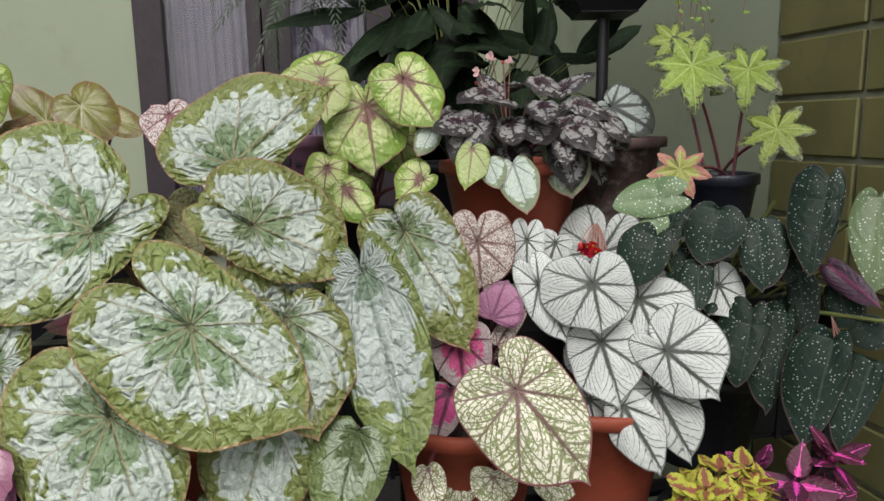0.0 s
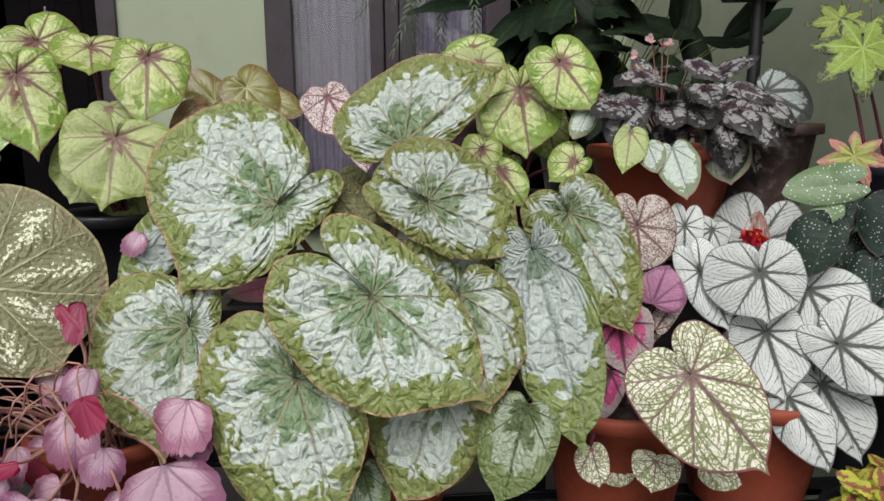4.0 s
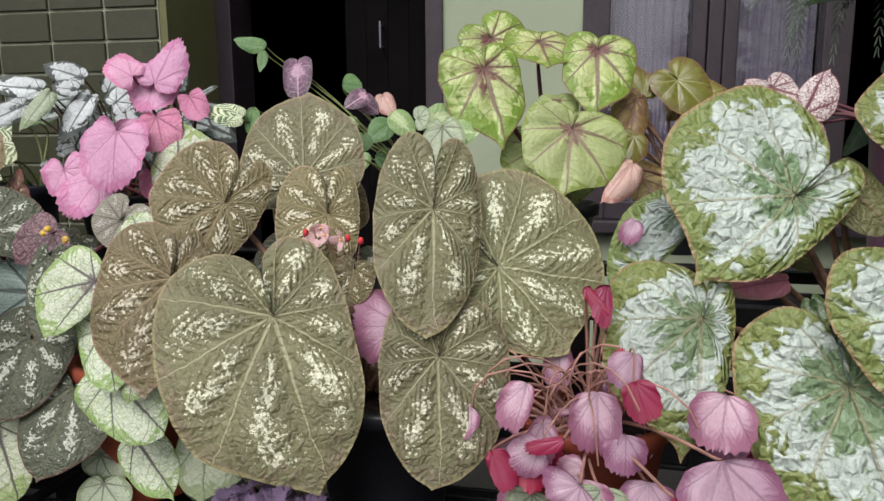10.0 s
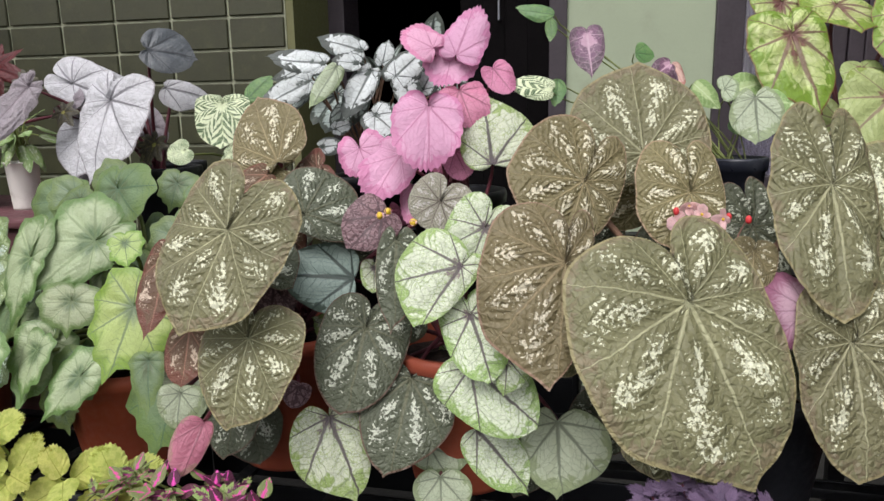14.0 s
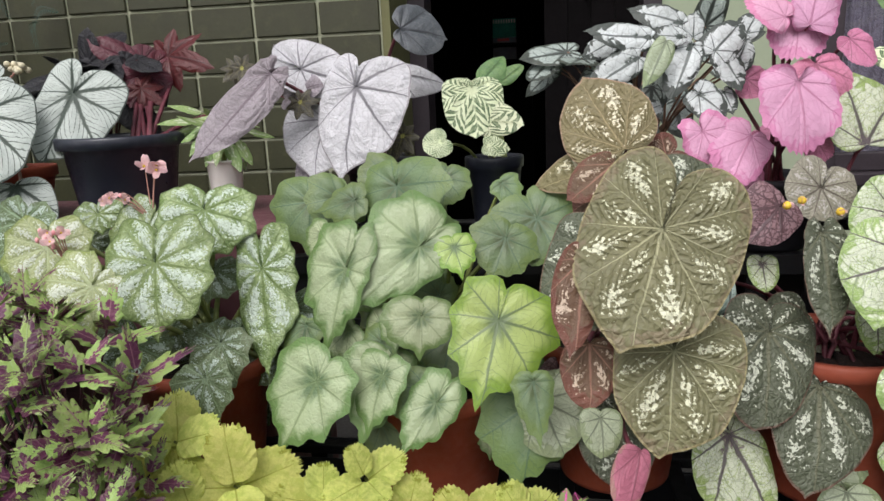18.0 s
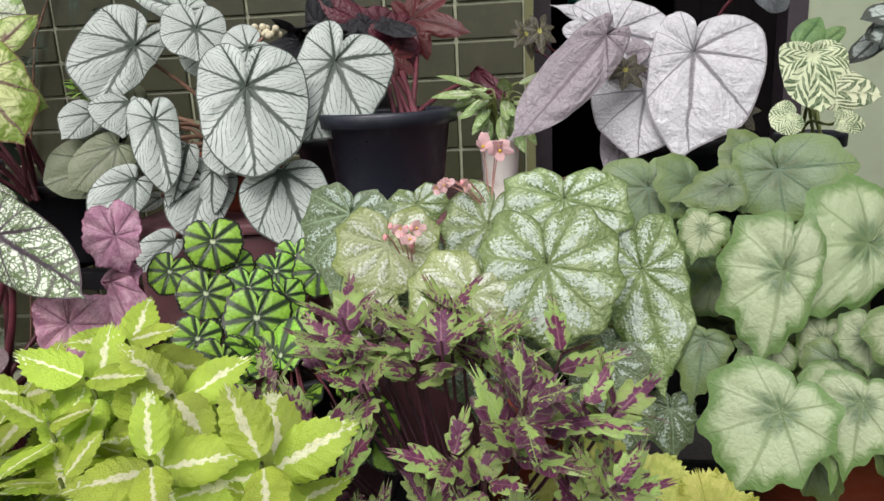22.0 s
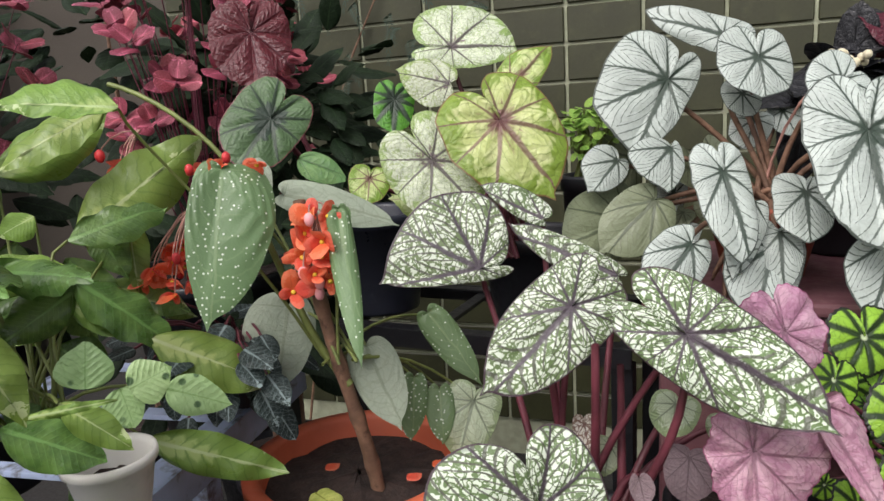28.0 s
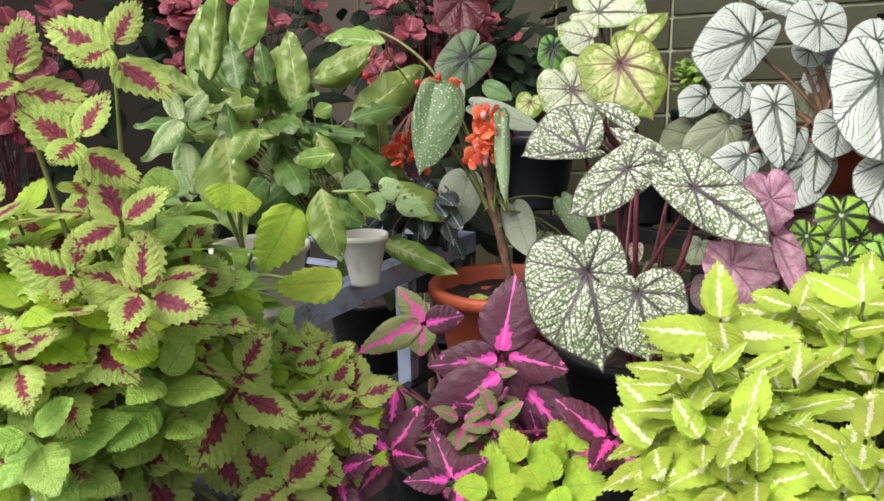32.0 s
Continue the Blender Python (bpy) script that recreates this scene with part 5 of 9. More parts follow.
leaf(D_, "limepale", (-0.178, 1.232, 1.352), (-0.157, 1.204, 1.285), (0.09, -0.91, 0.41), 0.030, 0.030, 0.012)
E2_ = plant("potted_begonia", "tall lime green begonia with brown veins in a black pot", "begonia", (-0.83, 1.13, 1.18), M_STEM_RED, 0.004)
pot(E2_, -0.83, 1.12, 1.18, 0.085, 0.12, M_BLACK)
leaf(E2_, "lime", (-0.922, 1.042, 1.410), (-0.876, 1.007, 1.286), (0.51, -0.76, 0.41), 0.077, 0.061, 0.043)
leaf(E2_, "lime", (-0.856, 1.144, 1.461), (-0.824, 1.083, 1.412), (0.28, -0.50, 0.82), 0.061, 0.067, 0.039)
leaf(E2_, "lime", (-0.755, 1.146, 1.442), (-0.747, 1.095, 1.332), (0.39, -0.82, 0.41), 0.056, 0.068, 0.030)
leaf(E2_, "limepale", (-0.776, 1.064, 1.309), (-0.777, 1.012, 1.206), (0.43, -0.81, 0.41), 0.079, 0.095, 0.039)
leaf(E2_, "lime", (-0.938, 1.123, 1.468), (-0.903, 1.125, 1.428), (0.49, -0.77, 0.41), 0.061, 0.066, 0.045)
leaf(E2_, "limepale", (-0.814, 1.117, 1.356), (-0.801, 1.097, 1.302), (0.44, -0.80, 0.41), 0.035, 0.035, 0.015)
X_ = plant("potted_begonia", "bronze round leaved begonia with withered leaves in a black pot", "begonia", (-0.62, 1.27, 1.19), M_STEM_BROWN, 0.003)
pot(X_, -0.62, 1.29, 1.2, 0.08, 0.12, M_BLACK)
leaf(X_, "bronze", (-0.633, 1.269, 1.394), (-0.581, 1.261, 1.339), (0.30, -0.86, 0.41), 0.050, 0.050, 0.038)
leaf(X_, "bronze", (-0.587, 1.282, 1.369), (-0.535, 1.286, 1.345), (0.27, -0.87, 0.41), 0.027, 0.031, 0.022)
leaf(X_, "bronze", (-0.688, 1.251, 1.365), (-0.744, 1.260, 1.430), (0.33, -0.85, 0.41), 0.038, 0.039, 0.013)
leaf(X_, "dead", (-0.693, 1.185, 1.358), (-0.703, 1.136, 1.264), (0.35, -0.84, 0.41), 0.036, 0.031, 0.016)
leaf(X_, "deadpink", (-0.681, 1.096, 1.250), (-0.719, 1.051, 1.192), (0.36, -0.84, 0.41), 0.014, 0.031, 0.008)
leaf(X_, "dead", (-0.689, 1.219, 1.366), (-0.729, 1.191, 1.341), (0.34, -0.85, 0.41), 0.023, 0.026, 0.005)
leaf(X_, "bronze", (-0.688, 1.156, 1.295), (-0.705, 1.125, 1.246), (0.35, -0.84, 0.41), 0.031, 0.031, 0.010)
Cr_ = plant("potted_begonia", "cream begonia with a red vein net in a black pot", "begonia", (-0.29, 1.30, 1.31), M_STEM_RED, 0.003)
pot(Cr_, -0.26, 1.31, 1.335, 0.062, 0.272, M_MAUVE_POT, label="mauve plastic pot with dark scribbles")
for _i in range(4):
    part("bar", box_bm(-0.30 + 0.022 * _i, 1.2425 + 0.002 * abs(_i - 1.5), 1.285, -0.287 + 0.022 * _i, 1.2475, 1.289 + 0.010 * (_i % 2)), M_BLACK, Cr_)
leaf(Cr_, "creamred", (-0.477, 1.266, 1.376), (-0.435, 1.243, 1.305), (0.20, -0.89, 0.41), 0.053, 0.038, 0.025)
leaf(Cr_, "creamred", (-0.427, 1.247, 1.329), (-0.388, 1.289, 1.406), (0.17, -0.90, 0.41), 0.040, 0.026, 0.006)
leaf(Cr_, "creamred", (-0.417, 1.247, 1.316), (-0.398, 1.216, 1.241), (0.16, -0.90, 0.41), 0.025, 0.023, 0.006)
leaf(Cr_, "creamred", (-0.491, 1.280, 1.358), (-0.519, 1.290, 1.393), (0.21, -0.89, 0.41), 0.028, 0.024, 0.009)
Q_ = plant("potted_begonia", "dark silver and wine rex begonia in a clay bowl", "begonia", (0.13, 1.29, 1.28), M_STEM_RED, 0.0022)
pot(Q_, 0.13, 1.30, 1.285, 0.125, 0.18, M_TERRACOTTA)
leaf(Q_, "silvgreen", (0.212, 1.202, 1.299), (0.218, 1.168, 1.228), (-0.16, -0.90, 0.41), 0.038, 0.038, 0.038)
leaf(Q_, "silvgreen", (0.116, 1.131, 1.287), (0.134, 1.096, 1.213), (-0.09, -0.91, 0.41), 0.031, 0.036, 0.013)
leaf(Q_, "limepale", (0.051, 1.136, 1.313), (0.038, 1.109, 1.253), (-0.04, -0.91, 0.41), 0.023, 0.032, 0.011)
leaf(Q_, "silvgreen", (0.078, 1.132, 1.292), (0.092, 1.113, 1.251), (-0.06, -0.91, 0.41), 0.022, 0.023, 0.007)
leaf(Q_, "silvgreen", (-0.010, 1.182, 1.347), (-0.038, 1.162, 1.302), (0.01, -0.91, 0.41), 0.021, 0.021, 0.009)
Qg_ = plant("potted_begonia", "dark striped begonia in a weathered grey pot", "begonia", (0.33, 1.47, 1.30), M_STEM_RED, 0.002)
pot(Qg_, 0.34, 1.48, 1.32, 0.115, 0.22, M_GREY_POT, lip=1.1)
leaf(Qg_, "silverdark", (0.272, 1.454, 1.364), (0.304, 1.463, 1.398), (-0.17, -0.90, 0.41), 0.023, 0.039, 0.025)
leaf(Qg_, "silverdark", (0.349, 1.457, 1.382), (0.419, 1.415, 1.329), (-0.21, -0.89, 0.41), 0.041, 0.057, 0.030)
leaf(Qg_, "silverdark", (0.366, 1.447, 1.329), (0.407, 1.429, 1.312), (-0.22, -0.89, 0.41), 0.018, 0.023, 0.014)
P_ = plant("potted_begonia", "star leaved lime begonia on red stems in a black pot", "begonia", (0.54, 1.37, 1.24), M_STEM_RED, 0.003)
pot(P_, 0.54, 1.37, 1.25, 0.07, 0.14, M_BLUEBLACK)
leaf(P_, "star", (0.454, 1.300, 1.449), (0.447, 1.260, 1.359), (-0.30, -0.86, 0.41), 0.086, 0.083, 0.071)
leaf(P_, "star", (0.573, 1.340, 1.443), (0.556, 1.308, 1.363), (-0.36, -0.84, 0.41), 0.075, 0.073, 0.057)
leaf(P_, "star", (0.595, 1.259, 1.334), (0.563, 1.240, 1.265), (-0.39, -0.83, 0.41), 0.062, 0.066, 0.055)
leaf(P_, "star", (0.442, 1.371, 1.503), (0.404, 1.363, 1.460), (-0.28, -0.87, 0.41), 0.058, 0.074, 0.032)
leaf(P_, "starpink", (0.373, 1.102, 1.276), (0.388, 1.077, 1.234), (-0.29, -0.87, 0.41), 0.053, 0.046, 0.040)
O_ = plant("angel_wing_begonia", "dark angel wing begonia with white dotted leaves", "begonia", (0.47, 1.22, 0.92), M_STEM_GREEN, 0.003)
pot(O_, 0.47, 1.22, 0.92, 0.11, 0.175, M_BLACK)
leaf(O_, "angelgreen", (0.318, 1.034, 1.238), (0.255, 1.048, 1.227), (-0.27, -0.87, 0.41), 0.035, 0.027, 0.046)
leaf(O_, "angel", (0.425, 1.070, 1.215), (0.396, 1.044, 1.137), (-0.34, -0.85, 0.41), 0.043, 0.045, 0.012)
leaf(O_, "angel", (0.484, 1.069, 1.197), (0.478, 1.023, 1.098), (-0.38, -0.83, 0.41), 0.029, 0.043, 0.009)
leaf(O_, "angel", (0.561, 1.025, 1.233), (0.530, 0.989, 1.130), (-0.44, -0.80, 0.41), 0.048, 0.026, 0.054)
leaf(O_, "angel", (0.527, 1.044, 1.057), (0.483, 0.997, 0.916), (-0.41, -0.82, 0.41), 0.048, 0.019, 0.019)
leaf(O_, "angel", (0.468, 1.035, 1.043), (0.439, 1.003, 0.954), (-0.38, -0.83, 0.41), 0.045, 0.026, 0.040)
leaf(O_, "angel", (0.554, 0.960, 1.041), (0.501, 0.919, 0.902), (-0.46, -0.79, 0.41), 0.053, 0.030, 0.018)
leaf(O_, "angel", (0.597, 0.936, 1.017), (0.545, 0.908, 0.900), (-0.49, -0.77, 0.41), 0.035, 0.022, 0.005)
leaf(O_, "angel", (0.558, 1.074, 1.112), (0.553, 1.031, 1.019), (-0.42, -0.81, 0.41), 0.021, 0.026, 0.005)
leaf(O_, "angelgreen", (0.579, 0.926, 1.247), (0.556, 0.881, 1.134), (-0.48, -0.77, 0.41), 0.033, 0.052, 0.015)
leaf(O_, "angel", (0.311, 1.005, 1.186), (0.277, 0.983, 1.117), (-0.27, -0.87, 0.41), 0.049, 0.028, 0.018)
leaf(O_, "angel", (0.393, 1.055, 1.133), (0.379, 1.026, 1.061), (-0.32, -0.86, 0.41), 0.031, 0.024, 0.009)
leaf(O_, "angel", (0.634, 1.101, 1.087), (0.640, 1.057, 1.010), (-0.46, -0.79, 0.41), 0.024, 0.033, 0.005)
leaf(O_, "angel", (0.623, 1.021, 1.040), (0.654, 0.992, 1.021), (-0.48, -0.78, 0.41), 0.025, 0.030, 0.008)
leaf(O_, "angelgreen", (0.314, 1.030, 1.211), (0.323, 1.016, 1.187), (-0.27, -0.87, 0.41), 0.033, 0.018, 0.005)
leaf(O_, "angel", (0.370, 1.102, 1.223), (0.348, 1.078, 1.156), (-0.29, -0.87, 0.41), 0.027, 0.027, 0.009)
leaf(O_, "darkpurple", (0.615, 1.096, 1.121), (0.666, 1.040, 1.066), (-0.45, -0.80, 0.41), 0.022, 0.020, 0.009)
E_ = plant("potted_begonia", "huge olive begonia leaves with white flecks in a black bucket", "begonia", (-0.98, 0.72, 0.95), M_STEM_BROWN, 0.005)
pot(E_, -0.95, 0.73, 0.955, 0.105, 0.2, M_BLACK)
leaf(E_, "olive", (-1.016, 0.571, 1.086), (-0.930, 0.527, 0.901), (0.48, -0.78, 0.41), 0.140, 0.086, 0.097)
leaf(E_, "olive", (-0.843, 0.671, 1.028), (-0.823, 0.609, 0.885), (0.47, -0.78, 0.41), 0.069, 0.089, 0.079)
leaf(E_, "olive", (-0.873, 0.725, 1.207), (-0.853, 0.658, 1.055), (0.47, -0.78, 0.41), 0.072, 0.062, 0.105)
leaf(E_, "olive", (-0.800, 0.773, 1.126), (-0.702, 0.770, 1.024), (0.40, -0.82, 0.41), 0.072, 0.137, 0.121)
leaf(E_, "olivebrown", (-1.159, 0.662, 1.210), (-1.173, 0.613, 1.139), (0.54, -0.74, 0.41), 0.093, 0.050, 0.078)
leaf(E_, "olive", (-1.101, 0.766, 1.239), (-1.122, 0.817, 1.361), (0.22, -0.89, 0.41), 0.086, 0.104, 0.048)
leaf(E_, "olivebrown", (-1.034, 0.726, 1.192), (-1.016, 0.697, 1.115), (0.42, -0.81, 0.41), 0.072, 0.043, 0.072)
leaf(E_, "olivebrown", (-1.155, 0.555, 1.125), (-1.153, 0.493, 0.994), (0.32, -0.85, 0.41), 0.096, 0.032, 0.069)
leaf(E_, "olive", (-1.052, 0.565, 0.921), (-0.964, 0.593, 0.861), (0.51, -0.76, 0.41), 0.041, 0.041, 0.027)
leaf(E_, "olivebrown", (-0.954, 0.659, 1.133), (-0.956, 0.635, 1.088), (0.38, -0.83, 0.41), 0.025, 0.029, 0.015)
leaf(E_, "olive", (-1.155, 0.556, 1.026), (-1.162, 0.529, 0.991), (0.59, -0.70, 0.41), 0.031, 0.031, 0.014)
F_ = plant("potted_begonia", "olive and rust begonia with pale flecks in a clay pot", "begonia", (-1.60, 0.64, 0.97), M_STEM_RED, 0.004)
pot(F_, -1.62, 0.63, 0.975, 0.105, 0.21, M_TERRACOTTA)
leaf(F_, "olive", (-1.548, 0.433, 1.162), (-1.582, 0.375, 1.047), (0.14, -0.90, 0.41), 0.082, 0.086, 0.082)
leaf(F_, "olivebrown", (-1.608, 0.620, 1.231), (-1.668, 0.656, 1.326), (0.10, -0.91, 0.41), 0.058, 0.068, 0.010)
leaf(F_, "olive", (-1.533, 0.439, 1.023), (-1.542, 0.392, 0.921), (0.12, -0.90, 0.41), 0.062, 0.075, 0.049)
leaf(F_, "olivedark", (-1.429, 0.555, 1.015), (-1.439, 0.496, 0.910), (0.43, -0.81, 0.41), 0.057, 0.060, 0.043)
leaf(F_, "olivedark", (-1.532, 0.574, 1.163), (-1.460, 0.605, 1.134), (0.49, -0.77, 0.41), 0.028, 0.071, 0.047)
leaf(F_, "purplenet", (-1.422, 0.597, 1.161), (-1.457, 0.561, 1.123), (0.40, -0.82, 0.41), 0.041, 0.032, 0.017)
leaf(F_, "greyolive", (-1.368, 0.673, 1.174), (-1.380, 0.651, 1.137), (0.33, -0.85, 0.41), 0.043, 0.045, 0.039)
leaf(F_, "olivered", (-1.628, 0.413, 1.131), (-1.635, 0.368, 1.037), (0.24, -0.88, 0.41), 0.030, 0.024, 0.018)
leaf(F_, "olivered", (-1.625, 0.434, 1.025), (-1.624, 0.402, 0.956), (0.23, -0.88, 0.41), 0.032, 0.033, 0.010)
leaf(F_, "olivered", (-1.621, 0.610, 1.213), (-1.677, 0.579, 1.170), (0.19, -0.89, 0.41), 0.029, 0.029, 0.009)
leaf(F_, "olivedark", (-1.612, 0.512, 0.889), (-1.578, 0.495, 0.811), (0.57, -0.71, 0.41), 0.044, 0.047, 0.016)
leaf(F_, "greygreen", (-1.606, 0.389, 0.957), (-1.601, 0.370, 0.919), (0.63, -0.66, 0.41), 0.025, 0.027, 0.011)
leaf(F_, "pinkback", (-1.563, 0.381, 0.928), (-1.572, 0.339, 0.870), (0.61, -0.68, 0.41), 0.028, 0.017, 0.004)
leaf(F_, "olivered", (-1.581, 0.589, 1.135), (-1.572, 0.572, 1.094), (0.52, -0.75, 0.41), 0.032, 0.032, 0.008)
leaf(F_, "purplenet", (-1.595, 0.575, 1.054), (-1.590, 0.550, 1.002), (0.53, -0.74, 0.41), 0.037, 0.037, 0.016)
leaf(F_, "olivebrown", (-1.610, 0.629, 1.217), (-1.727, 0.619, 1.182), (-0.01, -0.91, 0.41), 0.038, 0.032, 0.024)
leaf(F_, "olivered", (-1.628, 0.606, 1.188), (-1.646, 0.594, 1.114), (0.01, -0.91, 0.41), 0.041, 0.038, 0.024)
leaf(F_, "olivedark", (-1.626, 0.535, 1.121), (-1.663, 0.499, 0.996), (0.01, -0.91, 0.41), 0.063, 0.044, 0.033)
leaf(F_, "olivered", (-1.557, 0.647, 1.216), (-1.617, 0.643, 1.165), (-0.05, -0.91, 0.41), 0.037, 0.049, 0.025)
leaf(F_, "greygreen", (-1.693, 0.472, 0.932), (-1.661, 0.445, 0.872), (0.08, -0.91, 0.41), 0.044, 0.052, 0.030)
leaf(F_, "olivedark", (-1.593, 0.479, 0.916), (-1.594, 0.442, 0.844), (-0.03, -0.91, 0.41), 0.052, 0.045, 0.030)
I_ = plant("potted_begonia", "pale green begonia with dark veins in a clay pot", "begonia", (-1.34, 0.68, 0.97), M_STEM_RED, 0.0032)
pot(I_, -1.34, 0.68, 0.97, 0.105, 0.21, M_TERRACOTTA)
leaf(I_, "paleveined", (-1.285, 0.550, 1.112), (-1.328, 0.503, 1.043), (0.30, -0.86, 0.41), 0.069, 0.024, 0.027)
leaf(I_, "paleveined", (-1.272, 0.547, 1.051), (-1.240, 0.522, 0.974), (0.29, -0.87, 0.41), 0.039, 0.044, 0.031)
leaf(I_, "paleveined", (-1.470, 0.517, 0.893), (-1.420, 0.495, 0.793), (0.48, -0.78, 0.41), 0.065, 0.042, 0.024)
leaf(I_, "paleveined", (-1.275, 0.553, 0.980), (-1.187, 0.551, 0.912), (0.29, -0.87, 0.41), 0.057, 0.050, 0.029)
leaf(I_, "silverveined", (-1.473, 0.600, 1.069), (-1.569, 0.554, 1.084), (0.44, -0.80, 0.41), 0.049, 0.052, 0.006)
leaf(I_, "paleveined", (-1.311, 0.735, 1.223), (-1.334, 0.773, 1.320), (0.27, -0.87, 0.41), 0.067, 0.046, 0.008)
leaf(I_, "paleveined", (-1.289, 0.644, 1.145), (-1.304, 0.616, 1.095), (0.28, -0.87, 0.41), 0.049, 0.058, 0.044)
leaf(I_, "paleveined", (-1.224, 0.548, 1.000), (-1.223, 0.530, 0.959), (0.24, -0.88, 0.41), 0.013, 0.028, 0.003)
leaf(I_, "paleveined", (-1.281, 0.588, 0.877), (-1.208, 0.578, 0.804), (0.28, -0.87, 0.41), 0.038, 0.037, 0.006)
leaf(I_, "greygreen", (-1.180, 0.626, 0.889), (-1.170, 0.589, 0.803), (0.18, -0.90, 0.41), 0.050, 0.071, 0.019)
leaf(I_, "olivedark", (-1.368, 0.566, 0.947), (-1.381, 0.505, 0.833), (0.37, -0.83, 0.41), 0.058, 0.071, 0.016)
leaf(I_, "greygreen", (-1.329, 0.570, 0.806), (-1.321, 0.550, 0.757), (0.34, -0.85, 0.41), 0.038, 0.045, 0.011)
leaf(I_, "greygreen", (-1.353, 0.588, 0.837), (-1.301, 0.600, 0.818), (0.35, -0.84, 0.41), 0.031, 0.031, 0.023)
leaf(I_, "olivedark", (-1.380, 0.559, 1.138), (-1.368, 0.514, 1.033), (0.38, -0.83, 0.41), 0.025, 0.036, 0.018)
leaf(I_, "paleveined", (-1.437, 0.598, 1.088), (-1.434, 0.584, 1.056), (0.42, -0.81, 0.41), 0.019, 0.022, 0.012)
G_ = plant("potted_begonia", "pink leaved begonia in a black pot", "begonia", (-1.42, 0.84, 1.16), M_STEM_RED, 0.003)
pot(G_, -1.42, 0.85, 1.17, 0.08, 0.11, M_BLACK)
leaf(G_, "pink", (-1.399, 0.706, 1.308), (-1.388, 0.669, 1.223), (0.35, -0.84, 0.41), 0.053, 0.050, 0.022)
leaf(G_, "pink", (-1.513, 0.698, 1.247), (-1.493, 0.688, 1.206), (0.43, -0.80, 0.41), 0.034, 0.042, 0.027)
leaf(G_, "pink", (-1.382, 0.772, 1.383), (-1.364, 0.811, 1.452), (0.32, -0.86, 0.41), 0.037, 0.030, 0.012)
leaf(G_, "pink", (-1.414, 0.758, 1.394), (-1.462, 0.752, 1.422), (0.34, -0.85, 0.41), 0.026, 0.026, 0.010)
leaf(G_, "pink", (-1.394, 0.793, 1.404), (-1.401, 0.760, 1.339), (0.32, -0.86, 0.41), 0.039, 0.044, 0.010)
leaf(G_, "pink", (-1.451, 0.716, 1.238), (-1.484, 0.671, 1.177), (0.38, -0.83, 0.41), 0.043, 0.035, 0.017)
leaf(G_, "pinkdark", (-1.373, 0.762, 1.330), (-1.347, 0.745, 1.276), (0.31, -0.86, 0.41), 0.041, 0.038, 0.012)
leaf(G_, "pinkdark", (-1.330, 0.791, 1.362), (-1.301, 0.782, 1.325), (0.27, -0.87, 0.41), 0.021, 0.023, 0.010)
leaf(G_, "pink", (-1.446, 0.742, 1.188), (-1.439, 0.718, 1.132), (0.37, -0.83, 0.41), 0.019, 0.017, 0.004)
leaf(G_, "pinkdark", (-1.376, 0.748, 1.241), (-1.354, 0.737, 1.202), (0.32, -0.86, 0.41), 0.025, 0.022, 0.012)
Mw_ = plant("potted_begonia", "white silver begonia with dark edges in a black pot", "begonia", (-1.60, 0.88, 1.18), M_STEM_BROWN, 0.002)
pot(Mw_, -1.60, 0.88, 1.19, 0.07, 0.13, M_BLACK)
leaf(Mw_, "silverwhite", (-1.547, 0.776, 1.397), (-1.617, 0.758, 1.422), (0.36, -0.84, 0.41), 0.020, 0.025, 0.008)
leaf(Mw_, "silverwhite", (-1.587, 0.727, 1.377), (-1.669, 0.694, 1.390), (0.40, -0.82, 0.41), 0.021, 0.023, 0.008)
leaf(Mw_, "silverwhite", (-1.600, 0.702, 1.350), (-1.661, 0.653, 1.314), (0.42, -0.81, 0.41), 0.023, 0.021, 0.010)
leaf(Mw_, "silverwhite", (-1.532, 0.776, 1.366), (-1.559, 0.730, 1.293), (0.35, -0.85, 0.41), 0.025, 0.023, 0.010)
leaf(Mw_, "silverwhite", (-1.501, 0.801, 1.357), (-1.462, 0.835, 1.398), (0.32, -0.86, 0.41), 0.027, 0.027, 0.018)
leaf(Mw_, "silverwhite", (-1.490, 0.805, 1.351), (-1.464, 0.790, 1.300), (0.31, -0.86, 0.41), 0.022, 0.024, 0.010)
leaf(Mw_, "silverwhite", (-1.521, 0.764, 1.296), (-1.481, 0.763, 1.262), (0.34, -0.85, 0.41), 0.028, 0.027, 0.015)
leaf(Mw_, "silverwhite", (-1.546, 0.760, 1.377), (-1.586, 0.746, 1.384), (0.36, -0.84, 0.41), 0.018, 0.016, 0.007)
leaf(Mw_, "greygreen", (-1.565, 0.725, 1.371), (-1.590, 0.685, 1.312), (0.39, -0.83, 0.41), 0.016, 0.019, 0.006)
leaf(Mw_, "silverwhite", (-1.605, 0.731, 1.247), (-1.572, 0.748, 1.247), (0.41, -0.82, 0.41), 0.015, 0.017, 0.007)
leaf(Mw_, "silverwhite", (-1.470, 0.835, 1.335), (-1.453, 0.858, 1.374), (0.29, -0.87, 0.41), 0.021, 0.022, 0.009)
leaf(Mw_, "silverwhite", (-1.487, 0.805, 1.298), (-1.473, 0.794, 1.266), (0.31, -0.86, 0.41), 0.015, 0.017, 0.007)
leaf(Mw_, "silverwhite", (-1.593, 0.756, 1.275), (-1.569, 0.771, 1.283), (0.40, -0.82, 0.41), 0.014, 0.015, 0.007)
leaf(Mw_, "silverwhite", (-1.642, 0.757, 1.378), (-1.680, 0.727, 1.358), (0.43, -0.81, 0.41), 0.017, 0.019, 0.007)
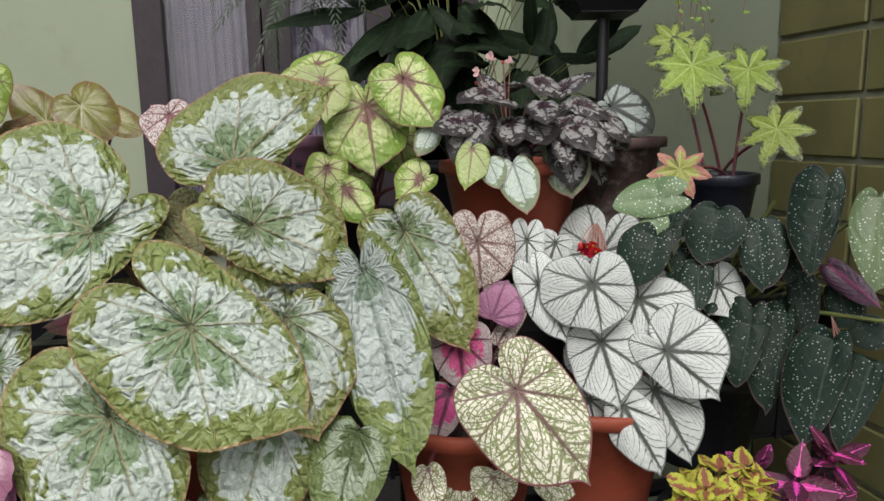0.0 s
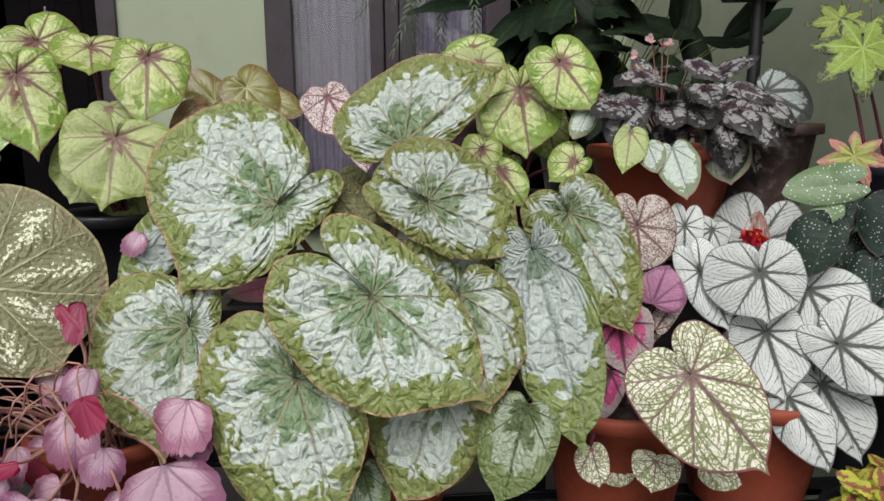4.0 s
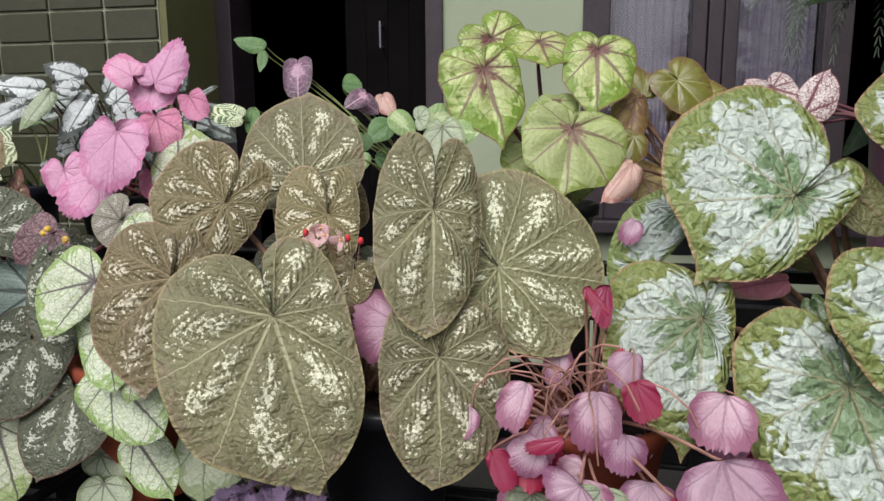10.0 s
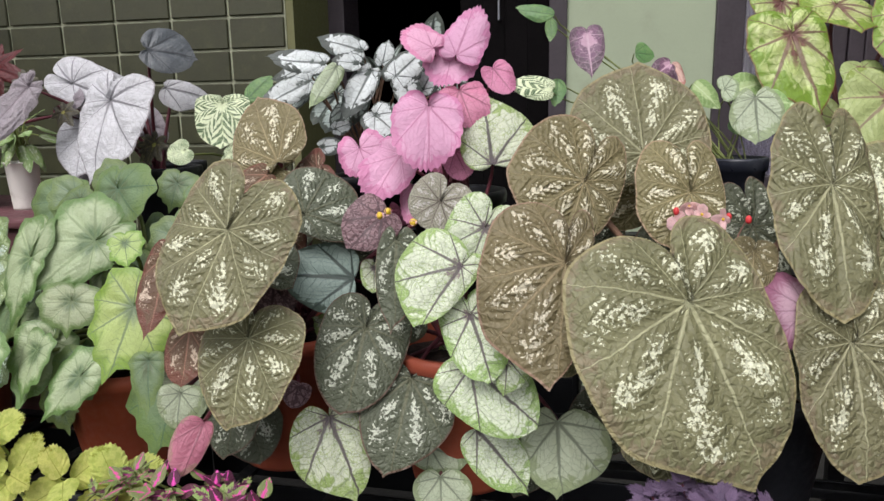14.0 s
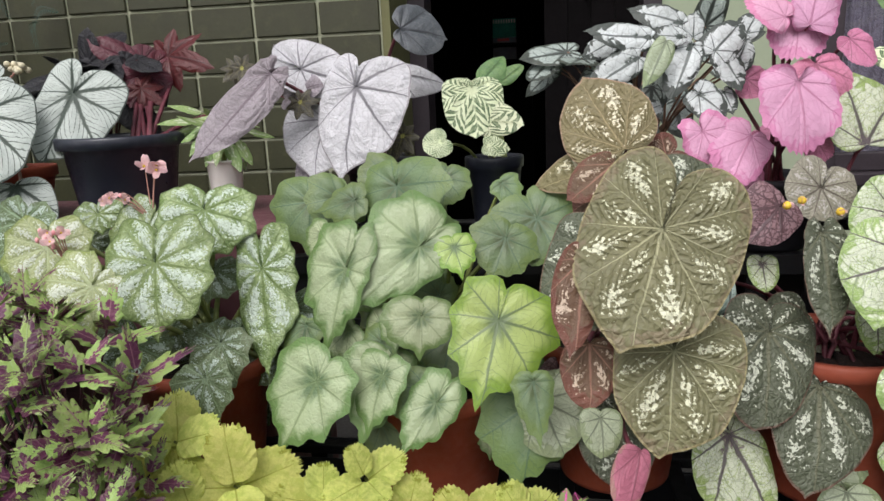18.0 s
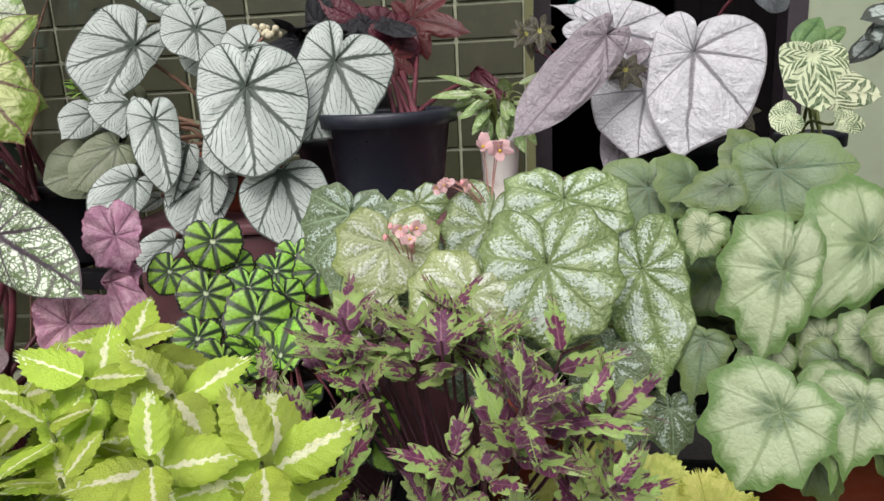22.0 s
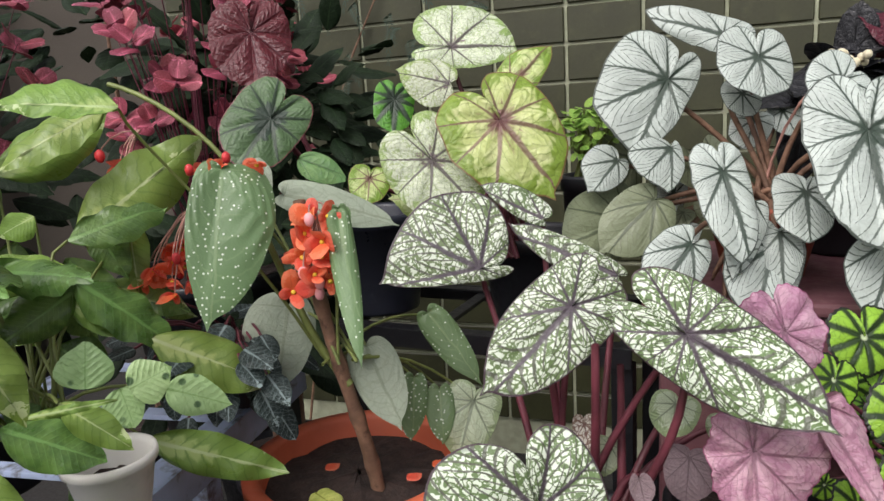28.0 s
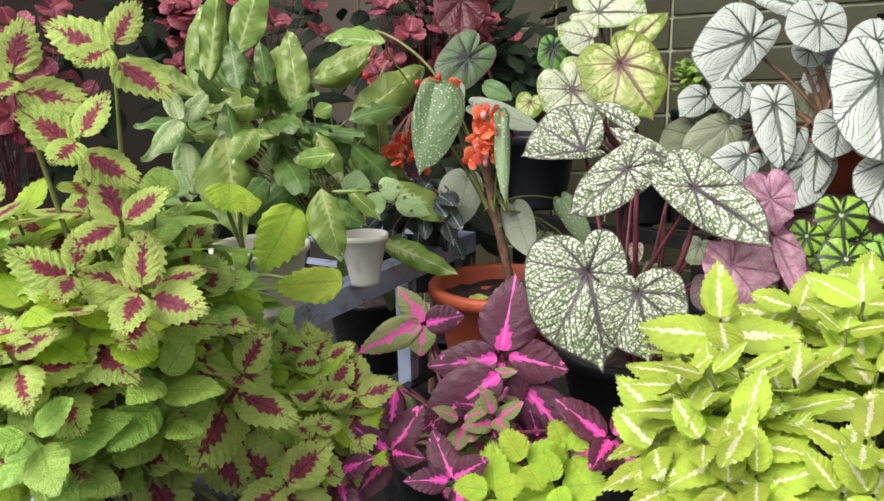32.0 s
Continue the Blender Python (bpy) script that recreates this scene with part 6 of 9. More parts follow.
leaf(Mw_, "silverwhite", (-1.532, 0.814, 1.379), (-1.530, 0.833, 1.417), (0.33, -0.85, 0.41), 0.017, 0.017, 0.007)
leaf(Mw_, "silverdark", (-1.587, 0.779, 1.310), (-1.591, 0.755, 1.264), (0.38, -0.83, 0.41), 0.019, 0.019, 0.007)
leaf(Mw_, "silverdark", (-1.571, 0.808, 1.343), (-1.569, 0.780, 1.284), (0.36, -0.84, 0.41), 0.023, 0.021, 0.007)
leaf(Mw_, "silverwhite", (-1.458, 0.876, 1.382), (-1.438, 0.898, 1.416), (0.27, -0.87, 0.41), 0.021, 0.021, 0.007)
L_ = plant("potted_begonia", "lilac silver begonia with wrinkled leaves in a black bag pot", "begonia", (-2.08, 0.84, 1.19), M_STEM_RED, 0.0035)
pot(L_, -2.06, 0.84, 1.2, 0.07, 0.14, M_BLACK)
leaf(L_, "lilac", (-2.152, 0.724, 1.365), (-2.058, 0.720, 1.331), (0.11, -0.91, 0.41), 0.040, 0.050, 0.074)
leaf(L_, "lilac", (-2.044, 0.712, 1.331), (-2.056, 0.652, 1.196), (0.02, -0.91, 0.41), 0.056, 0.091, 0.056)
leaf(L_, "lilac", (-2.107, 0.714, 1.281), (-2.120, 0.674, 1.193), (0.07, -0.91, 0.41), 0.072, 0.071, 0.024)
leaf(L_, "lilacdark", (-2.152, 0.634, 1.357), (-2.265, 0.564, 1.233), (0.12, -0.91, 0.41), 0.039, 0.042, 0.027)
leaf(L_, "lilac", (-2.031, 0.836, 1.355), (-1.946, 0.866, 1.327), (0.43, -0.81, 0.41), 0.038, 0.024, 0.010)
leaf(L_, "slate", (-1.974, 0.744, 1.418), (-1.916, 0.802, 1.403), (0.66, -0.63, 0.41), 0.039, 0.050, 0.014)
leaf(L_, "lilac", (-2.111, 0.805, 1.361), (-2.255, 0.818, 1.413), (0.07, -0.91, 0.41), 0.017, 0.021, 0.009)
N_ = plant("potted_caladium", "green and white striped foliage plant in a black bag pot", "foliage plant", (-1.87, 0.90, 1.19), M_STEM_GREEN, 0.0025)
pot(N_, -1.87, 0.90, 1.2, 0.05, 0.14, M_BLUEBLACK)
leaf(N_, "striped", (-1.884, 0.825, 1.320), (-1.869, 0.793, 1.241), (0.34, -0.85, 0.41), 0.050, 0.051, 0.021)
leaf(N_, "striped", (-1.875, 0.817, 1.267), (-1.795, 0.816, 1.258), (0.04, -0.91, 0.41), 0.027, 0.038, 0.009)
leaf(N_, "plaingreen", (-1.896, 0.911, 1.329), (-1.858, 0.948, 1.375), (0.33, -0.85, 0.41), 0.028, 0.022, 0.006)
leaf(N_, "striped", (-1.915, 0.748, 1.237), (-1.938, 0.731, 1.225), (0.38, -0.83, 0.41), 0.024, 0.024, 0.015)
leaf(N_, "striped", (-1.847, 0.785, 1.227), (-1.812, 0.796, 1.220), (0.33, -0.85, 0.41), 0.017, 0.017, 0.009)
leaf(N_, "plaingreen", (-1.864, 0.925, 1.328), (-1.824, 0.953, 1.358), (0.30, -0.86, 0.41), 0.014, 0.018, 0.006)
J_ = plant("potted_begonia", "maple leaved green begonia with pale rings in a clay pot", "begonia", (-1.88, 0.58, 0.93), M_STEM_GREEN, 0.0035)
pot(J_, -1.86, 0.54, 0.925, 0.11, 0.185, M_TERRACOTTA)
leaf(J_, "maple", (-1.855, 0.493, 1.120), (-1.924, 0.423, 1.055), (0.43, -0.80, 0.41), 0.078, 0.045, 0.059)
leaf(J_, "maple", (-1.941, 0.448, 1.097), (-1.961, 0.410, 1.007), (-0.10, -0.91, 0.41), 0.064, 0.037, 0.064)
leaf(J_, "maplebright", (-1.737, 0.446, 1.042), (-1.751, 0.399, 0.956), (0.35, -0.84, 0.41), 0.057, 0.074, 0.051)
leaf(J_, "mapledark", (-1.757, 0.561, 1.119), (-1.772, 0.532, 1.070), (0.32, -0.85, 0.41), 0.047, 0.047, 0.027)
leaf(J_, "maple", (-1.827, 0.420, 1.048), (-1.823, 0.401, 1.005), (0.44, -0.80, 0.41), 0.048, 0.042, 0.027)
leaf(J_, "maple", (-1.944, 0.358, 0.977), (-1.985, 0.327, 0.898), (-0.11, -0.91, 0.41), 0.070, 0.054, 0.042)
leaf(J_, "maple", (-1.881, 0.414, 0.986), (-1.890, 0.366, 0.906), (0.49, -0.77, 0.41), 0.047, 0.047, 0.023)
leaf(J_, "maple", (-1.806, 0.402, 0.945), (-1.834, 0.362, 0.897), (0.43, -0.81, 0.41), 0.034, 0.031, 0.042)
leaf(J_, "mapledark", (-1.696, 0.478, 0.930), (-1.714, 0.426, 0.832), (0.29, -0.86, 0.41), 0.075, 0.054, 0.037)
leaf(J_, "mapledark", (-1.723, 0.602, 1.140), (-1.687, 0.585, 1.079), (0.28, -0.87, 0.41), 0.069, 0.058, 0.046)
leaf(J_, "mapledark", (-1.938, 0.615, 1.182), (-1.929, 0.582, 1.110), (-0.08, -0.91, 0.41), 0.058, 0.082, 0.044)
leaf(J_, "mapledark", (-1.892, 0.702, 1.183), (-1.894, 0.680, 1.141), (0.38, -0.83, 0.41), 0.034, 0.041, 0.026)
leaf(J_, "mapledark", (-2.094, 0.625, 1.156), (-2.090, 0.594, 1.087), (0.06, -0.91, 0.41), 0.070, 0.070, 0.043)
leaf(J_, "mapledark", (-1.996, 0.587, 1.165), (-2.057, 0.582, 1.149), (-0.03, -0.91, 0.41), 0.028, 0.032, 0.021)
leaf(J_, "maple", (-2.021, 0.533, 1.122), (-2.033, 0.517, 1.086), (-0.01, -0.91, 0.41), 0.031, 0.029, 0.022)
leaf(J_, "maple", (-1.898, 0.451, 1.023), (-1.909, 0.433, 0.980), (-0.14, -0.90, 0.41), 0.025, 0.025, 0.024)
leaf(J_, "maple", (-1.861, 0.426, 1.036), (-1.861, 0.411, 1.005), (-0.19, -0.89, 0.41), 0.030, 0.030, 0.030)
leaf(J_, "maplebright", (-1.812, 0.508, 1.117), (-1.799, 0.496, 1.082), (0.39, -0.83, 0.41), 0.028, 0.028, 0.018)
leaf(J_, "mapledark", (-2.016, 0.458, 1.010), (-2.028, 0.428, 0.944), (-0.01, -0.91, 0.41), 0.030, 0.030, 0.013)
leaf(J_, "maple", (-1.946, 0.452, 1.012), (-1.982, 0.440, 0.978), (-0.09, -0.91, 0.41), 0.032, 0.032, 0.014)
leaf(J_, "mapledark", (-1.688, 0.418, 0.979), (-1.675, 0.393, 0.916), (0.31, -0.86, 0.41), 0.026, 0.023, 0.013)
leaf(J_, "mapledark", (-1.778, 0.624, 1.186), (-1.752, 0.619, 1.156), (0.32, -0.85, 0.41), 0.021, 0.024, 0.009)
leaf(J_, "maple", (-1.868, 0.388, 0.981), (-1.882, 0.362, 0.918), (-0.19, -0.89, 0.41), 0.050, 0.034, 0.028)
leaf(J_, "mapledark", (-1.822, 0.419, 0.954), (-1.831, 0.386, 0.893), (0.35, -0.84, 0.41), 0.042, 0.039, 0.025)
leaf(J_, "mapledark", (-1.889, 0.431, 1.006), (-1.909, 0.421, 0.976), (-0.16, -0.90, 0.41), 0.030, 0.030, 0.018)
leaf(J_, "mapledark", (-2.039, 0.616, 1.164), (-2.063, 0.583, 1.125), (0.45, -0.80, 0.41), 0.052, 0.052, 0.026)
leaf(J_, "mapledark", (-1.962, 0.640, 1.187), (-1.998, 0.612, 1.165), (0.39, -0.83, 0.41), 0.052, 0.060, 0.026)
K_ = plant("potted_begonia", "frosted green begonia with silver sheen in a clay pot", "begonia", (-2.2, 0.48, 0.95), M_STEM_GREEN, 0.004)
pot(K_, -2.2, 0.46, 0.95, 0.095, 0.21, M_TERRACOTTA)
leaf(K_, "frost", (-2.178, 0.367, 1.114), (-2.161, 0.332, 1.030), (0.19, -0.89, 0.41), 0.070, 0.077, 0.064)
leaf(K_, "frost", (-2.088, 0.470, 1.085), (-2.058, 0.418, 0.963), (0.07, -0.91, 0.41), 0.042, 0.049, 0.067)
leaf(K_, "frostpale", (-2.360, 0.363, 1.130), (-2.350, 0.339, 1.071), (0.39, -0.83, 0.41), 0.062, 0.057, 0.045)
leaf(K_, "frostpale", (-2.253, 0.331, 1.089), (-2.284, 0.290, 1.024), (0.29, -0.87, 0.41), 0.061, 0.043, 0.037)
leaf(K_, "frost", (-2.270, 0.455, 1.135), (-2.282, 0.425, 1.079), (0.26, -0.87, 0.41), 0.052, 0.045, 0.055)
leaf(K_, "frost", (-2.180, 0.476, 1.166), (-2.175, 0.446, 1.099), (0.17, -0.90, 0.41), 0.071, 0.077, 0.039)
leaf(K_, "frost", (-2.363, 0.460, 1.160), (-2.352, 0.451, 1.133), (0.35, -0.84, 0.41), 0.036, 0.040, 0.024)
leaf(K_, "frostdark", (-2.100, 0.345, 0.969), (-2.075, 0.329, 0.927), (0.10, -0.91, 0.41), 0.052, 0.033, 0.028)
leaf(K_, "frostdark", (-2.050, 0.449, 0.922), (-2.047, 0.426, 0.871), (0.03, -0.91, 0.41), 0.031, 0.028, 0.021)
leaf(K_, "frostdark", (-2.116, 0.449, 1.004), (-2.160, 0.424, 0.959), (0.10, -0.91, 0.41), 0.021, 0.021, 0.008)
leaf(K_, "frostdark", (-2.104, 0.474, 0.929), (-2.079, 0.484, 0.944), (0.09, -0.91, 0.41), 0.021, 0.021, 0.021)
leaf(K_, "frostpale", (-2.379, 0.318, 1.072), (-2.340, 0.317, 1.029), (0.43, -0.81, 0.41), 0.038, 0.038, 0.013)
leaf(K_, "frostdark", (-2.116, 0.401, 0.996), (-2.124, 0.369, 0.928), (0.11, -0.91, 0.41), 0.044, 0.044, 0.025)
leaf(K_, "frostdark", (-2.249, 0.382, 0.990), (-2.256, 0.353, 0.932), (0.27, -0.87, 0.41), 0.059, 0.053, 0.033)
leaf(K_, "frostdark", (-2.076, 0.521, 1.011), (-2.059, 0.488, 0.936), (0.05, -0.91, 0.41), 0.042, 0.042, 0.028)
leaf(K_, "frostdark", (-2.415, 0.379, 1.162), (-2.427, 0.341, 1.076), (0.01, -0.91, 0.41), 0.060, 0.052, 0.033)
S_ = plant("potted_begonia", "round silver begonia with dark green veins in a clay pot", "begonia", (-2.74, 0.60, 1.22), M_STEM_BROWN, 0.0036)
pot(S_, -2.74, 0.63, 1.215, 0.07, 0.097, M_TERRACOTTA)
leaf(S_, "silverround", (-2.842, 0.536, 1.382), (-2.867, 0.465, 1.301), (0.62, -0.67, 0.41), 0.079, 0.036, 0.055)
leaf(S_, "silverround", (-2.740, 0.553, 1.401), (-2.730, 0.534, 1.354), (0.57, -0.72, 0.41), 0.050, 0.044, 0.039)
leaf(S_, "silverround", (-2.788, 0.593, 1.432), (-2.880, 0.580, 1.473), (0.30, -0.86, 0.41), 0.027, 0.024, 0.035)
leaf(S_, "silverround", (-2.621, 0.492, 1.314), (-2.599, 0.443, 1.196), (0.53, -0.75, 0.41), 0.064, 0.084, 0.065)
leaf(S_, "silverround", (-2.547, 0.617, 1.344), (-2.569, 0.550, 1.235), (0.43, -0.80, 0.41), 0.056, 0.086, 0.061)
leaf(S_, "silverround", (-2.651, 0.550, 1.367), (-2.675, 0.523, 1.347), (0.52, -0.75, 0.41), 0.038, 0.034, 0.029)
leaf(S_, "silverround", (-2.825, 0.487, 1.300), (-2.820, 0.460, 1.251), (0.63, -0.66, 0.41), 0.052, 0.018, 0.012)
leaf(S_, "silverround", (-2.889, 0.480, 1.286), (-2.910, 0.438, 1.253), (0.66, -0.63, 0.41), 0.036, 0.022, 0.010)
leaf(S_, "silverround", (-2.760, 0.462, 1.274), (-2.729, 0.433, 1.179), (0.61, -0.68, 0.41), 0.037, 0.032, 0.037)
leaf(S_, "silverround", (-2.788, 0.438, 1.192), (-2.820, 0.375, 1.140), (0.64, -0.66, 0.41), 0.037, 0.036, 0.018)
leaf(S_, "sback", (-2.882, 0.484, 1.209), (-2.938, 0.416, 1.192), (0.65, -0.64, 0.41), 0.054, 0.045, 0.028)
leaf(S_, "silverround", (-2.711, 0.498, 1.182), (-2.722, 0.447, 1.109), (0.57, -0.71, 0.41), 0.050, 0.043, 0.033)
leaf(S_, "silverround", (-2.590, 0.511, 1.195), (-2.547, 0.482, 1.088), (0.50, -0.76, 0.41), 0.069, 0.058, 0.011)
leaf(S_, "silverround", (-2.704, 0.504, 1.198), (-2.697, 0.475, 1.132), (0.25, -0.88, 0.41), 0.022, 0.025, 0.007)
leaf(S_, "silverround", (-2.740, 0.445, 1.103), (-2.776, 0.392, 1.068), (0.61, -0.68, 0.41), 0.029, 0.021, 0.010)
leaf(S_, "silverround", (-2.731, 0.491, 1.235), (-2.744, 0.448, 1.153), (0.28, -0.87, 0.41), 0.022, 0.021, 0.004)
leaf(S_, "silverround", (-2.754, 0.623, 1.325), (-2.763, 0.603, 1.288), (0.27, -0.87, 0.41), 0.028, 0.025, 0.013)
leaf(S_, "silverround", (-2.727, 0.672, 1.333), (-2.711, 0.661, 1.300), (0.23, -0.88, 0.41), 0.021, 0.021, 0.011)
leaf(S_, "sback", (-2.838, 0.465, 1.239), (-2.888, 0.414, 1.182), (0.39, -0.83, 0.41), 0.036, 0.043, 0.014)
R_ = plant("potted_begonia", "small lime begonia with black tiger markings in a black pot", "begonia", (-2.52, 0.38, 0.96), M_STEM_RED, 0.0022)
pot(R_, -2.52, 0.38, 0.97, 0.09, 0.21, M_BLACK)
leaf(R_, "tiger", (-2.611, 0.369, 1.124), (-2.601, 0.358, 1.090), (0.58, -0.71, 0.41), 0.036, 0.038, 0.030)
leaf(R_, "tiger", (-2.520, 0.318, 1.046), (-2.516, 0.299, 1.007), (0.54, -0.73, 0.41), 0.039, 0.042, 0.035)
leaf(R_, "tiger", (-2.575, 0.301, 1.078), (-2.575, 0.284, 1.050), (0.59, -0.70, 0.41), 0.034, 0.031, 0.027)
leaf(R_, "tiger", (-2.568, 0.268, 1.034), (-2.568, 0.252, 1.008), (0.60, -0.69, 0.41), 0.029, 0.027, 0.025)
leaf(R_, "tiger", (-2.526, 0.256, 1.015), (-2.518, 0.244, 0.983), (0.58, -0.70, 0.41), 0.033, 0.031, 0.028)
leaf(R_, "tiger", (-2.506, 0.446, 1.069), (-2.505, 0.430, 1.036), (0.47, -0.78, 0.41), 0.035, 0.036, 0.030)
leaf(R_, "tiger", (-2.546, 0.457, 1.084), (-2.539, 0.448, 1.058), (0.50, -0.77, 0.41), 0.029, 0.033, 0.025)
leaf(R_, "tiger", (-2.540, 0.336, 1.076), (-2.536, 0.323, 1.048), (0.55, -0.73, 0.41), 0.030, 0.030, 0.026)
leaf(R_, "tiger", (-2.560, 0.427, 1.071), (-2.553, 0.417, 1.044), (0.52, -0.75, 0.41), 0.029, 0.030, 0.026)
leaf(R_, "tiger", (-2.631, 0.308, 1.100), (-2.634, 0.291, 1.076), (0.62, -0.67, 0.41), 0.025, 0.025, 0.022)
leaf(R_, "tiger", (-2.537, 0.406, 1.044), (-2.526, 0.398, 1.016), (0.51, -0.76, 0.41), 0.028, 0.028, 0.022)
leaf(R_, "tiger", (-2.606, 0.267, 1.002), (-2.606, 0.253, 0.980), (0.63, -0.67, 0.41), 0.024, 0.024, 0.021)
leaf(R_, "tiger", (-2.486, 0.348, 1.029), (-2.480, 0.341, 1.007), (0.50, -0.76, 0.41), 0.025, 0.025, 0.021)
leaf(R_, "tiger", (-2.593, 0.388, 1.088), (-2.587, 0.382, 1.067), (0.56, -0.72, 0.41), 0.022, 0.022, 0.021)
Y_ = plant("potted_begonia", "plum coloured toothed begonia in a black pot", "begonia", (-2.68, 0.32, 0.95), M_STEM_RED, 0.004)
pot(Y_, -2.70, 0.32, 0.95, 0.08, 0.19, M_BLACK)
leaf(Y_, "plum", (-2.668, 0.270, 1.152), (-2.651, 0.257, 1.112), (0.30, -0.86, 0.41), 0.040, 0.033, 0.041)
leaf(Y_, "plum", (-2.680, 0.196, 1.069), (-2.672, 0.170, 1.007), (0.35, -0.84, 0.41), 0.039, 0.060, 0.034)
leaf(Y_, "plum", (-2.639, 0.225, 1.111), (-2.591, 0.204, 1.034), (0.28, -0.87, 0.41), 0.010, 0.026, 0.003)
leaf(Y_, "plum", (-2.668, 0.272, 1.106), (-2.655, 0.263, 1.077), (0.30, -0.86, 0.41), 0.027, 0.022, 0.011)
Ly_ = plant("potted_begonia", "yellow lime begonia with purple veins in a black bag pot", "begonia", (-3.06, 0.50, 1.15), M_STEM_RED, 0.0036)
pot(Ly_, -3.06, 0.58, 1.17, 0.08, 0.14, M_BLACK)
leaf(Ly_, "lime", (-3.005, 0.389, 1.345), (-2.938, 0.390, 1.256), (0.55, -0.73, 0.41), 0.074, 0.064, 0.060)
leaf(Ly_, "paleveined", (-3.087, 0.357, 1.301), (-3.034, 0.366, 1.235), (0.61, -0.68, 0.41), 0.059, 0.054, 0.061)
leaf(Ly_, "paleveined", (-3.126, 0.482, 1.446), (-3.053, 0.536, 1.437), (0.58, -0.71, 0.41), 0.030, 0.068, 0.054)
leaf(Ly_, "lime", (-3.014, 0.438, 1.384), (-2.980, 0.489, 1.433), (0.53, -0.74, 0.41), 0.023, 0.031, 0.009)
leaf(Ly_, "paleveined", (-3.097, 0.424, 1.395), (-3.152, 0.390, 1.416), (0.59, -0.70, 0.41), 0.031, 0.039, 0.010)
leaf(Ly_, "tigerdark", (-3.165, 0.393, 1.379), (-3.158, 0.373, 1.337), (0.64, -0.66, 0.41), 0.027, 0.027, 0.027)
leaf(Ly_, "lime", (-3.002, 0.429, 1.318), (-2.951, 0.456, 1.300), (0.53, -0.75, 0.41), 0.037, 0.029, 0.022)
leaf(Ly_, "lime", (-3.178, 0.343, 1.279), (-3.174, 0.324, 1.245), (0.66, -0.63, 0.41), 0.027, 0.027, 0.018)
V_ = plant("potted_begonia", "white and green mosaic begonia on hairy red stems", "begonia", (-2.82, 0.18, 0.95), M_STEM_RED, 0.0036)
pot(V_, -2.84, 0.22, 0.91, 0.12, 0.15, M_BLACK)
leaf(V_, "mosaicdark", (-2.925, 0.185, 1.211), (-3.005, 0.133, 1.202), (0.47, -0.78, 0.41), 0.078, 0.012, 0.033)
leaf(V_, "mosaicdark", (-2.815, 0.144, 1.196), (-2.872, 0.088, 1.131), (0.37, -0.84, 0.41), 0.036, 0.038, 0.043)
leaf(V_, "mosaicdark", (-2.728, 0.169, 1.175), (-2.622, 0.168, 1.114), (0.23, -0.88, 0.41), 0.037, 0.042, 0.062)
leaf(V_, "mosaicdark", (-2.816, 0.260, 1.195), (-2.922, 0.246, 1.244), (0.31, -0.86, 0.41), 0.014, 0.020, 0.009)
leaf(V_, "mosaicdark", (-2.903, 0.282, 1.244), (-2.966, 0.269, 1.279), (0.40, -0.82, 0.41), 0.021, 0.011, 0.007)
leaf(V_, "mosaicdark", (-2.804, 0.044, 1.066), (-2.756, 0.016, 0.954), (0.51, -0.76, 0.41), 0.086, 0.052, 0.058)
leaf(V_, "mosaicdark", (-2.716, 0.029, 1.060), (-2.683, 0.008, 0.985), (0.44, -0.80, 0.41), 0.051, 0.055, 0.027)
leaf(V_, "greygreen", (-2.756, 0.247, 1.078), (-2.760, 0.233, 1.049), (0.24, -0.88, 0.41), 0.022, 0.022, 0.011)
leaf(V_, "greygreen", (-2.808, 0.210, 1.042), (-2.810, 0.197, 1.016), (0.32, -0.85, 0.41), 0.015, 0.014, 0.007)
leaf(V_, "greypurple", (-2.747, 0.262, 1.018), (-2.748, 0.244, 0.979), (0.22, -0.89, 0.41), 0.022, 0.028, 0.011)
leaf(V_, "brownnet", (-2.821, 0.181, 1.073), (-2.816, 0.174, 1.052), (0.35, -0.84, 0.41), 0.011, 0.011, 0.009)
leaf(V_, "greygreen", (-2.719, 0.284, 1.048), (-2.717, 0.276, 1.029), (0.18, -0.90, 0.41), 0.017, 0.022, 0.011)
leaf(V_, "greypurple", (-2.768, 0.172, 1.036), (-2.761, 0.164, 1.014), (0.29, -0.87, 0.41), 0.010, 0.012, 0.005)
An_ = plant("potted_begonia", "woody angel wing begonia in an orange clay pot", "begonia", (-3.09, 0.17, 1.10), M_STEM_GREEN, 0.0018)
pot(An_, -3.125, 0.21, 0.955, 0.125, 0.195, M_ORANGE_CLAY, lip=1.1)
leaf(An_, "angelgreen", (-3.158, 0.086, 1.318), (-3.131, 0.025, 1.181), (0.70, -0.59, 0.41), 0.029, 0.055, 0.009)
leaf(An_, "greyback", (-3.186, 0.181, 1.146), (-3.175, 0.139, 1.062), (0.66, -0.63, 0.41), 0.048, 0.036, 0.017)
leaf(An_, "greyback", (-3.087, 0.199, 1.105), (-3.041, 0.190, 1.022), (0.59, -0.70, 0.41), 0.029, 0.029, 0.008)
leaf(An_, "angelgreen", (-3.058, 0.140, 1.272), (-3.011, 0.099, 1.134), (0.60, -0.68, 0.41), 0.015, 0.012, 0.006)
leaf(An_, "greyback", (-3.191, 0.200, 1.276), (-3.091, 0.275, 1.234), (0.65, -0.64, 0.41), 0.020, 0.026, 0.010)
leaf(An_, "angelgreen", (-3.079, 0.275, 1.041), (-3.069, 0.245, 0.974), (0.54, -0.74, 0.41), 0.018, 0.018, 0.007)
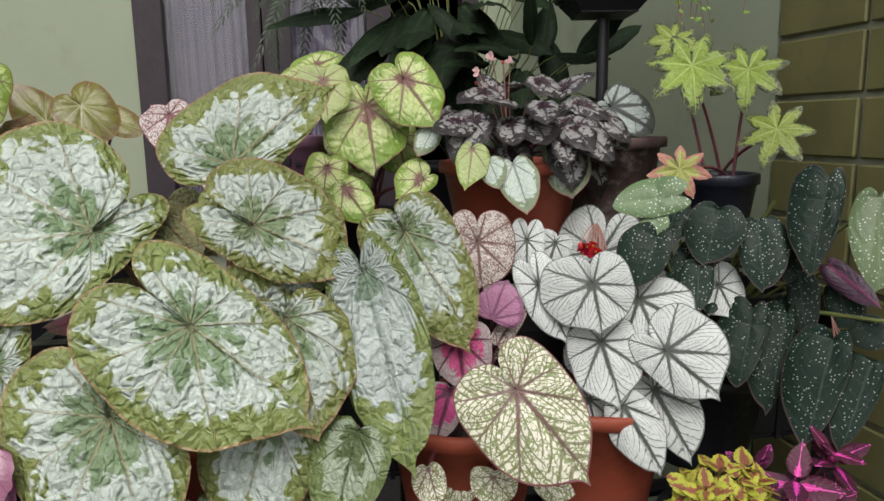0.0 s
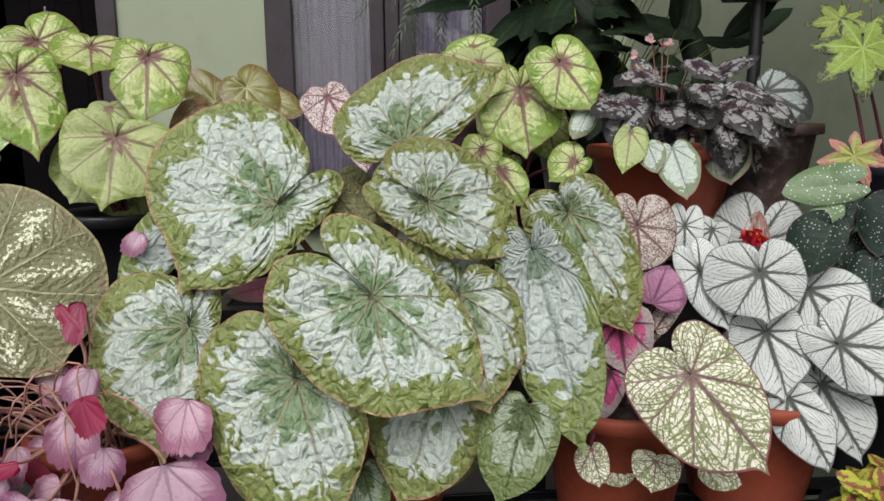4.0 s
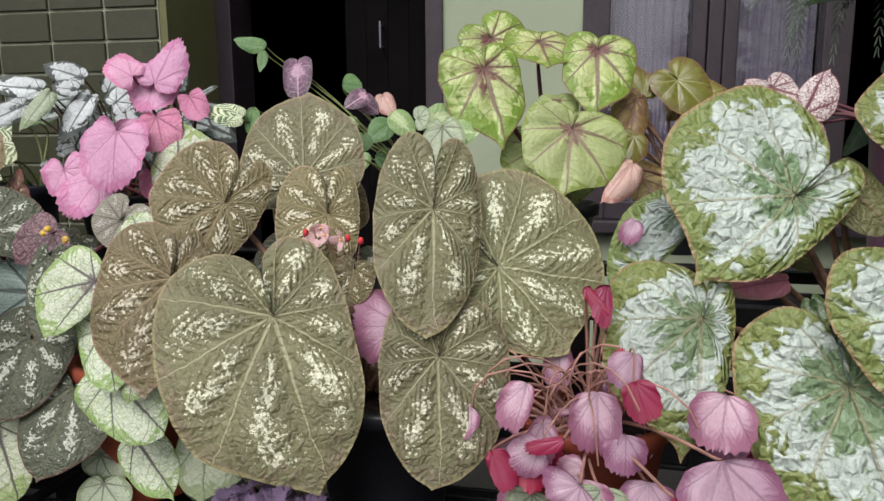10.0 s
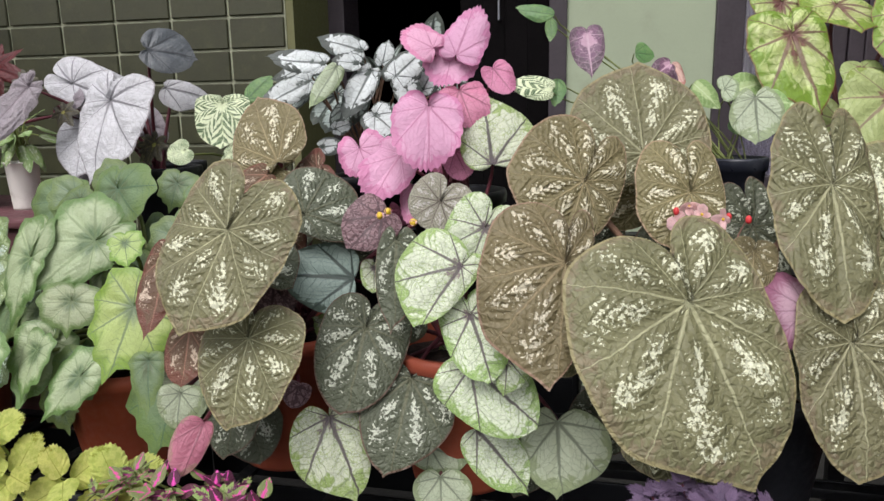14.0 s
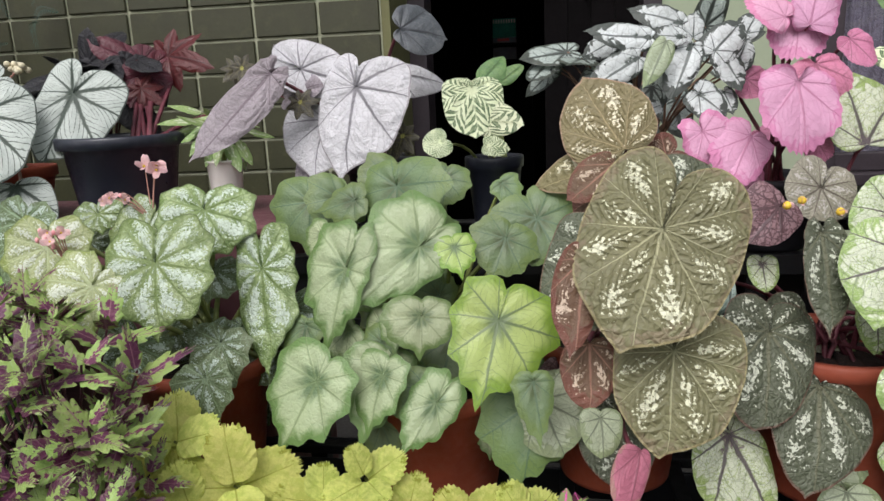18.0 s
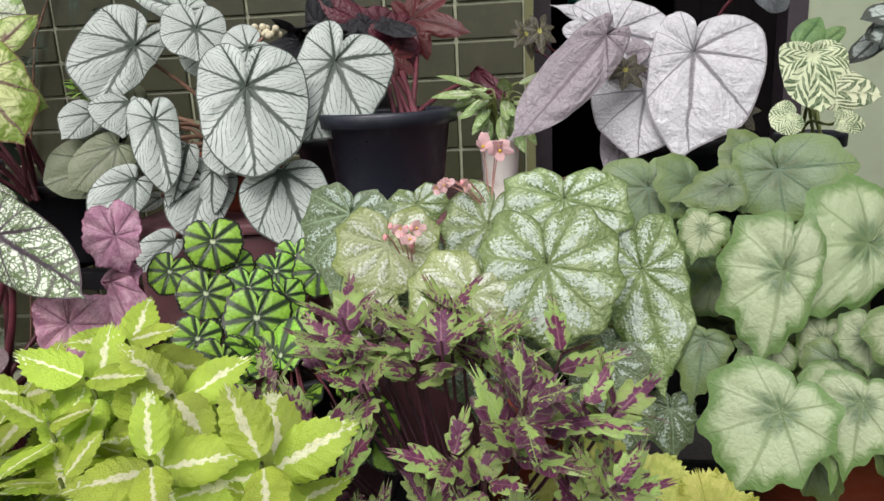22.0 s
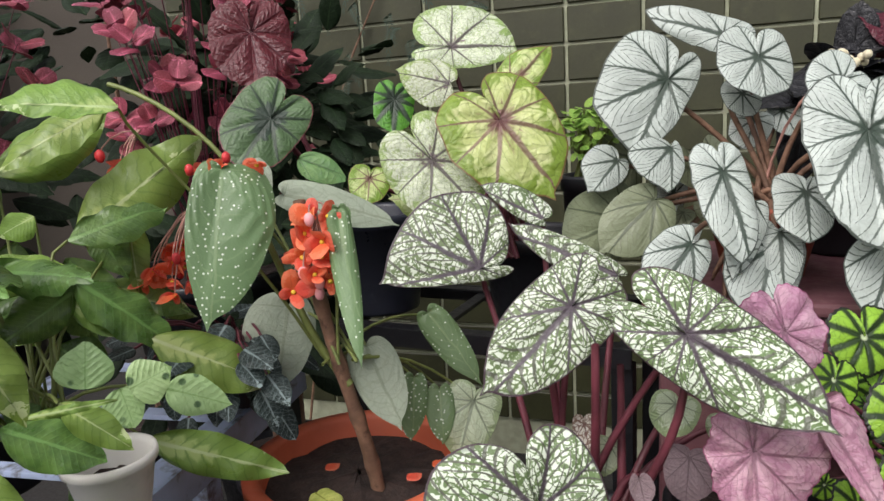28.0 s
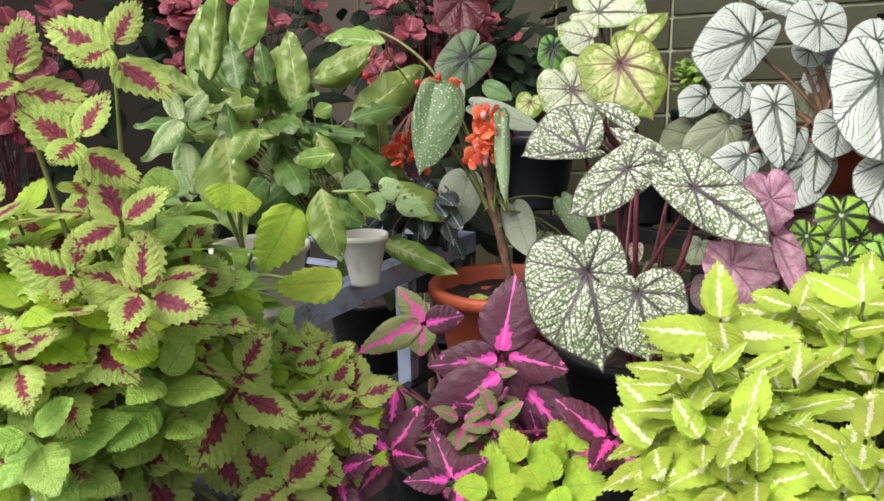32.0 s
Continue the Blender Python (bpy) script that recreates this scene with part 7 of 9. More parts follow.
leaf(An_, "angelgreen", (-3.052, 0.289, 1.025), (-3.038, 0.267, 0.967), (0.51, -0.76, 0.41), 0.019, 0.018, 0.008)
leaf(An_, "angelgreen", (-3.113, 0.363, 1.095), (-3.041, 0.366, 1.009), (0.52, -0.75, 0.41), 0.023, 0.023, 0.009)
leaf(An_, "greygreen", (-3.016, 0.308, 1.009), (-3.023, 0.273, 0.949), (0.47, -0.78, 0.41), 0.035, 0.035, 0.021)
leaf(An_, "calathea", (-3.162, -0.013, 1.382), (-3.218, -0.090, 1.392), (0.76, -0.50, 0.41), 0.029, 0.014, 0.010)
leaf(An_, "plaingreen", (-3.089, 0.166, 1.264), (-3.073, 0.172, 1.249), (0.61, -0.68, 0.41), 0.015, 0.015, 0.006)
leaf(An_, "greyback", (-3.181, 0.140, 1.306), (-3.160, 0.150, 1.287), (0.68, -0.61, 0.41), 0.024, 0.024, 0.009)
U_ = plant("potted_begonia", "dark red and deep green begonia in a black bag pot", "begonia", (-3.34, 0.46, 1.18), M_STEM_RED, 0.004)
pot(U_, -3.34, 0.55, 1.2, 0.09, 0.17, M_BLUEBLACK)
leaf(U_, "darkred", (-3.367, 0.341, 1.485), (-3.343, 0.318, 1.409), (0.67, -0.63, 0.41), 0.057, 0.052, 0.049)
leaf(U_, "darkmaple", (-3.258, 0.256, 1.364), (-3.274, 0.205, 1.311), (0.66, -0.63, 0.41), 0.051, 0.044, 0.051)
leaf(U_, "plaingreen", (-3.190, 0.228, 1.316), (-3.143, 0.256, 1.288), (0.64, -0.66, 0.41), 0.020, 0.017, 0.009)
H_ = plant("potted_begonia", "mauve metallic fan leaved begonia on pink stalks in a clay pot", "begonia", (-0.68, 0.80, 0.90), M_STEM_PINK, 0.0025)
pot(H_, -0.68, 0.83, 0.925, 0.10, 0.185, M_TERRACOTTA)
leaf(H_, "mauvemetal", (-0.619, 0.723, 0.942), (-0.618, 0.703, 0.899), (0.37, -0.83, 0.41), 0.025, 0.028, 0.004)
leaf(H_, "mauvemetal", (-0.508, 0.663, 0.957), (-0.484, 0.636, 0.881), (0.29, -0.87, 0.41), 0.055, 0.057, 0.007)
leaf(H_, "mauvemetal", (-0.609, 0.699, 1.053), (-0.611, 0.679, 1.013), (0.37, -0.83, 0.41), 0.028, 0.013, 0.003)
leaf(H_, "crimsonback", (-0.653, 0.757, 1.116), (-0.650, 0.735, 1.068), (0.39, -0.83, 0.41), 0.018, 0.008, 0.003)
leaf(H_, "mauvemetal", (-0.892, 0.667, 1.063), (-0.940, 0.630, 1.070), (0.59, -0.70, 0.41), 0.046, 0.046, 0.006)
leaf(H_, "greygreen", (-0.636, 0.677, 0.890), (-0.636, 0.654, 0.843), (0.41, -0.82, 0.41), 0.035, 0.035, 0.004)
leaf(H_, "greygreen", (-0.720, 0.679, 0.866), (-0.726, 0.655, 0.828), (0.47, -0.78, 0.41), 0.030, 0.027, 0.004)
leaf(H_, "mauvemetal", (-0.658, 0.673, 0.900), (-0.657, 0.654, 0.862), (0.43, -0.81, 0.41), 0.041, 0.036, 0.004)
leaf(H_, "crimsonback", (-0.721, 0.657, 0.921), (-0.709, 0.647, 0.886), (0.48, -0.78, 0.41), 0.018, 0.018, 0.003)
leaf(H_, "mauvemetal", (-0.640, 0.881, 1.183), (-0.655, 0.862, 1.156), (0.34, -0.85, 0.41), 0.013, 0.018, 0.003)
leaf(H_, "mauvemetal", (-0.501, 0.732, 0.972), (-0.503, 0.713, 0.932), (0.26, -0.88, 0.41), 0.029, 0.022, 0.003)
leaf(H_, "crimsonback", (-0.552, 0.641, 0.916), (-0.528, 0.632, 0.876), (0.34, -0.85, 0.41), 0.012, 0.011, 0.003)
leaf(H_, "crimsonback", (-0.704, 0.724, 0.915), (-0.718, 0.708, 0.899), (0.44, -0.80, 0.41), 0.023, 0.023, 0.003)
leaf(H_, "crimsonback", (-1.151, 0.681, 1.004), (-1.145, 0.659, 0.961), (0.69, -0.59, 0.41), 0.021, 0.021, 0.003)
leaf(H_, "mauvemetal", (-0.892, 0.803, 1.104), (-0.870, 0.813, 1.095), (0.53, -0.74, 0.41), 0.013, 0.013, 0.003)
leaf(H_, "mauvemetal", (-0.657, 0.733, 0.987), (-0.652, 0.704, 0.921), (0.17, -0.90, 0.41), 0.033, 0.032, 0.006)
leaf(H_, "mauvemetal", (-0.720, 0.787, 1.025), (-0.713, 0.764, 0.972), (0.22, -0.89, 0.41), 0.020, 0.020, 0.004)
leaf(H_, "mauvemetal", (-0.723, 0.656, 1.015), (-0.734, 0.630, 0.964), (0.26, -0.88, 0.41), 0.026, 0.014, 0.004)
leaf(H_, "mauvemetal", (-0.706, 0.661, 0.939), (-0.738, 0.642, 0.917), (0.24, -0.88, 0.41), 0.023, 0.027, 0.004)
leaf(H_, "crimsonback", (-0.678, 0.654, 0.954), (-0.720, 0.640, 0.945), (0.21, -0.89, 0.41), 0.005, 0.014, 0.003)
leaf(H_, "crimsonback", (-0.760, 0.636, 0.933), (-0.736, 0.625, 0.892), (0.31, -0.86, 0.41), 0.011, 0.020, 0.003)
leaf(H_, "mauvemetal", (-0.656, 0.650, 0.905), (-0.678, 0.634, 0.880), (0.19, -0.89, 0.41), 0.039, 0.039, 0.004)
leaf(H_, "mauvemetal", (-0.509, 0.729, 1.007), (-0.516, 0.703, 0.949), (0.01, -0.91, 0.41), 0.038, 0.038, 0.005)
leaf(H_, "crimsonback", (-0.678, 0.748, 1.114), (-0.648, 0.740, 1.083), (0.19, -0.89, 0.41), 0.010, 0.007, 0.003)
leaf(H_, "crimsonback", (-0.629, 0.686, 1.032), (-0.618, 0.698, 1.055), (0.15, -0.90, 0.41), 0.008, 0.012, 0.003)
Cl_ = plant("potted_caladium", "purple and green caladium in a black bag pot", "foliage plant", (-0.99, 0.98, 1.19), M_STEM_GREEN, 0.0013)
pot(Cl_, -0.99, 0.98, 1.22, 0.045, 0.16, M_BLUEBLACK)
leaf(Cl_, "caladium", (-1.222, 0.936, 1.416), (-1.209, 0.914, 1.352), (0.16, -0.90, 0.41), 0.028, 0.026, 0.018)
leaf(Cl_, "plaingreen", (-1.272, 0.918, 1.449), (-1.334, 0.910, 1.463), (0.20, -0.89, 0.41), 0.014, 0.016, 0.004)
leaf(Cl_, "plaingreen", (-1.277, 0.914, 1.443), (-1.272, 0.898, 1.406), (0.21, -0.89, 0.41), 0.009, 0.011, 0.003)
leaf(Cl_, "striped", (-1.246, 0.813, 1.328), (-1.309, 0.803, 1.338), (0.20, -0.89, 0.41), 0.021, 0.018, 0.005)
leaf(Cl_, "plaingreen", (-1.244, 0.840, 1.345), (-1.243, 0.822, 1.304), (0.19, -0.89, 0.41), 0.012, 0.015, 0.002)
leaf(Cl_, "caladium", (-1.113, 0.952, 1.361), (-1.080, 0.962, 1.336), (0.52, -0.75, 0.41), 0.018, 0.018, 0.008)
leaf(Cl_, "syngonium", (-1.059, 0.966, 1.336), (-1.017, 0.972, 1.297), (0.49, -0.77, 0.41), 0.022, 0.022, 0.006)
leaf(Cl_, "plaingreen", (-1.150, 0.962, 1.386), (-1.121, 0.981, 1.382), (0.54, -0.74, 0.41), 0.016, 0.022, 0.004)
leaf(Cl_, "syngonium", (-1.003, 0.988, 1.322), (-0.955, 1.024, 1.337), (0.46, -0.79, 0.41), 0.020, 0.026, 0.006)
leaf(Cl_, "plaingreen", (-1.058, 0.964, 1.322), (-1.083, 0.930, 1.288), (0.49, -0.77, 0.41), 0.024, 0.020, 0.005)
leaf(Cl_, "deadpink", (-1.098, 1.010, 1.368), (-1.077, 1.005, 1.332), (0.50, -0.77, 0.41), 0.019, 0.017, 0.004)
leaf(Cl_, "syngonium", (-0.951, 0.975, 1.303), (-0.913, 0.995, 1.303), (0.43, -0.81, 0.41), 0.023, 0.025, 0.008)
leaf(Cl_, "caladium", (-1.093, 0.940, 1.365), (-1.116, 0.913, 1.345), (0.52, -0.75, 0.41), 0.018, 0.016, 0.006)
leaf(Cl_, "plaingreen", (-1.061, 0.875, 1.303), (-1.062, 0.858, 1.271), (0.52, -0.75, 0.41), 0.019, 0.019, 0.004)
leaf(Cl_, "greygreen", (-0.968, 0.973, 1.312), (-0.963, 0.943, 1.244), (-0.03, -0.91, 0.41), 0.037, 0.041, 0.017)
leaf(Cl_, "greygreen", (-1.013, 0.976, 1.326), (-0.992, 0.980, 1.333), (0.00, -0.91, 0.41), 0.022, 0.022, 0.008)
Rd_ = plant("potted_begonia", "dark red frilled begonia in a blue black pot on the ledge", "begonia", (-2.45, 0.66, 1.23), M_STEM_RED, 0.004)
pot(Rd_, -2.482, 0.645, 1.268, 0.097, 0.150, M_BLUEBLACK, taper=0.8, lip=1.1)
leaf(Rd_, "redstar", (-2.500, 0.810, 1.410), (-2.399, 0.803, 1.387), (0.03, -0.91, 0.41), 0.057, 0.061, 0.049)
leaf(Rd_, "redstar", (-2.575, 0.794, 1.404), (-2.665, 0.792, 1.418), (0.09, -0.91, 0.41), 0.018, 0.020, 0.008)
leaf(Rd_, "darkred", (-2.514, 0.764, 1.376), (-2.526, 0.722, 1.319), (0.57, -0.72, 0.41), 0.043, 0.048, 0.022)
leaf(Rd_, "darkred", (-2.573, 0.790, 1.406), (-2.643, 0.758, 1.450), (0.58, -0.70, 0.41), 0.027, 0.029, 0.011)
leaf(Rd_, "darkred", (-2.518, 0.788, 1.393), (-2.478, 0.801, 1.360), (0.56, -0.72, 0.41), 0.039, 0.039, 0.017)
leaf(Rd_, "darkred", (-2.552, 0.799, 1.405), (-2.540, 0.821, 1.427), (0.57, -0.71, 0.41), 0.040, 0.033, 0.011)
leaf(Rd_, "redstar", (-2.508, 0.737, 1.349), (-2.470, 0.750, 1.317), (0.57, -0.71, 0.41), 0.032, 0.036, 0.021)
leaf(Rd_, "darkred", (-2.414, 0.888, 1.320), (-2.348, 0.863, 1.268), (-0.03, -0.91, 0.41), 0.017, 0.015, 0.003)
Ds_ = plant("potted_begonia", "small dark star leaved begonia in a black pot", "begonia", (-2.1, 0.92, 1.19), M_STEM_RED, 0.0018)
pot(Ds_, -2.13, 0.96, 1.2, 0.05, 0.14, M_BLACK)
leaf(Ds_, "darkstar", (-2.257, 0.707, 1.372), (-2.250, 0.693, 1.337), (0.35, -0.84, 0.41), 0.023, 0.023, 0.030)
leaf(Ds_, "darkstar", (-2.132, 0.681, 1.311), (-2.107, 0.677, 1.286), (0.27, -0.87, 0.41), 0.028, 0.030, 0.020)
leaf(Ds_, "darkstar", (-1.980, 0.744, 1.249), (-1.993, 0.724, 1.207), (0.13, -0.90, 0.41), 0.034, 0.029, 0.025)
leaf(Ds_, "darkstar", (-1.988, 0.751, 1.252), (-2.003, 0.726, 1.217), (0.43, -0.81, 0.41), 0.028, 0.036, 0.022)
leaf(Ds_, "darkstar", (-2.280, 0.721, 1.370), (-2.268, 0.709, 1.332), (0.58, -0.70, 0.41), 0.026, 0.024, 0.029)
T_ = plant("prayer_plant", "large green calathea and prayer plant leaves in a white pot", "foliage plant", (-3.22, -0.09, 1.10), M_STEM_GREEN, 0.0017, share=3)
pot(T_, -3.165, -0.07, 1.084, 0.038, 0.084, M_WHITE_POT, rim=0.010, taper=0.62)
leaf(T_, "calathea", (-3.217, -0.265, 1.252), (-3.155, -0.283, 1.106), (0.89, -0.22, 0.41), 0.045, 0.029, 0.003)
leaf(T_, "calathea", (-3.477, -0.175, 1.303), (-3.546, -0.140, 1.471), (0.88, -0.24, 0.41), 0.032, 0.032, 0.003)
leaf(T_, "calathea", (-3.493, -0.104, 1.376), (-3.535, -0.020, 1.526), (0.86, -0.30, 0.41), 0.035, 0.032, 0.003)
leaf(T_, "calathea", (-3.347, -0.246, 1.306), (-3.397, -0.330, 1.373), (0.89, -0.21, 0.41), 0.022, 0.022, 0.002)
leaf(T_, "calathea", (-3.341, -0.070, 1.278), (-3.401, -0.049, 1.419), (0.83, -0.38, 0.41), 0.028, 0.028, 0.003)
leaf(T_, "calathea", (-3.379, -0.021, 1.323), (-3.352, 0.100, 1.387), (0.82, -0.40, 0.41), 0.032, 0.029, 0.003)
leaf(T_, "calathea", (-3.299, 0.009, 1.255), (-3.264, 0.157, 1.354), (0.79, -0.46, 0.41), 0.035, 0.037, 0.004)
leaf(T_, "calathea", (-3.229, 0.028, 1.151), (-3.140, 0.109, 1.085), (0.76, -0.50, 0.41), 0.030, 0.029, 0.003)
leaf(T_, "calathea", (-3.214, -0.004, 1.056), (-3.118, 0.096, 0.993), (0.77, -0.49, 0.41), 0.022, 0.023, 0.003)
leaf(T_, "calathea", (-3.017, -0.232, 1.190), (-2.975, -0.235, 1.101), (0.84, -0.35, 0.41), 0.029, 0.020, 0.002)
leaf(T_, "calatheadark", (-3.252, -0.057, 1.041), (-3.210, -0.063, 0.952), (0.81, -0.43, 0.41), 0.016, 0.016, 0.003)
leaf(T_, "calathea", (-3.291, -0.083, 1.112), (-3.231, -0.009, 1.058), (0.83, -0.38, 0.41), 0.019, 0.018, 0.003)
leaf(T_, "calathea", (-3.216, -0.183, 1.245), (-3.270, -0.314, 1.257), (0.86, -0.32, 0.41), 0.017, 0.017, 0.002)
leaf(T_, "calathea", (-3.065, -0.206, 1.257), (-3.028, -0.192, 1.192), (0.84, -0.36, 0.41), 0.012, 0.018, 0.002)
leaf(T_, "calatheadark", (-3.196, -0.162, 1.182), (-3.207, -0.260, 1.121), (0.84, -0.35, 0.41), 0.023, 0.023, 0.002)
leaf(T_, "calathea", (-3.312, -0.098, 1.237), (-3.268, -0.010, 1.224), (0.84, -0.36, 0.41), 0.020, 0.027, 0.003)
leaf(T_, "calatheadark", (-3.283, -0.017, 1.223), (-3.290, -0.079, 1.169), (0.80, -0.44, 0.41), 0.028, 0.028, 0.003)
leaf(T_, "calathea", (-3.280, -0.021, 1.196), (-3.228, 0.032, 1.152), (0.80, -0.44, 0.41), 0.018, 0.022, 0.003)
leaf(T_, "calathea", (-3.265, -0.146, 1.297), (-3.302, -0.257, 1.282), (0.85, -0.34, 0.41), 0.021, 0.022, 0.002)
leaf(T_, "calathea", (-3.297, -0.119, 1.299), (-3.343, -0.214, 1.314), (0.84, -0.35, 0.41), 0.015, 0.017, 0.003)
leaf(T_, "calatheadark", (-3.330, -0.074, 1.088), (-3.276, -0.020, 1.028), (0.83, -0.38, 0.41), 0.026, 0.029, 0.003)
leaf(T_, "calathea", (-3.029, -0.202, 1.230), (-3.050, -0.251, 1.227), (0.83, -0.39, 0.41), 0.013, 0.015, 0.002)
leaf(T_, "calathea", (-3.465, -0.085, 1.326), (-3.473, -0.024, 1.392), (0.86, -0.32, 0.41), 0.020, 0.020, 0.003)
leaf(T_, "prayer", (-3.190, -0.335, 1.182), (-3.205, -0.377, 1.202), (0.90, -0.14, 0.41), 0.022, 0.017, 0.003)
leaf(T_, "prayer", (-3.164, -0.364, 1.146), (-3.178, -0.365, 1.177), (0.91, -0.10, 0.41), 0.017, 0.018, 0.003)
leaf(T_, "syngonium", (-3.240, -0.319, 1.275), (-3.264, -0.323, 1.327), (0.90, -0.15, 0.41), 0.014, 0.015, 0.003)
leaf(T_, "syngonium", (-3.254, -0.304, 1.272), (-3.263, -0.265, 1.309), (0.90, -0.16, 0.41), 0.014, 0.017, 0.003)
leaf(T_, "syngonium", (-3.229, -0.322, 1.273), (-3.220, -0.370, 1.234), (0.90, -0.15, 0.41), 0.015, 0.018, 0.003)
leaf(T_, "syngonium", (-3.280, -0.299, 1.238), (-3.246, -0.311, 1.158), (0.90, -0.16, 0.41), 0.022, 0.022, 0.003)
leaf(T_, "calatheadark", (-3.126, -0.252, 1.152), (-3.098, -0.233, 1.103), (0.87, -0.27, 0.41), 0.018, 0.018, 0.002)
leaf(T_, "calatheadark", (-3.309, -0.024, 1.148), (-3.274, 0.001, 1.106), (0.81, -0.43, 0.41), 0.026, 0.029, 0.003)
leaf(T_, "calathea", (-3.290, 0.055, 1.386), (-3.325, -0.046, 1.333), (0.77, -0.49, 0.41), 0.023, 0.023, 0.002)
leaf(T_, "calathea", (-3.307, -0.026, 1.284), (-3.316, -0.057, 1.270), (0.81, -0.43, 0.41), 0.014, 0.017, 0.003)
leaf(T_, "calathea", (-3.441, -0.135, 1.305), (-3.517, -0.143, 1.462), (0.87, -0.28, 0.41), 0.026, 0.026, 0.003)
leaf(T_, "calathea", (-3.418, -0.184, 1.255), (-3.481, -0.186, 1.391), (0.88, -0.24, 0.41), 0.027, 0.027, 0.002)
leaf(T_, "calatheadark", (-3.214, -0.249, 1.217), (-3.250, -0.243, 1.300), (0.89, -0.23, 0.41), 0.021, 0.021, 0.002)
leaf(T_, "calathea", (-3.164, -0.245, 1.261), (-3.155, -0.284, 1.218), (0.88, -0.25, 0.41), 0.019, 0.019, 0.002)
leaf(T_, "calatheadark", (-3.180, -0.224, 1.187), (-3.178, -0.268, 1.153), (0.87, -0.27, 0.41), 0.021, 0.021, 0.002)
leaf(T_, "calathea", (-3.421, -0.194, 1.330), (-3.488, -0.125, 1.516), (0.88, -0.23, 0.41), 0.024, 0.024, 0.002)
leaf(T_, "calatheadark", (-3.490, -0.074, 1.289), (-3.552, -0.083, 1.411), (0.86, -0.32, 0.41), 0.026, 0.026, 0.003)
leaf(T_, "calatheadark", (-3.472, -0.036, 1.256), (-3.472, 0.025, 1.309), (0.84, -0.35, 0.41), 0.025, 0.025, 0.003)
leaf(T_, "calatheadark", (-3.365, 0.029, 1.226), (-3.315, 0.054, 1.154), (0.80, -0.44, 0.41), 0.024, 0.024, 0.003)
leaf(T_, "calathea", (-3.474, -0.075, 1.261), (-3.431, -0.060, 1.183), (0.85, -0.34, 0.41), 0.021, 0.021, 0.003)
leaf(T_, "calathea", (-3.444, -0.085, 1.203), (-3.391, -0.026, 1.142), (0.85, -0.34, 0.41), 0.023, 0.020, 0.003)
leaf(T_, "calatheadark", (-3.398, -0.040, 1.250), (-3.354, -0.032, 1.169), (0.83, -0.39, 0.41), 0.024, 0.017, 0.003)
leaf(T_, "calathea", (-3.435, -0.051, 1.201), (-3.382, -0.008, 1.133), (0.84, -0.37, 0.41), 0.024, 0.020, 0.003)
leaf(T_, "calatheadark", (-3.386, -0.010, 1.251), (-3.369, -0.042, 1.185), (0.81, -0.42, 0.41), 0.020, 0.021, 0.003)
leaf(T_, "calatheadark", (-3.351, -0.026, 1.220), (-3.373, -0.091, 1.196), (0.81, -0.42, 0.41), 0.022, 0.022, 0.003)
leaf(T_, "calatheadark", (-3.338, 0.048, 1.264), (-3.300, 0.059, 1.204), (0.78, -0.48, 0.41), 0.019, 0.023, 0.003)
leaf(T_, "calathea", (-3.351, 0.047, 1.192), (-3.279, 0.125, 1.144), (0.78, -0.47, 0.41), 0.019, 0.021, 0.003)
leaf(T_, "calathea", (-3.330, 0.088, 1.263), (-3.300, 0.069, 1.184), (0.76, -0.50, 0.41), 0.016, 0.019, 0.003)
leaf(T_, "calatheadark", (-3.336, 0.075, 1.192), (-3.284, 0.120, 1.147), (0.77, -0.49, 0.41), 0.023, 0.019, 0.003)
leaf(T_, "prayer", (-3.096, -0.083, 1.161), (-3.081, -0.054, 1.172), (0.78, -0.47, 0.41), 0.020, 0.018, 0.001)
leaf(T_, "prayer", (-3.119, -0.035, 1.139), (-3.082, 0.001, 1.117), (0.76, -0.51, 0.41), 0.018, 0.018, 0.002)
leaf(T_, "prayer", (-3.116, -0.079, 1.157), (-3.102, -0.080, 1.125), (0.79, -0.46, 0.41), 0.018, 0.015, 0.002)
leaf(T_, "prayer", (-3.163, -0.082, 1.149), (-3.171, -0.071, 1.187), (0.81, -0.43, 0.41), 0.023, 0.024, 0.002)
leaf(T_, "calathea", (-3.103, -0.135, 1.169), (-3.067, -0.104, 1.126), (0.82, -0.40, 0.41), 0.013, 0.013, 0.001)
leaf(T_, "calatheadark", (-3.134, -0.164, 1.155), (-3.091, -0.112, 1.114), (0.84, -0.35, 0.41), 0.021, 0.019, 0.001)
leaf(T_, "calatheadark", (-3.215, -0.051, 1.221), (-3.235, -0.109, 1.188), (0.80, -0.43, 0.41), 0.026, 0.020, 0.002)
leaf(T_, "calathea", (-3.282, -0.016, 1.191), (-3.235, 0.042, 1.147), (0.80, -0.43, 0.41), 0.013, 0.015, 0.002)
leaf(T_, "calathea", (-3.096, -0.168, 1.171), (-3.066, -0.110, 1.169), (0.84, -0.36, 0.41), 0.004, 0.004, 0.001)
leaf(T_, "prayer", (-3.248, -0.389, 1.184), (-3.235, -0.332, 1.164), (0.91, -0.09, 0.41), 0.025, 0.024, 0.002)
leaf(T_, "prayer", (-3.172, -0.356, 1.148), (-3.159, -0.303, 1.144), (0.90, -0.15, 0.41), 0.022, 0.018, 0.002)
leaf(T_, "prayer", (-3.216, -0.416, 1.168), (-3.207, -0.381, 1.151), (0.91, -0.06, 0.41), 0.018, 0.018, 0.002)
leaf(T_, "green", (-3.126, -0.335, 1.150), (-3.136, -0.404, 1.150), (0.89, -0.19, 0.41), 0.027, 0.022, 0.002)
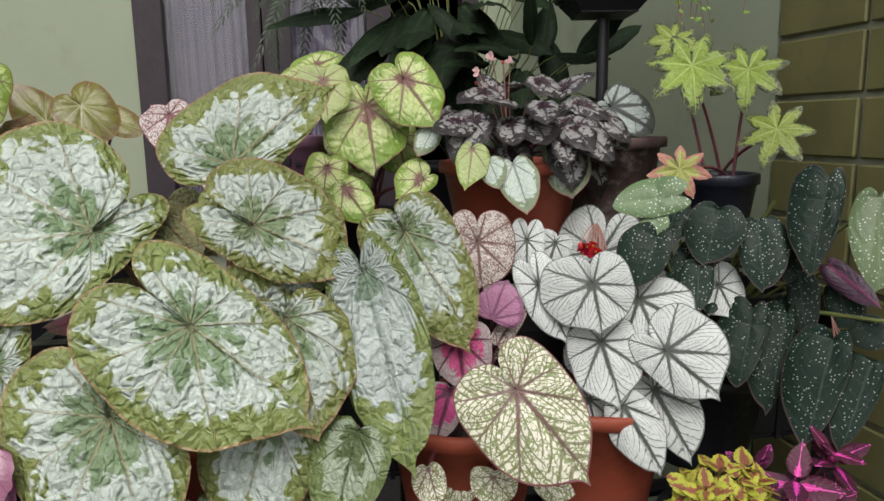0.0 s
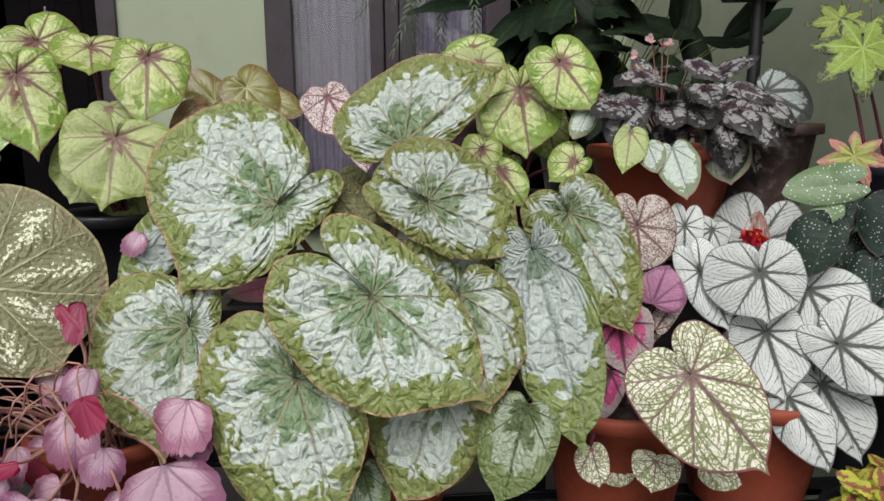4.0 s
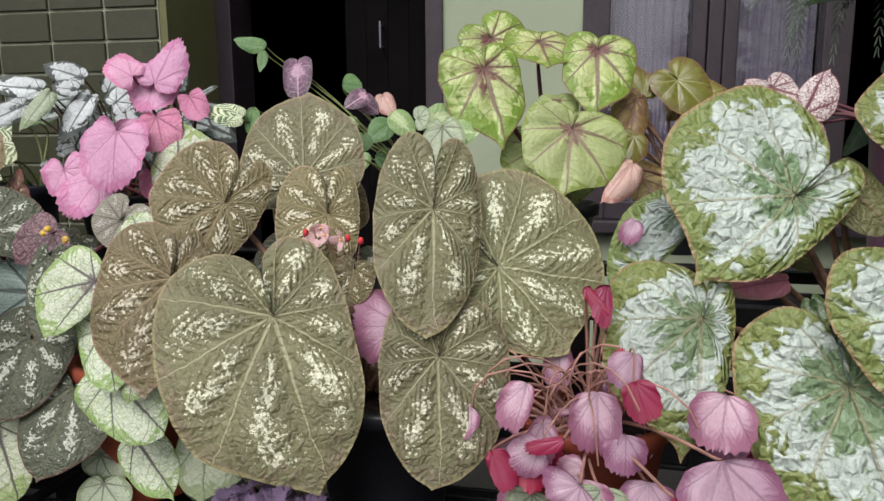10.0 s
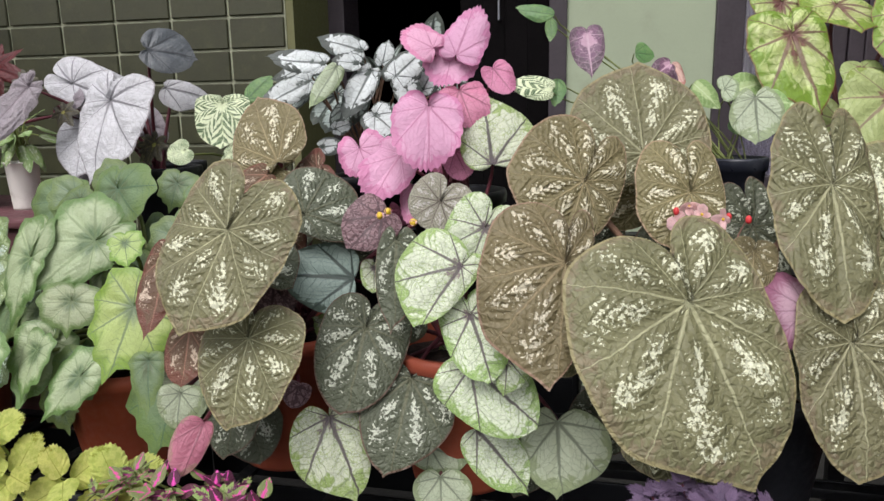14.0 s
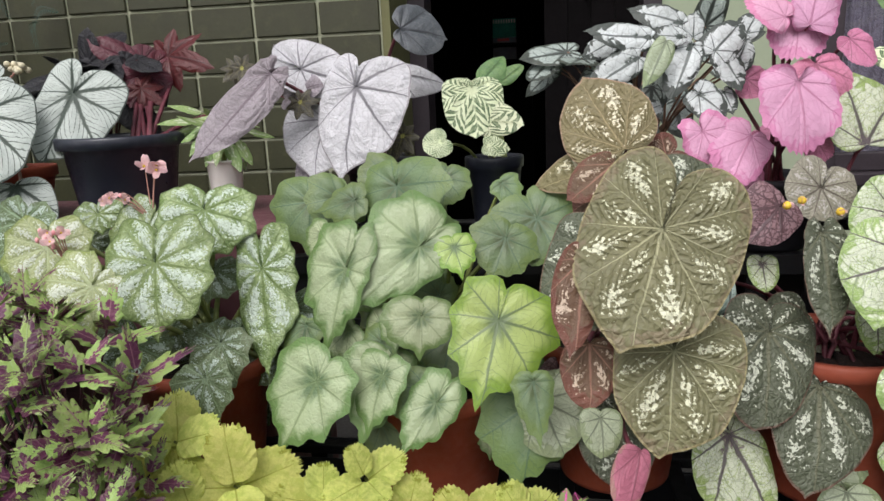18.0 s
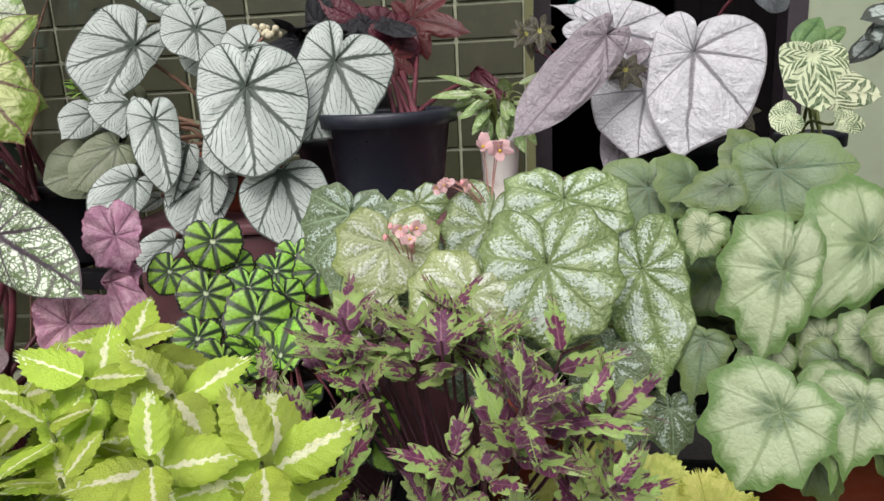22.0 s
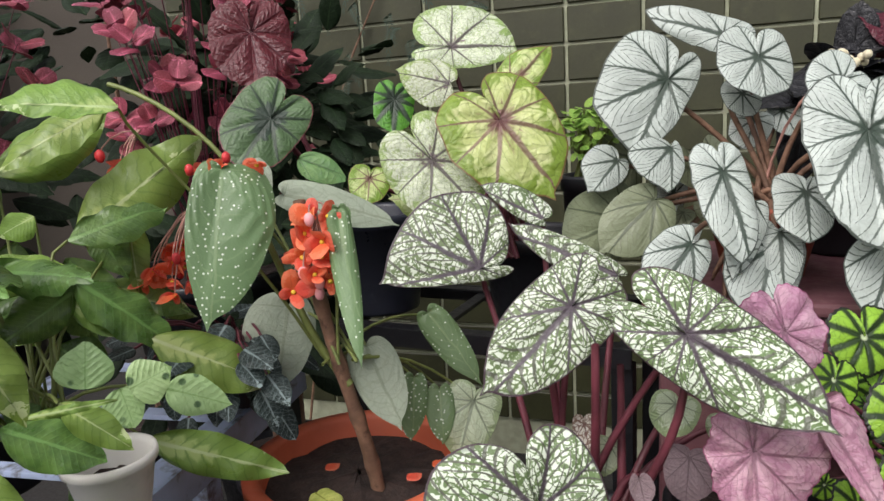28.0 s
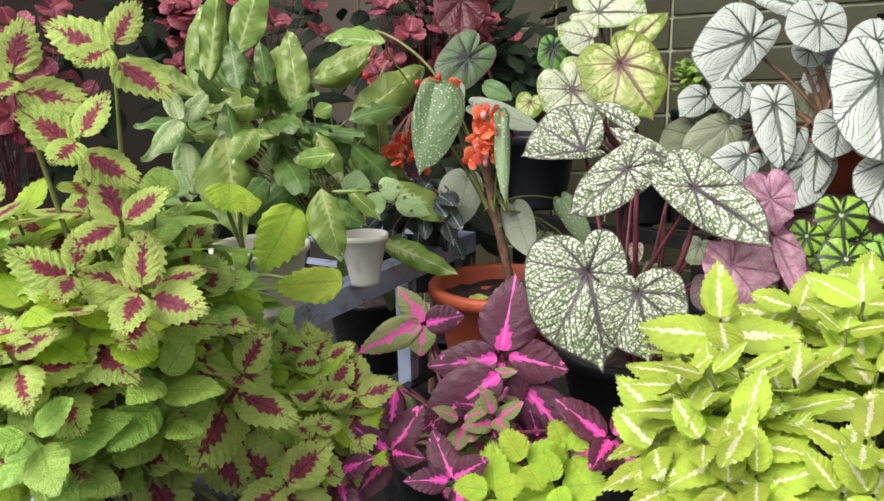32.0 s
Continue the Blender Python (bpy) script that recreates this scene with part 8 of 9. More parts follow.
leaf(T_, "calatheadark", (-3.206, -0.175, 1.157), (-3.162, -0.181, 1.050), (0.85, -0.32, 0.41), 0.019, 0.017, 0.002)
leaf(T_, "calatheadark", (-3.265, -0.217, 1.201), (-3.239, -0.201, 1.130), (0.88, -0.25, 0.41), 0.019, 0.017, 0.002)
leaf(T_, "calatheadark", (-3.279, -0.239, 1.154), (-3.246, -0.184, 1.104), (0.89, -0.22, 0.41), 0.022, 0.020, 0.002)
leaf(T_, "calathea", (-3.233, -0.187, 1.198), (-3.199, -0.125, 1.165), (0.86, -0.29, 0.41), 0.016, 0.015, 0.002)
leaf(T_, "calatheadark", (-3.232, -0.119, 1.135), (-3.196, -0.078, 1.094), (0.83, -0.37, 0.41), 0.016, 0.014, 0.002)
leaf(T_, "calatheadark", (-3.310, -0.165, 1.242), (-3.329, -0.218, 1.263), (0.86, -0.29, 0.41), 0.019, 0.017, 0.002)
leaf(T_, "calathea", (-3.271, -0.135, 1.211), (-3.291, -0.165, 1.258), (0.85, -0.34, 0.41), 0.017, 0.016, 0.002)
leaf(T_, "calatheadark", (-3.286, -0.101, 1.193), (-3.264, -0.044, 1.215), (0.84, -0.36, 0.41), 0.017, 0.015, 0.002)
Zl_ = plant("coleus_plant", "lime green coleus in a white pot on the steel rack", "coleus", (-3.12, -0.30, 1.06), M_STEM_GREEN, 0.003)
pot(Zl_, -3.155, -0.255, 1.10, 0.066, 0.10, M_WHITE_POT, rim=0.012)
leaf(Zl_, "limegreen", (-2.949, -0.309, 1.184), (-2.956, -0.355, 1.113), (0.80, -0.44, 0.41), 0.029, 0.028, 0.002)
leaf(Zl_, "limegreen", (-2.960, -0.381, 1.217), (-2.930, -0.395, 1.192), (0.61, -0.08, 0.79), 0.025, 0.025, 0.003)
leaf(Zl_, "limegreen", (-2.929, -0.379, 1.208), (-2.907, -0.387, 1.190), (0.61, -0.09, 0.79), 0.016, 0.016, 0.002)
leaf(Zl_, "limegreen", (-2.914, -0.408, 1.117), (-2.892, -0.402, 1.061), (0.84, -0.37, 0.41), 0.028, 0.024, 0.002)
leaf(Zl_, "limegreen", (-2.937, -0.259, 1.089), (-2.980, -0.329, 1.089), (0.52, -0.32, 0.79), 0.026, 0.031, 0.003)
W_ = plant("coleus_plant", "magenta and dark wine coleus beside the steel rack", "coleus", (-2.92, -0.08, 0.80), M_STEM_RED, 0.003)
pot(W_, -2.94, -0.08, 0.80, 0.09, 0.16, M_BLACK)
leaf(W_, "coleusmagenta", (-2.872, -0.052, 0.961), (-2.887, -0.009, 1.055), (0.61, -0.68, 0.41), 0.043, 0.039, 0.003)
leaf(W_, "coleusmagenta", (-2.874, -0.059, 0.951), (-2.939, -0.126, 0.939), (0.62, -0.67, 0.41), 0.029, 0.027, 0.003)
leaf(W_, "coleusmagenta", (-2.865, -0.045, 0.954), (-2.801, 0.002, 0.939), (0.60, -0.69, 0.41), 0.032, 0.030, 0.003)
leaf(W_, "coleusmagenta", (-2.870, -0.055, 0.945), (-2.851, -0.080, 0.875), (0.61, -0.68, 0.41), 0.039, 0.039, 0.003)
leaf(W_, "coleusmix", (-3.030, -0.066, 0.965), (-3.076, -0.149, 0.927), (0.71, -0.58, 0.41), 0.025, 0.024, 0.003)
leaf(W_, "coleusmix", (-3.026, -0.061, 0.967), (-3.068, -0.077, 1.016), (0.70, -0.59, 0.41), 0.019, 0.021, 0.003)
leaf(W_, "coleusmagenta", (-3.024, -0.060, 0.963), (-2.991, -0.012, 0.974), (0.70, -0.59, 0.41), 0.021, 0.024, 0.003)
leaf(W_, "coleusmix", (-3.027, -0.064, 0.961), (-3.016, -0.080, 0.919), (0.70, -0.58, 0.41), 0.025, 0.022, 0.003)
leaf(W_, "coleusmagenta", (-3.002, -0.102, 0.775), (-3.060, -0.181, 0.768), (0.72, -0.57, 0.41), 0.034, 0.031, 0.003)
leaf(W_, "coleusmagenta", (-3.039, -0.112, 0.867), (-3.019, -0.141, 0.792), (0.73, -0.54, 0.41), 0.017, 0.021, 0.003)
leaf(W_, "coleusmagenta", (-2.849, -0.080, 0.940), (-2.902, -0.174, 0.873), (0.64, -0.65, 0.41), 0.041, 0.034, 0.003)
leaf(W_, "coleusmagenta", (-2.843, -0.037, 0.909), (-2.773, -0.012, 0.845), (0.61, -0.68, 0.41), 0.035, 0.031, 0.003)
leaf(W_, "coleusmix", (-2.849, -0.107, 0.823), (-2.874, -0.158, 0.783), (0.65, -0.64, 0.41), 0.038, 0.035, 0.003)
leaf(W_, "coleusmix", (-2.777, 0.010, 0.832), (-2.762, -0.008, 0.779), (0.55, -0.73, 0.41), 0.031, 0.028, 0.003)
leaf(W_, "coleusmix", (-3.043, -0.087, 0.859), (-3.052, -0.126, 0.821), (0.72, -0.56, 0.41), 0.035, 0.035, 0.003)


# ---- bushy plants ----
def aim(pos, axis, roll):
    """A frame at pos whose z runs along axis."""
    q = Vector(axis).normalized().to_track_quat("Z", "Y").to_matrix().to_4x4()
    return Matrix.Translation(pos) @ q @ Matrix.Rotation(roll, 4, "Z")


def rosette(p, kind, pos, size, axis, rng, pairs=3, open_=62, proportion=0.66, grow=1.35):
    """The top of a shoot: crossed pairs of leaves, the lower ones larger."""
    roll = rng.uniform(0, math.pi)
    for k in range(pairs):
        s = size * (0.55 + 0.45 * (k + 1) / pairs) * rng.uniform(0.88, 1.1) if pairs > 1 else size
        lift = -0.22 * size * k * grow
        for side in (0, 1):
            m = aim(pos, axis, roll + k * math.pi / 2 + side * math.pi + rng.uniform(-0.2, 0.2))
            tilt = open_ + 14 * k + rng.uniform(-10, 12) - 90
            m = m @ Matrix.Translation((0, 0.004, lift)) @ Matrix.Rotation(radians(-tilt), 4, "X") @ Matrix.Rotation(rng.uniform(-0.25, 0.25), 4, "Y")
            small_leaf(p, kind, m, s, rng.randrange(3), proportion=proportion)


def bush(p, kind, centre, radii, n, size, seed, root=None, stem=M_STEM_GREEN, pairs=3, face=(0.3, -0.8, 0.55), half=0.1, proportion=0.66, thick=0.002, kinds=None, open_=62):
    """Shoots over the upper and front side of an ellipsoid, each on its own stem."""
    rng = random.Random(seed)
    c, f = Vector(centre), Vector(face).normalized()
    made = 0
    i = 0
    while made < n and i < 4000:
        i += 1
        d = Vector((rng.gauss(0, 1), rng.gauss(0, 1), rng.gauss(0, 1))).normalized()
        if d.dot(f) < half - 0.35 and d.z < 0.3:
            continue
        r = rng.uniform(0.72, 1.05)
        pos = c + Vector((d.x * radii[0], d.y * radii[1], d.z * radii[2])) * r
        axis = d * 0.55 + Vector((0, 0, 0.75)) + f * 0.35
        rosette(p, rng.choice(kinds) if kinds else kind, pos, size * rng.uniform(0.75, 1.15), axis, rng, pairs, open_, proportion)
        made += 1
        if root:
            a, b = Vector(root) + Vector((rng.uniform(-1, 1), rng.uniform(-1, 1), 0)) * 0.02, pos
            v, fc = tube(bezier(a, a * 0.6 + b * 0.4 + Vector((0, 0, 0.03)), b - axis.normalized() * size * 0.9, b, 7), [thick * (1.3 - 0.6 * k / 6) for k in range(7)], 5)
            link("stem", v, fc, stem, p, smooth=True)


def rosettes_at(p, kind, places, size, seed, face=(0.55, -0.35, 0.75), pairs=2, root=None, stem=M_STEM_GREEN, proportion=0.66):
    rng = random.Random(seed)
    for pos in places:
        rosette(p, kind, Vector(pos), size * rng.uniform(0.9, 1.15), Vector(face) + Vector((rng.uniform(-0.2, 0.2), rng.uniform(-0.2, 0.2), 0)), rng, pairs, 66, proportion)
        if root:
            a, b = Vector(root), Vector(pos)
            v, fc = tube(bezier(a, a * 0.5 + b * 0.5 + Vector((0, 0, 0.06)), b - Vector(face).normalized() * 0.05, b, 8), [0.003 - 0.0002 * k for k in range(8)], 6)
            link("stem", v, fc, stem, p, smooth=True)


def tuft(p, kind, centre, radii, n, size, seed, face, lean=0.8, proportion=0.6, droop=0.45, spread=1.0, root=None, stem=None):
    """Single leaves over an ellipsoid, hanging outwards."""
    rng = random.Random(seed)
    c, f = Vector(centre), Vector(face).normalized()
    for _ in range(n):
        d = (Vector((rng.gauss(0, 1), rng.gauss(0, 1), rng.gauss(0, 0.8))) * spread + f * 0.7).normalized()
        pos = c + Vector((d.x * radii[0], d.y * radii[1], d.z * radii[2])) * rng.uniform(0.55, 1.05)
        out = (d + Vector((0, 0, -droop * 1.6)) + Vector((rng.uniform(-0.4, 0.4), rng.uniform(-0.4, 0.4), rng.uniform(-0.5, 0.3)))).normalized()
        nrm = f * lean + Vector((0, 0, 0.55)) + d * 0.4
        s = size * rng.uniform(0.7, 1.2)
        small_leaf(p, kind, frame_of(pos, pos + out, nrm), s, rng.randrange(3), proportion=proportion)
        if root:
            v, fc = tube(bezier(root, Vector(root) * 0.5 + pos * 0.5 + Vector((0, 0, 0.05)), pos - out * s * 0.3, pos, 6), [0.0016] * 6, 5)
            link("petiole", v, fc, stem, p, smooth=True)


# many inner leaves use darker kinds, so shade inside the plants is in their colour
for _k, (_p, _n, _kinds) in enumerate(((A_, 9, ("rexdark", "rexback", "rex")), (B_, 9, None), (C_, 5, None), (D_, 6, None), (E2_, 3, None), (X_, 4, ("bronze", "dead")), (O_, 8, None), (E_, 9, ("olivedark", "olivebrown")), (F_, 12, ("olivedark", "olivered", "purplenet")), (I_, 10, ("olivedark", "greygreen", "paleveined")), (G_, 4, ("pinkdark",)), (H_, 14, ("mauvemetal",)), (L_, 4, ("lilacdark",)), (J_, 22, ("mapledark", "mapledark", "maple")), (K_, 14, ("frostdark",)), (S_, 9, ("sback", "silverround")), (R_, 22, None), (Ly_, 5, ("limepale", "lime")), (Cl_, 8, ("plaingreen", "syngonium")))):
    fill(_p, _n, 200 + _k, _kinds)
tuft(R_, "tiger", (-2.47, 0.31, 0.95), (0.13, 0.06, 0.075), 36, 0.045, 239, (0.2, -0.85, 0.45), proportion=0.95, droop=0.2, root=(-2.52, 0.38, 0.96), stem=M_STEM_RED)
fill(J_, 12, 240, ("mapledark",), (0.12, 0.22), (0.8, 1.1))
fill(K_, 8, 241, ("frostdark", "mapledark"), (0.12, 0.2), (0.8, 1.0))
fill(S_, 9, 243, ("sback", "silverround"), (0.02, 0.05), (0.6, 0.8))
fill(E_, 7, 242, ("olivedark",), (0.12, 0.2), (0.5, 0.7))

tuft(Q_, "darkrex", (0.145, 1.26, 1.34), (0.16, 0.11, 0.10), 34, 0.072, 3, (-0.1, -0.9, 0.4), proportion=0.92, root=(0.13, 1.29, 1.27), stem=M_STEM_RED)

tuft(Mw_, "silverdark", (-1.63, 0.95, 1.33), (0.20, 0.06, 0.085), 18, 0.075, 5, (0.3, -0.85, 0.45), lean=1.1, droop=0.25, proportion=0.7, root=(-1.63, 0.93, 1.18), stem=M_STEM_BROWN)

Yc_ = plant("coleus_plant", "yellow lime coleus with large crinkled leaves", "coleus")
pot(Yc_, -2.03, 0.25, 0.79, 0.08, 0.15, M_BLACK)
rosettes_at(Yc_, "coleusyellow", ((-2.085, 0.262, 0.925), (-2.00, 0.255, 0.885), (-2.13, 0.25, 0.87), (-2.05, 0.235, 0.86), (-2.11, 0.24, 0.82), (-2.0, 0.24, 0.82), (-2.17, 0.235, 0.83)), 0.076, 11, (0.3, -0.7, 0.65), 2, (-2.05, 0.31, 0.78), proportion=0.9)
Yd_ = plant("coleus_plant", "yellow lime coleus in a black pot", "coleus")
pot(Yd_, -1.82, 0.33, 0.76, 0.07, 0.12, M_BLACK)
rosettes_at(Yd_, "coleusyellow", ((-1.845, 0.282, 0.905), (-1.90, 0.28, 0.865), (-1.80, 0.28, 0.86), (-1.74, 0.31, 0.85), (-1.68, 0.34, 0.84)), 0.052, 12, (0.3, -0.7, 0.65), 2, (-1.84, 0.34, 0.75), proportion=0.9)
Mx_ = plant("coleus_plant", "small mixed red and green coleus below the begonias", "coleus")
pot(Mx_, -1.55, 0.42, 0.75, 0.07, 0.11, M_BLACK)
bush(Mx_, "coleusmix", (-1.56, 0.33, 0.845), (0.15, 0.045, 0.035), 34, 0.030, 13, (-1.55, 0.42, 0.74), kinds=("coleusmix", "coleuspurple", "coleusmagenta"), pairs=2)

Lc_ = plant("coleus_plant", "bright lime coleus with cream leaf centres", "coleus")
pot(Lc_, -2.43, 0.02, 0.86, 0.09, 0.22, M_BLACK)
rosettes_at(Lc_, "coleuslime", ((-2.473, 0.075, 1.115), (-2.463, 0.022, 1.105), (-2.302, 0.01, 1.065), (-2.546, -0.093, 1.095), (-2.40, 0.04, 1.09), (-2.52, 0.01, 1.09), (-2.36, -0.03, 1.08)), 0.068, 21, (0.3, -0.6, 0.8), 3, (-2.43, -0.02, 0.85), proportion=0.62)
bush(Lc_, "coleuslime", (-2.45, -0.04, 0.98), (0.21, 0.15, 0.11), 44, 0.068, 22, (-2.43, 0.02, 0.85), proportion=0.62)

bush(Lc_, "coleuslime", (-2.42, -0.09, 0.88), (0.20, 0.09, 0.07), 28, 0.062, 23, (-2.43, 0.02, 0.85), proportion=0.62)
bush(Lc_, "coleuslime", (-2.438, -0.184, 1.038), (0.12, 0.07, 0.06), 24, 0.06, 24, (-2.43, 0.02, 0.85), face=(0.1, -0.8, 0.5), proportion=0.62)

Pc_ = plant("coleus_plant", "purple and green cut leaf coleus with thin stems", "coleus")
pot(Pc_, -2.22, 0.18, 0.80, 0.085, 0.16, M_BLACK)
bush(Pc_, "coleuspurple", (-2.26, 0.19, 0.975), (0.21, 0.10, 0.145), 56, 0.056, 31, (-2.22, 0.22, 0.79), M_STEM_PURPLE, pairs=2, proportion=0.52, kinds=("coleuspurple", "coleuspurple", "coleusgreen"), open_=46)
bush(Pc_, "coleusgreen", (-2.24, 0.13, 0.88), (0.21, 0.06, 0.09), 36, 0.052, 32, (-2.22, 0.22, 0.79), M_STEM_PURPLE, pairs=2, proportion=0.56, kinds=("coleusgreen", "coleuspurple"), open_=50)
# a pale flower spike of the coleus
_rng = random.Random(4)
for i in range(40):
    bm = bmesh.new()
    bmesh.ops.create_icosphere(bm, subdivisions=1, radius=_rng.uniform(0.0016, 0.0026))
    a, h = _rng.uniform(0, 6.28), i / 40
    bmesh.ops.translate(bm, verts=bm.verts, vec=(-2.335 + math.cos(a) * 0.007, 0.19 + math.sin(a) * 0.007, 0.955 + 0.06 * h))
    part("flower", bm, M_CREAM, Pc_)

Zp_ = plant("coleus_plant", "green edged coleus with crimson leaf centres", "coleus")
pot(Zp_, -2.95, -0.52, 0.88, 0.1, 0.24, M_BLACK)
rosettes_at(Zp_, "coleuspink", ((-2.80, -0.533, 1.165), (-2.956, -0.544, 1.193), (-2.924, -0.444, 1.116), (-2.842, -0.529, 1.212), (-2.866, -0.547, 1.28), (-2.907, -0.499, 1.355), (-2.93, -0.575, 1.33), (-2.964, -0.33, 1.01), (-2.929, -0.297, 1.0), (-2.841, -0.569, 1.178), (-2.88, -0.47, 1.15)), 0.055, 41, (0.75, -0.25, 0.6), 2, (-2.90, -0.52, 0.92), proportion=0.72)
bush(Zp_, "coleuspink", (-2.93, -0.54, 1.09), (0.13, 0.15, 0.14), 56, 0.066, 42, (-2.90, -0.52, 0.92), face=(0.6, -0.3, 0.8), proportion=0.72, kinds=("coleuspink", "coleuspink", "green", "limegreen"))
bush(Zp_, "green", (-2.99, -0.50, 1.06), (0.13, 0.17, 0.16), 26, 0.055, 43, (-2.90, -0.52, 0.92), face=(0.8, -0.1, 0.5), proportion=0.66)
bush(Zp_, "coleuspink", (-2.93, -0.32, 0.94), (0.08, 0.08, 0.06), 16, 0.06, 44, (-2.92, -0.36, 0.80), face=(0.6, -0.3, 0.8), proportion=0.72, kinds=("coleuspink", "limegreen"))
rosettes_at(Zp_, "coleuspink", ((-2.936, -0.316, 0.988), (-2.873, -0.291, 0.969), (-2.944, -0.396, 0.972), (-2.895, -0.46, 0.966), (-2.936, -0.479, 0.989), (-2.862, -0.373, 0.934), (-2.883, -0.527, 0.97), (-2.842, -0.403, 0.918)), 0.062, 46, (0.7, -0.35, 0.65), 2, (-2.90, -0.40, 0.80), proportion=0.78)
rosettes_at(W_, "coleusmagenta", ((-2.837, -0.273, 0.909), (-2.848, -0.335, 0.904), (-2.634, -0.133, 0.954), (-2.755, -0.251, 0.9)), 0.062, 47, (0.6, -0.5, 0.65), 2, (-2.92, -0.08, 0.79), M_STEM_RED, proportion=0.62)
Lg_ = plant("coleus_plant", "small lime green coleus below the wine coloured one", "coleus")
pot(Lg_, -2.66, -0.16, 0.76, 0.06, 0.12, M_BLACK)
rosettes_at(Lg_, "limegreen", ((-2.706, -0.188, 0.916), (-2.674, -0.152, 0.929), (-2.663, -0.188, 0.909), (-2.709, -0.236, 0.901)), 0.045, 48, (0.4, -0.6, 0.7), 2, (-2.66, -0.16, 0.75), proportion=0.85)
bush(W_, "coleusmagenta", (-2.90, -0.06, 0.87), (0.12, 0.09, 0.07), 14, 0.055, 45, (-2.92, -0.08, 0.79), M_STEM_RED, face=(0.7, -0.4, 0.5), kinds=("coleusmagenta", "coleusmix"))

Oc_ = plant("coleus_plant", "small rust and yellow coleus below the begonias", "coleus")
pot(Oc_, 0.38, 0.93, 0.80, 0.07, 0.06, M_BLACK)
bush(Oc_, "coleusorange", (0.375, 0.895, 0.845), (0.06, 0.05, 0.045), 20, 0.034, 51, (0.38, 0.93, 0.79), pairs=2, face=(-0.2, -0.8, 0.6), proportion=0.86)
Od_ = plant("coleus_plant", "small yellow edged coleus at the foot of the clay pot", "coleus")
pot(Od_, 0.12, 0.86, 0.785, 0.06, 0.045, M_BLACK)
bush(Od_, "coleusorange", (0.10, 0.82, 0.805), (0.10, 0.04, 0.035), 14, 0.028, 52, (0.12, 0.86, 0.77), pairs=2, face=(-0.2, -0.8, 0.6), proportion=0.86, kinds=("coleusyellow", "coleusorange"))
Om_ = plant("coleus_plant", "magenta and wine coleus below the spotted begonia", "coleus")
pot(Om_, 0.50, 0.92, 0.80, 0.06, 0.06, M_BLACK)
bush(Om_, "coleusmagenta", (0.50, 0.92, 0.86), (0.07, 0.06, 0.05), 9, 0.05, 53, (0.50, 0.92, 0.79), M_STEM_RED, pairs=2, face=(-0.2, -0.8, 0.6))
Vi_ = plant("coleus_plant", "frilled violet coleus at the front of the rack", "coleus")
pot(Vi_, -0.96, 0.62, 0.80, 0.06, 0.06, M_BLACK)
bush(Vi_, "coleusviolet", (-0.975, 0.50, 0.855), (0.085, 0.04, 0.045), 40, 0.028, 54, (-0.96, 0.52, 0.79), M_STEM_RED, pairs=2, proportion=0.8)

Wc_ = plant("potted_plant", "white variegated seedling in a small white cup", "foliage plant")
pot(Wc_, -2.327, 0.724, 1.215, 0.032, 0.097, M_WHITE_POT, taper=0.8, rim=0.006)
tuft(Wc_, "whitegreen", (-2.327, 0.724, 1.265), (0.062, 0.04, 0.042), 30, 0.055, 61, (0.3, -0.8, 0.5), proportion=0.40, droop=0.3, root=(-2.327, 0.724, 1.205), stem=M_STEM_GREEN)

Bk_ = plant("potted_begonia", "black leaved begonia behind the silver one", "begonia")
pot(Bk_, -2.66, 0.80, 1.22, 0.07, 0.1, M_BLACK)
tuft(Bk_, "black", (-2.66, 0.76, 1.36), (0.17, 0.06, 0.075), 26, 0.075, 62, (0.2, -0.8, 0.4), proportion=0.8, root=(-2.66, 0.80, 1.2), stem=M_STEM_RED)
Ce_ = plant("potted_celosia", "small green and red cockscomb in a black pot", "foliage plant")
pot(Ce_, -2.955, 0.56, 1.26, 0.04, 0.23, M_BLACK)
bush(Ce_, "green", (-2.955, 0.55, 1.32), (0.035, 0.03, 0.035), 20, 0.022, 63, (-2.955, 0.56, 1.25), pairs=2)

# ---- background growth ----
Bg_ = plant("potted_fern", "dark hanging fern and broad leaves by the window", "foliage plant")
pot(Bg_, 0.05, 1.95, 1.25, 0.13, 0.2, M_BLACK)
tuft(Bg_, "shadegreen", (0.05, 1.90, 1.62), (0.34, 0.16, 0.24), 46, 0.24, 71, (-0.1, -0.9, 0.3), proportion=0.34, droop=0.2, root=(0.05, 1.95, 1.23), stem=M_STEM_GREEN)
tuft(Bg_, "shadegreen", (0.20, 1.70, 1.46), (0.22, 0.10, 0.08), 26, 0.17, 72, (-0.1, -0.9, 0.3), proportion=0.34, droop=0.2, root=(0.05, 1.95, 1.23), stem=M_STEM_GREEN)


def fern(parent, a, b, width, n, material):
    """A frond: a midrib with two rows of narrow leaflets."""
    a, b = Vector(a), Vector(b)
    mid = (a + b) / 2 + Vector((0, -0.03, 0.05))
    rib = bezier(a, mid, mid, b, n)
    verts, faces = [], []
    side = (b - a).cross(Vector((0, -1, 0.2))).normalized()
    for i in range(1, n):
        w = width * math.sin(math.pi * min(0.97, 0.15 + 0.85 * i / n)) + 0.004
        d = (rib[i] - rib[i - 1])
        for s in (-1, 1):
            k = len(verts)
            tip = rib[i] + side * s * w + d * 1.2 + Vector((0, 0, -w * 0.25))
            verts += [rib[i], rib[i] + side * s * w * 0.45 + d * 0.95, tip, rib[i] + side * s * w * 0.45 + d * 0.2]
            faces.append((k, k + 1, k + 2, k + 3))
    link("frond", verts, faces, material, parent)


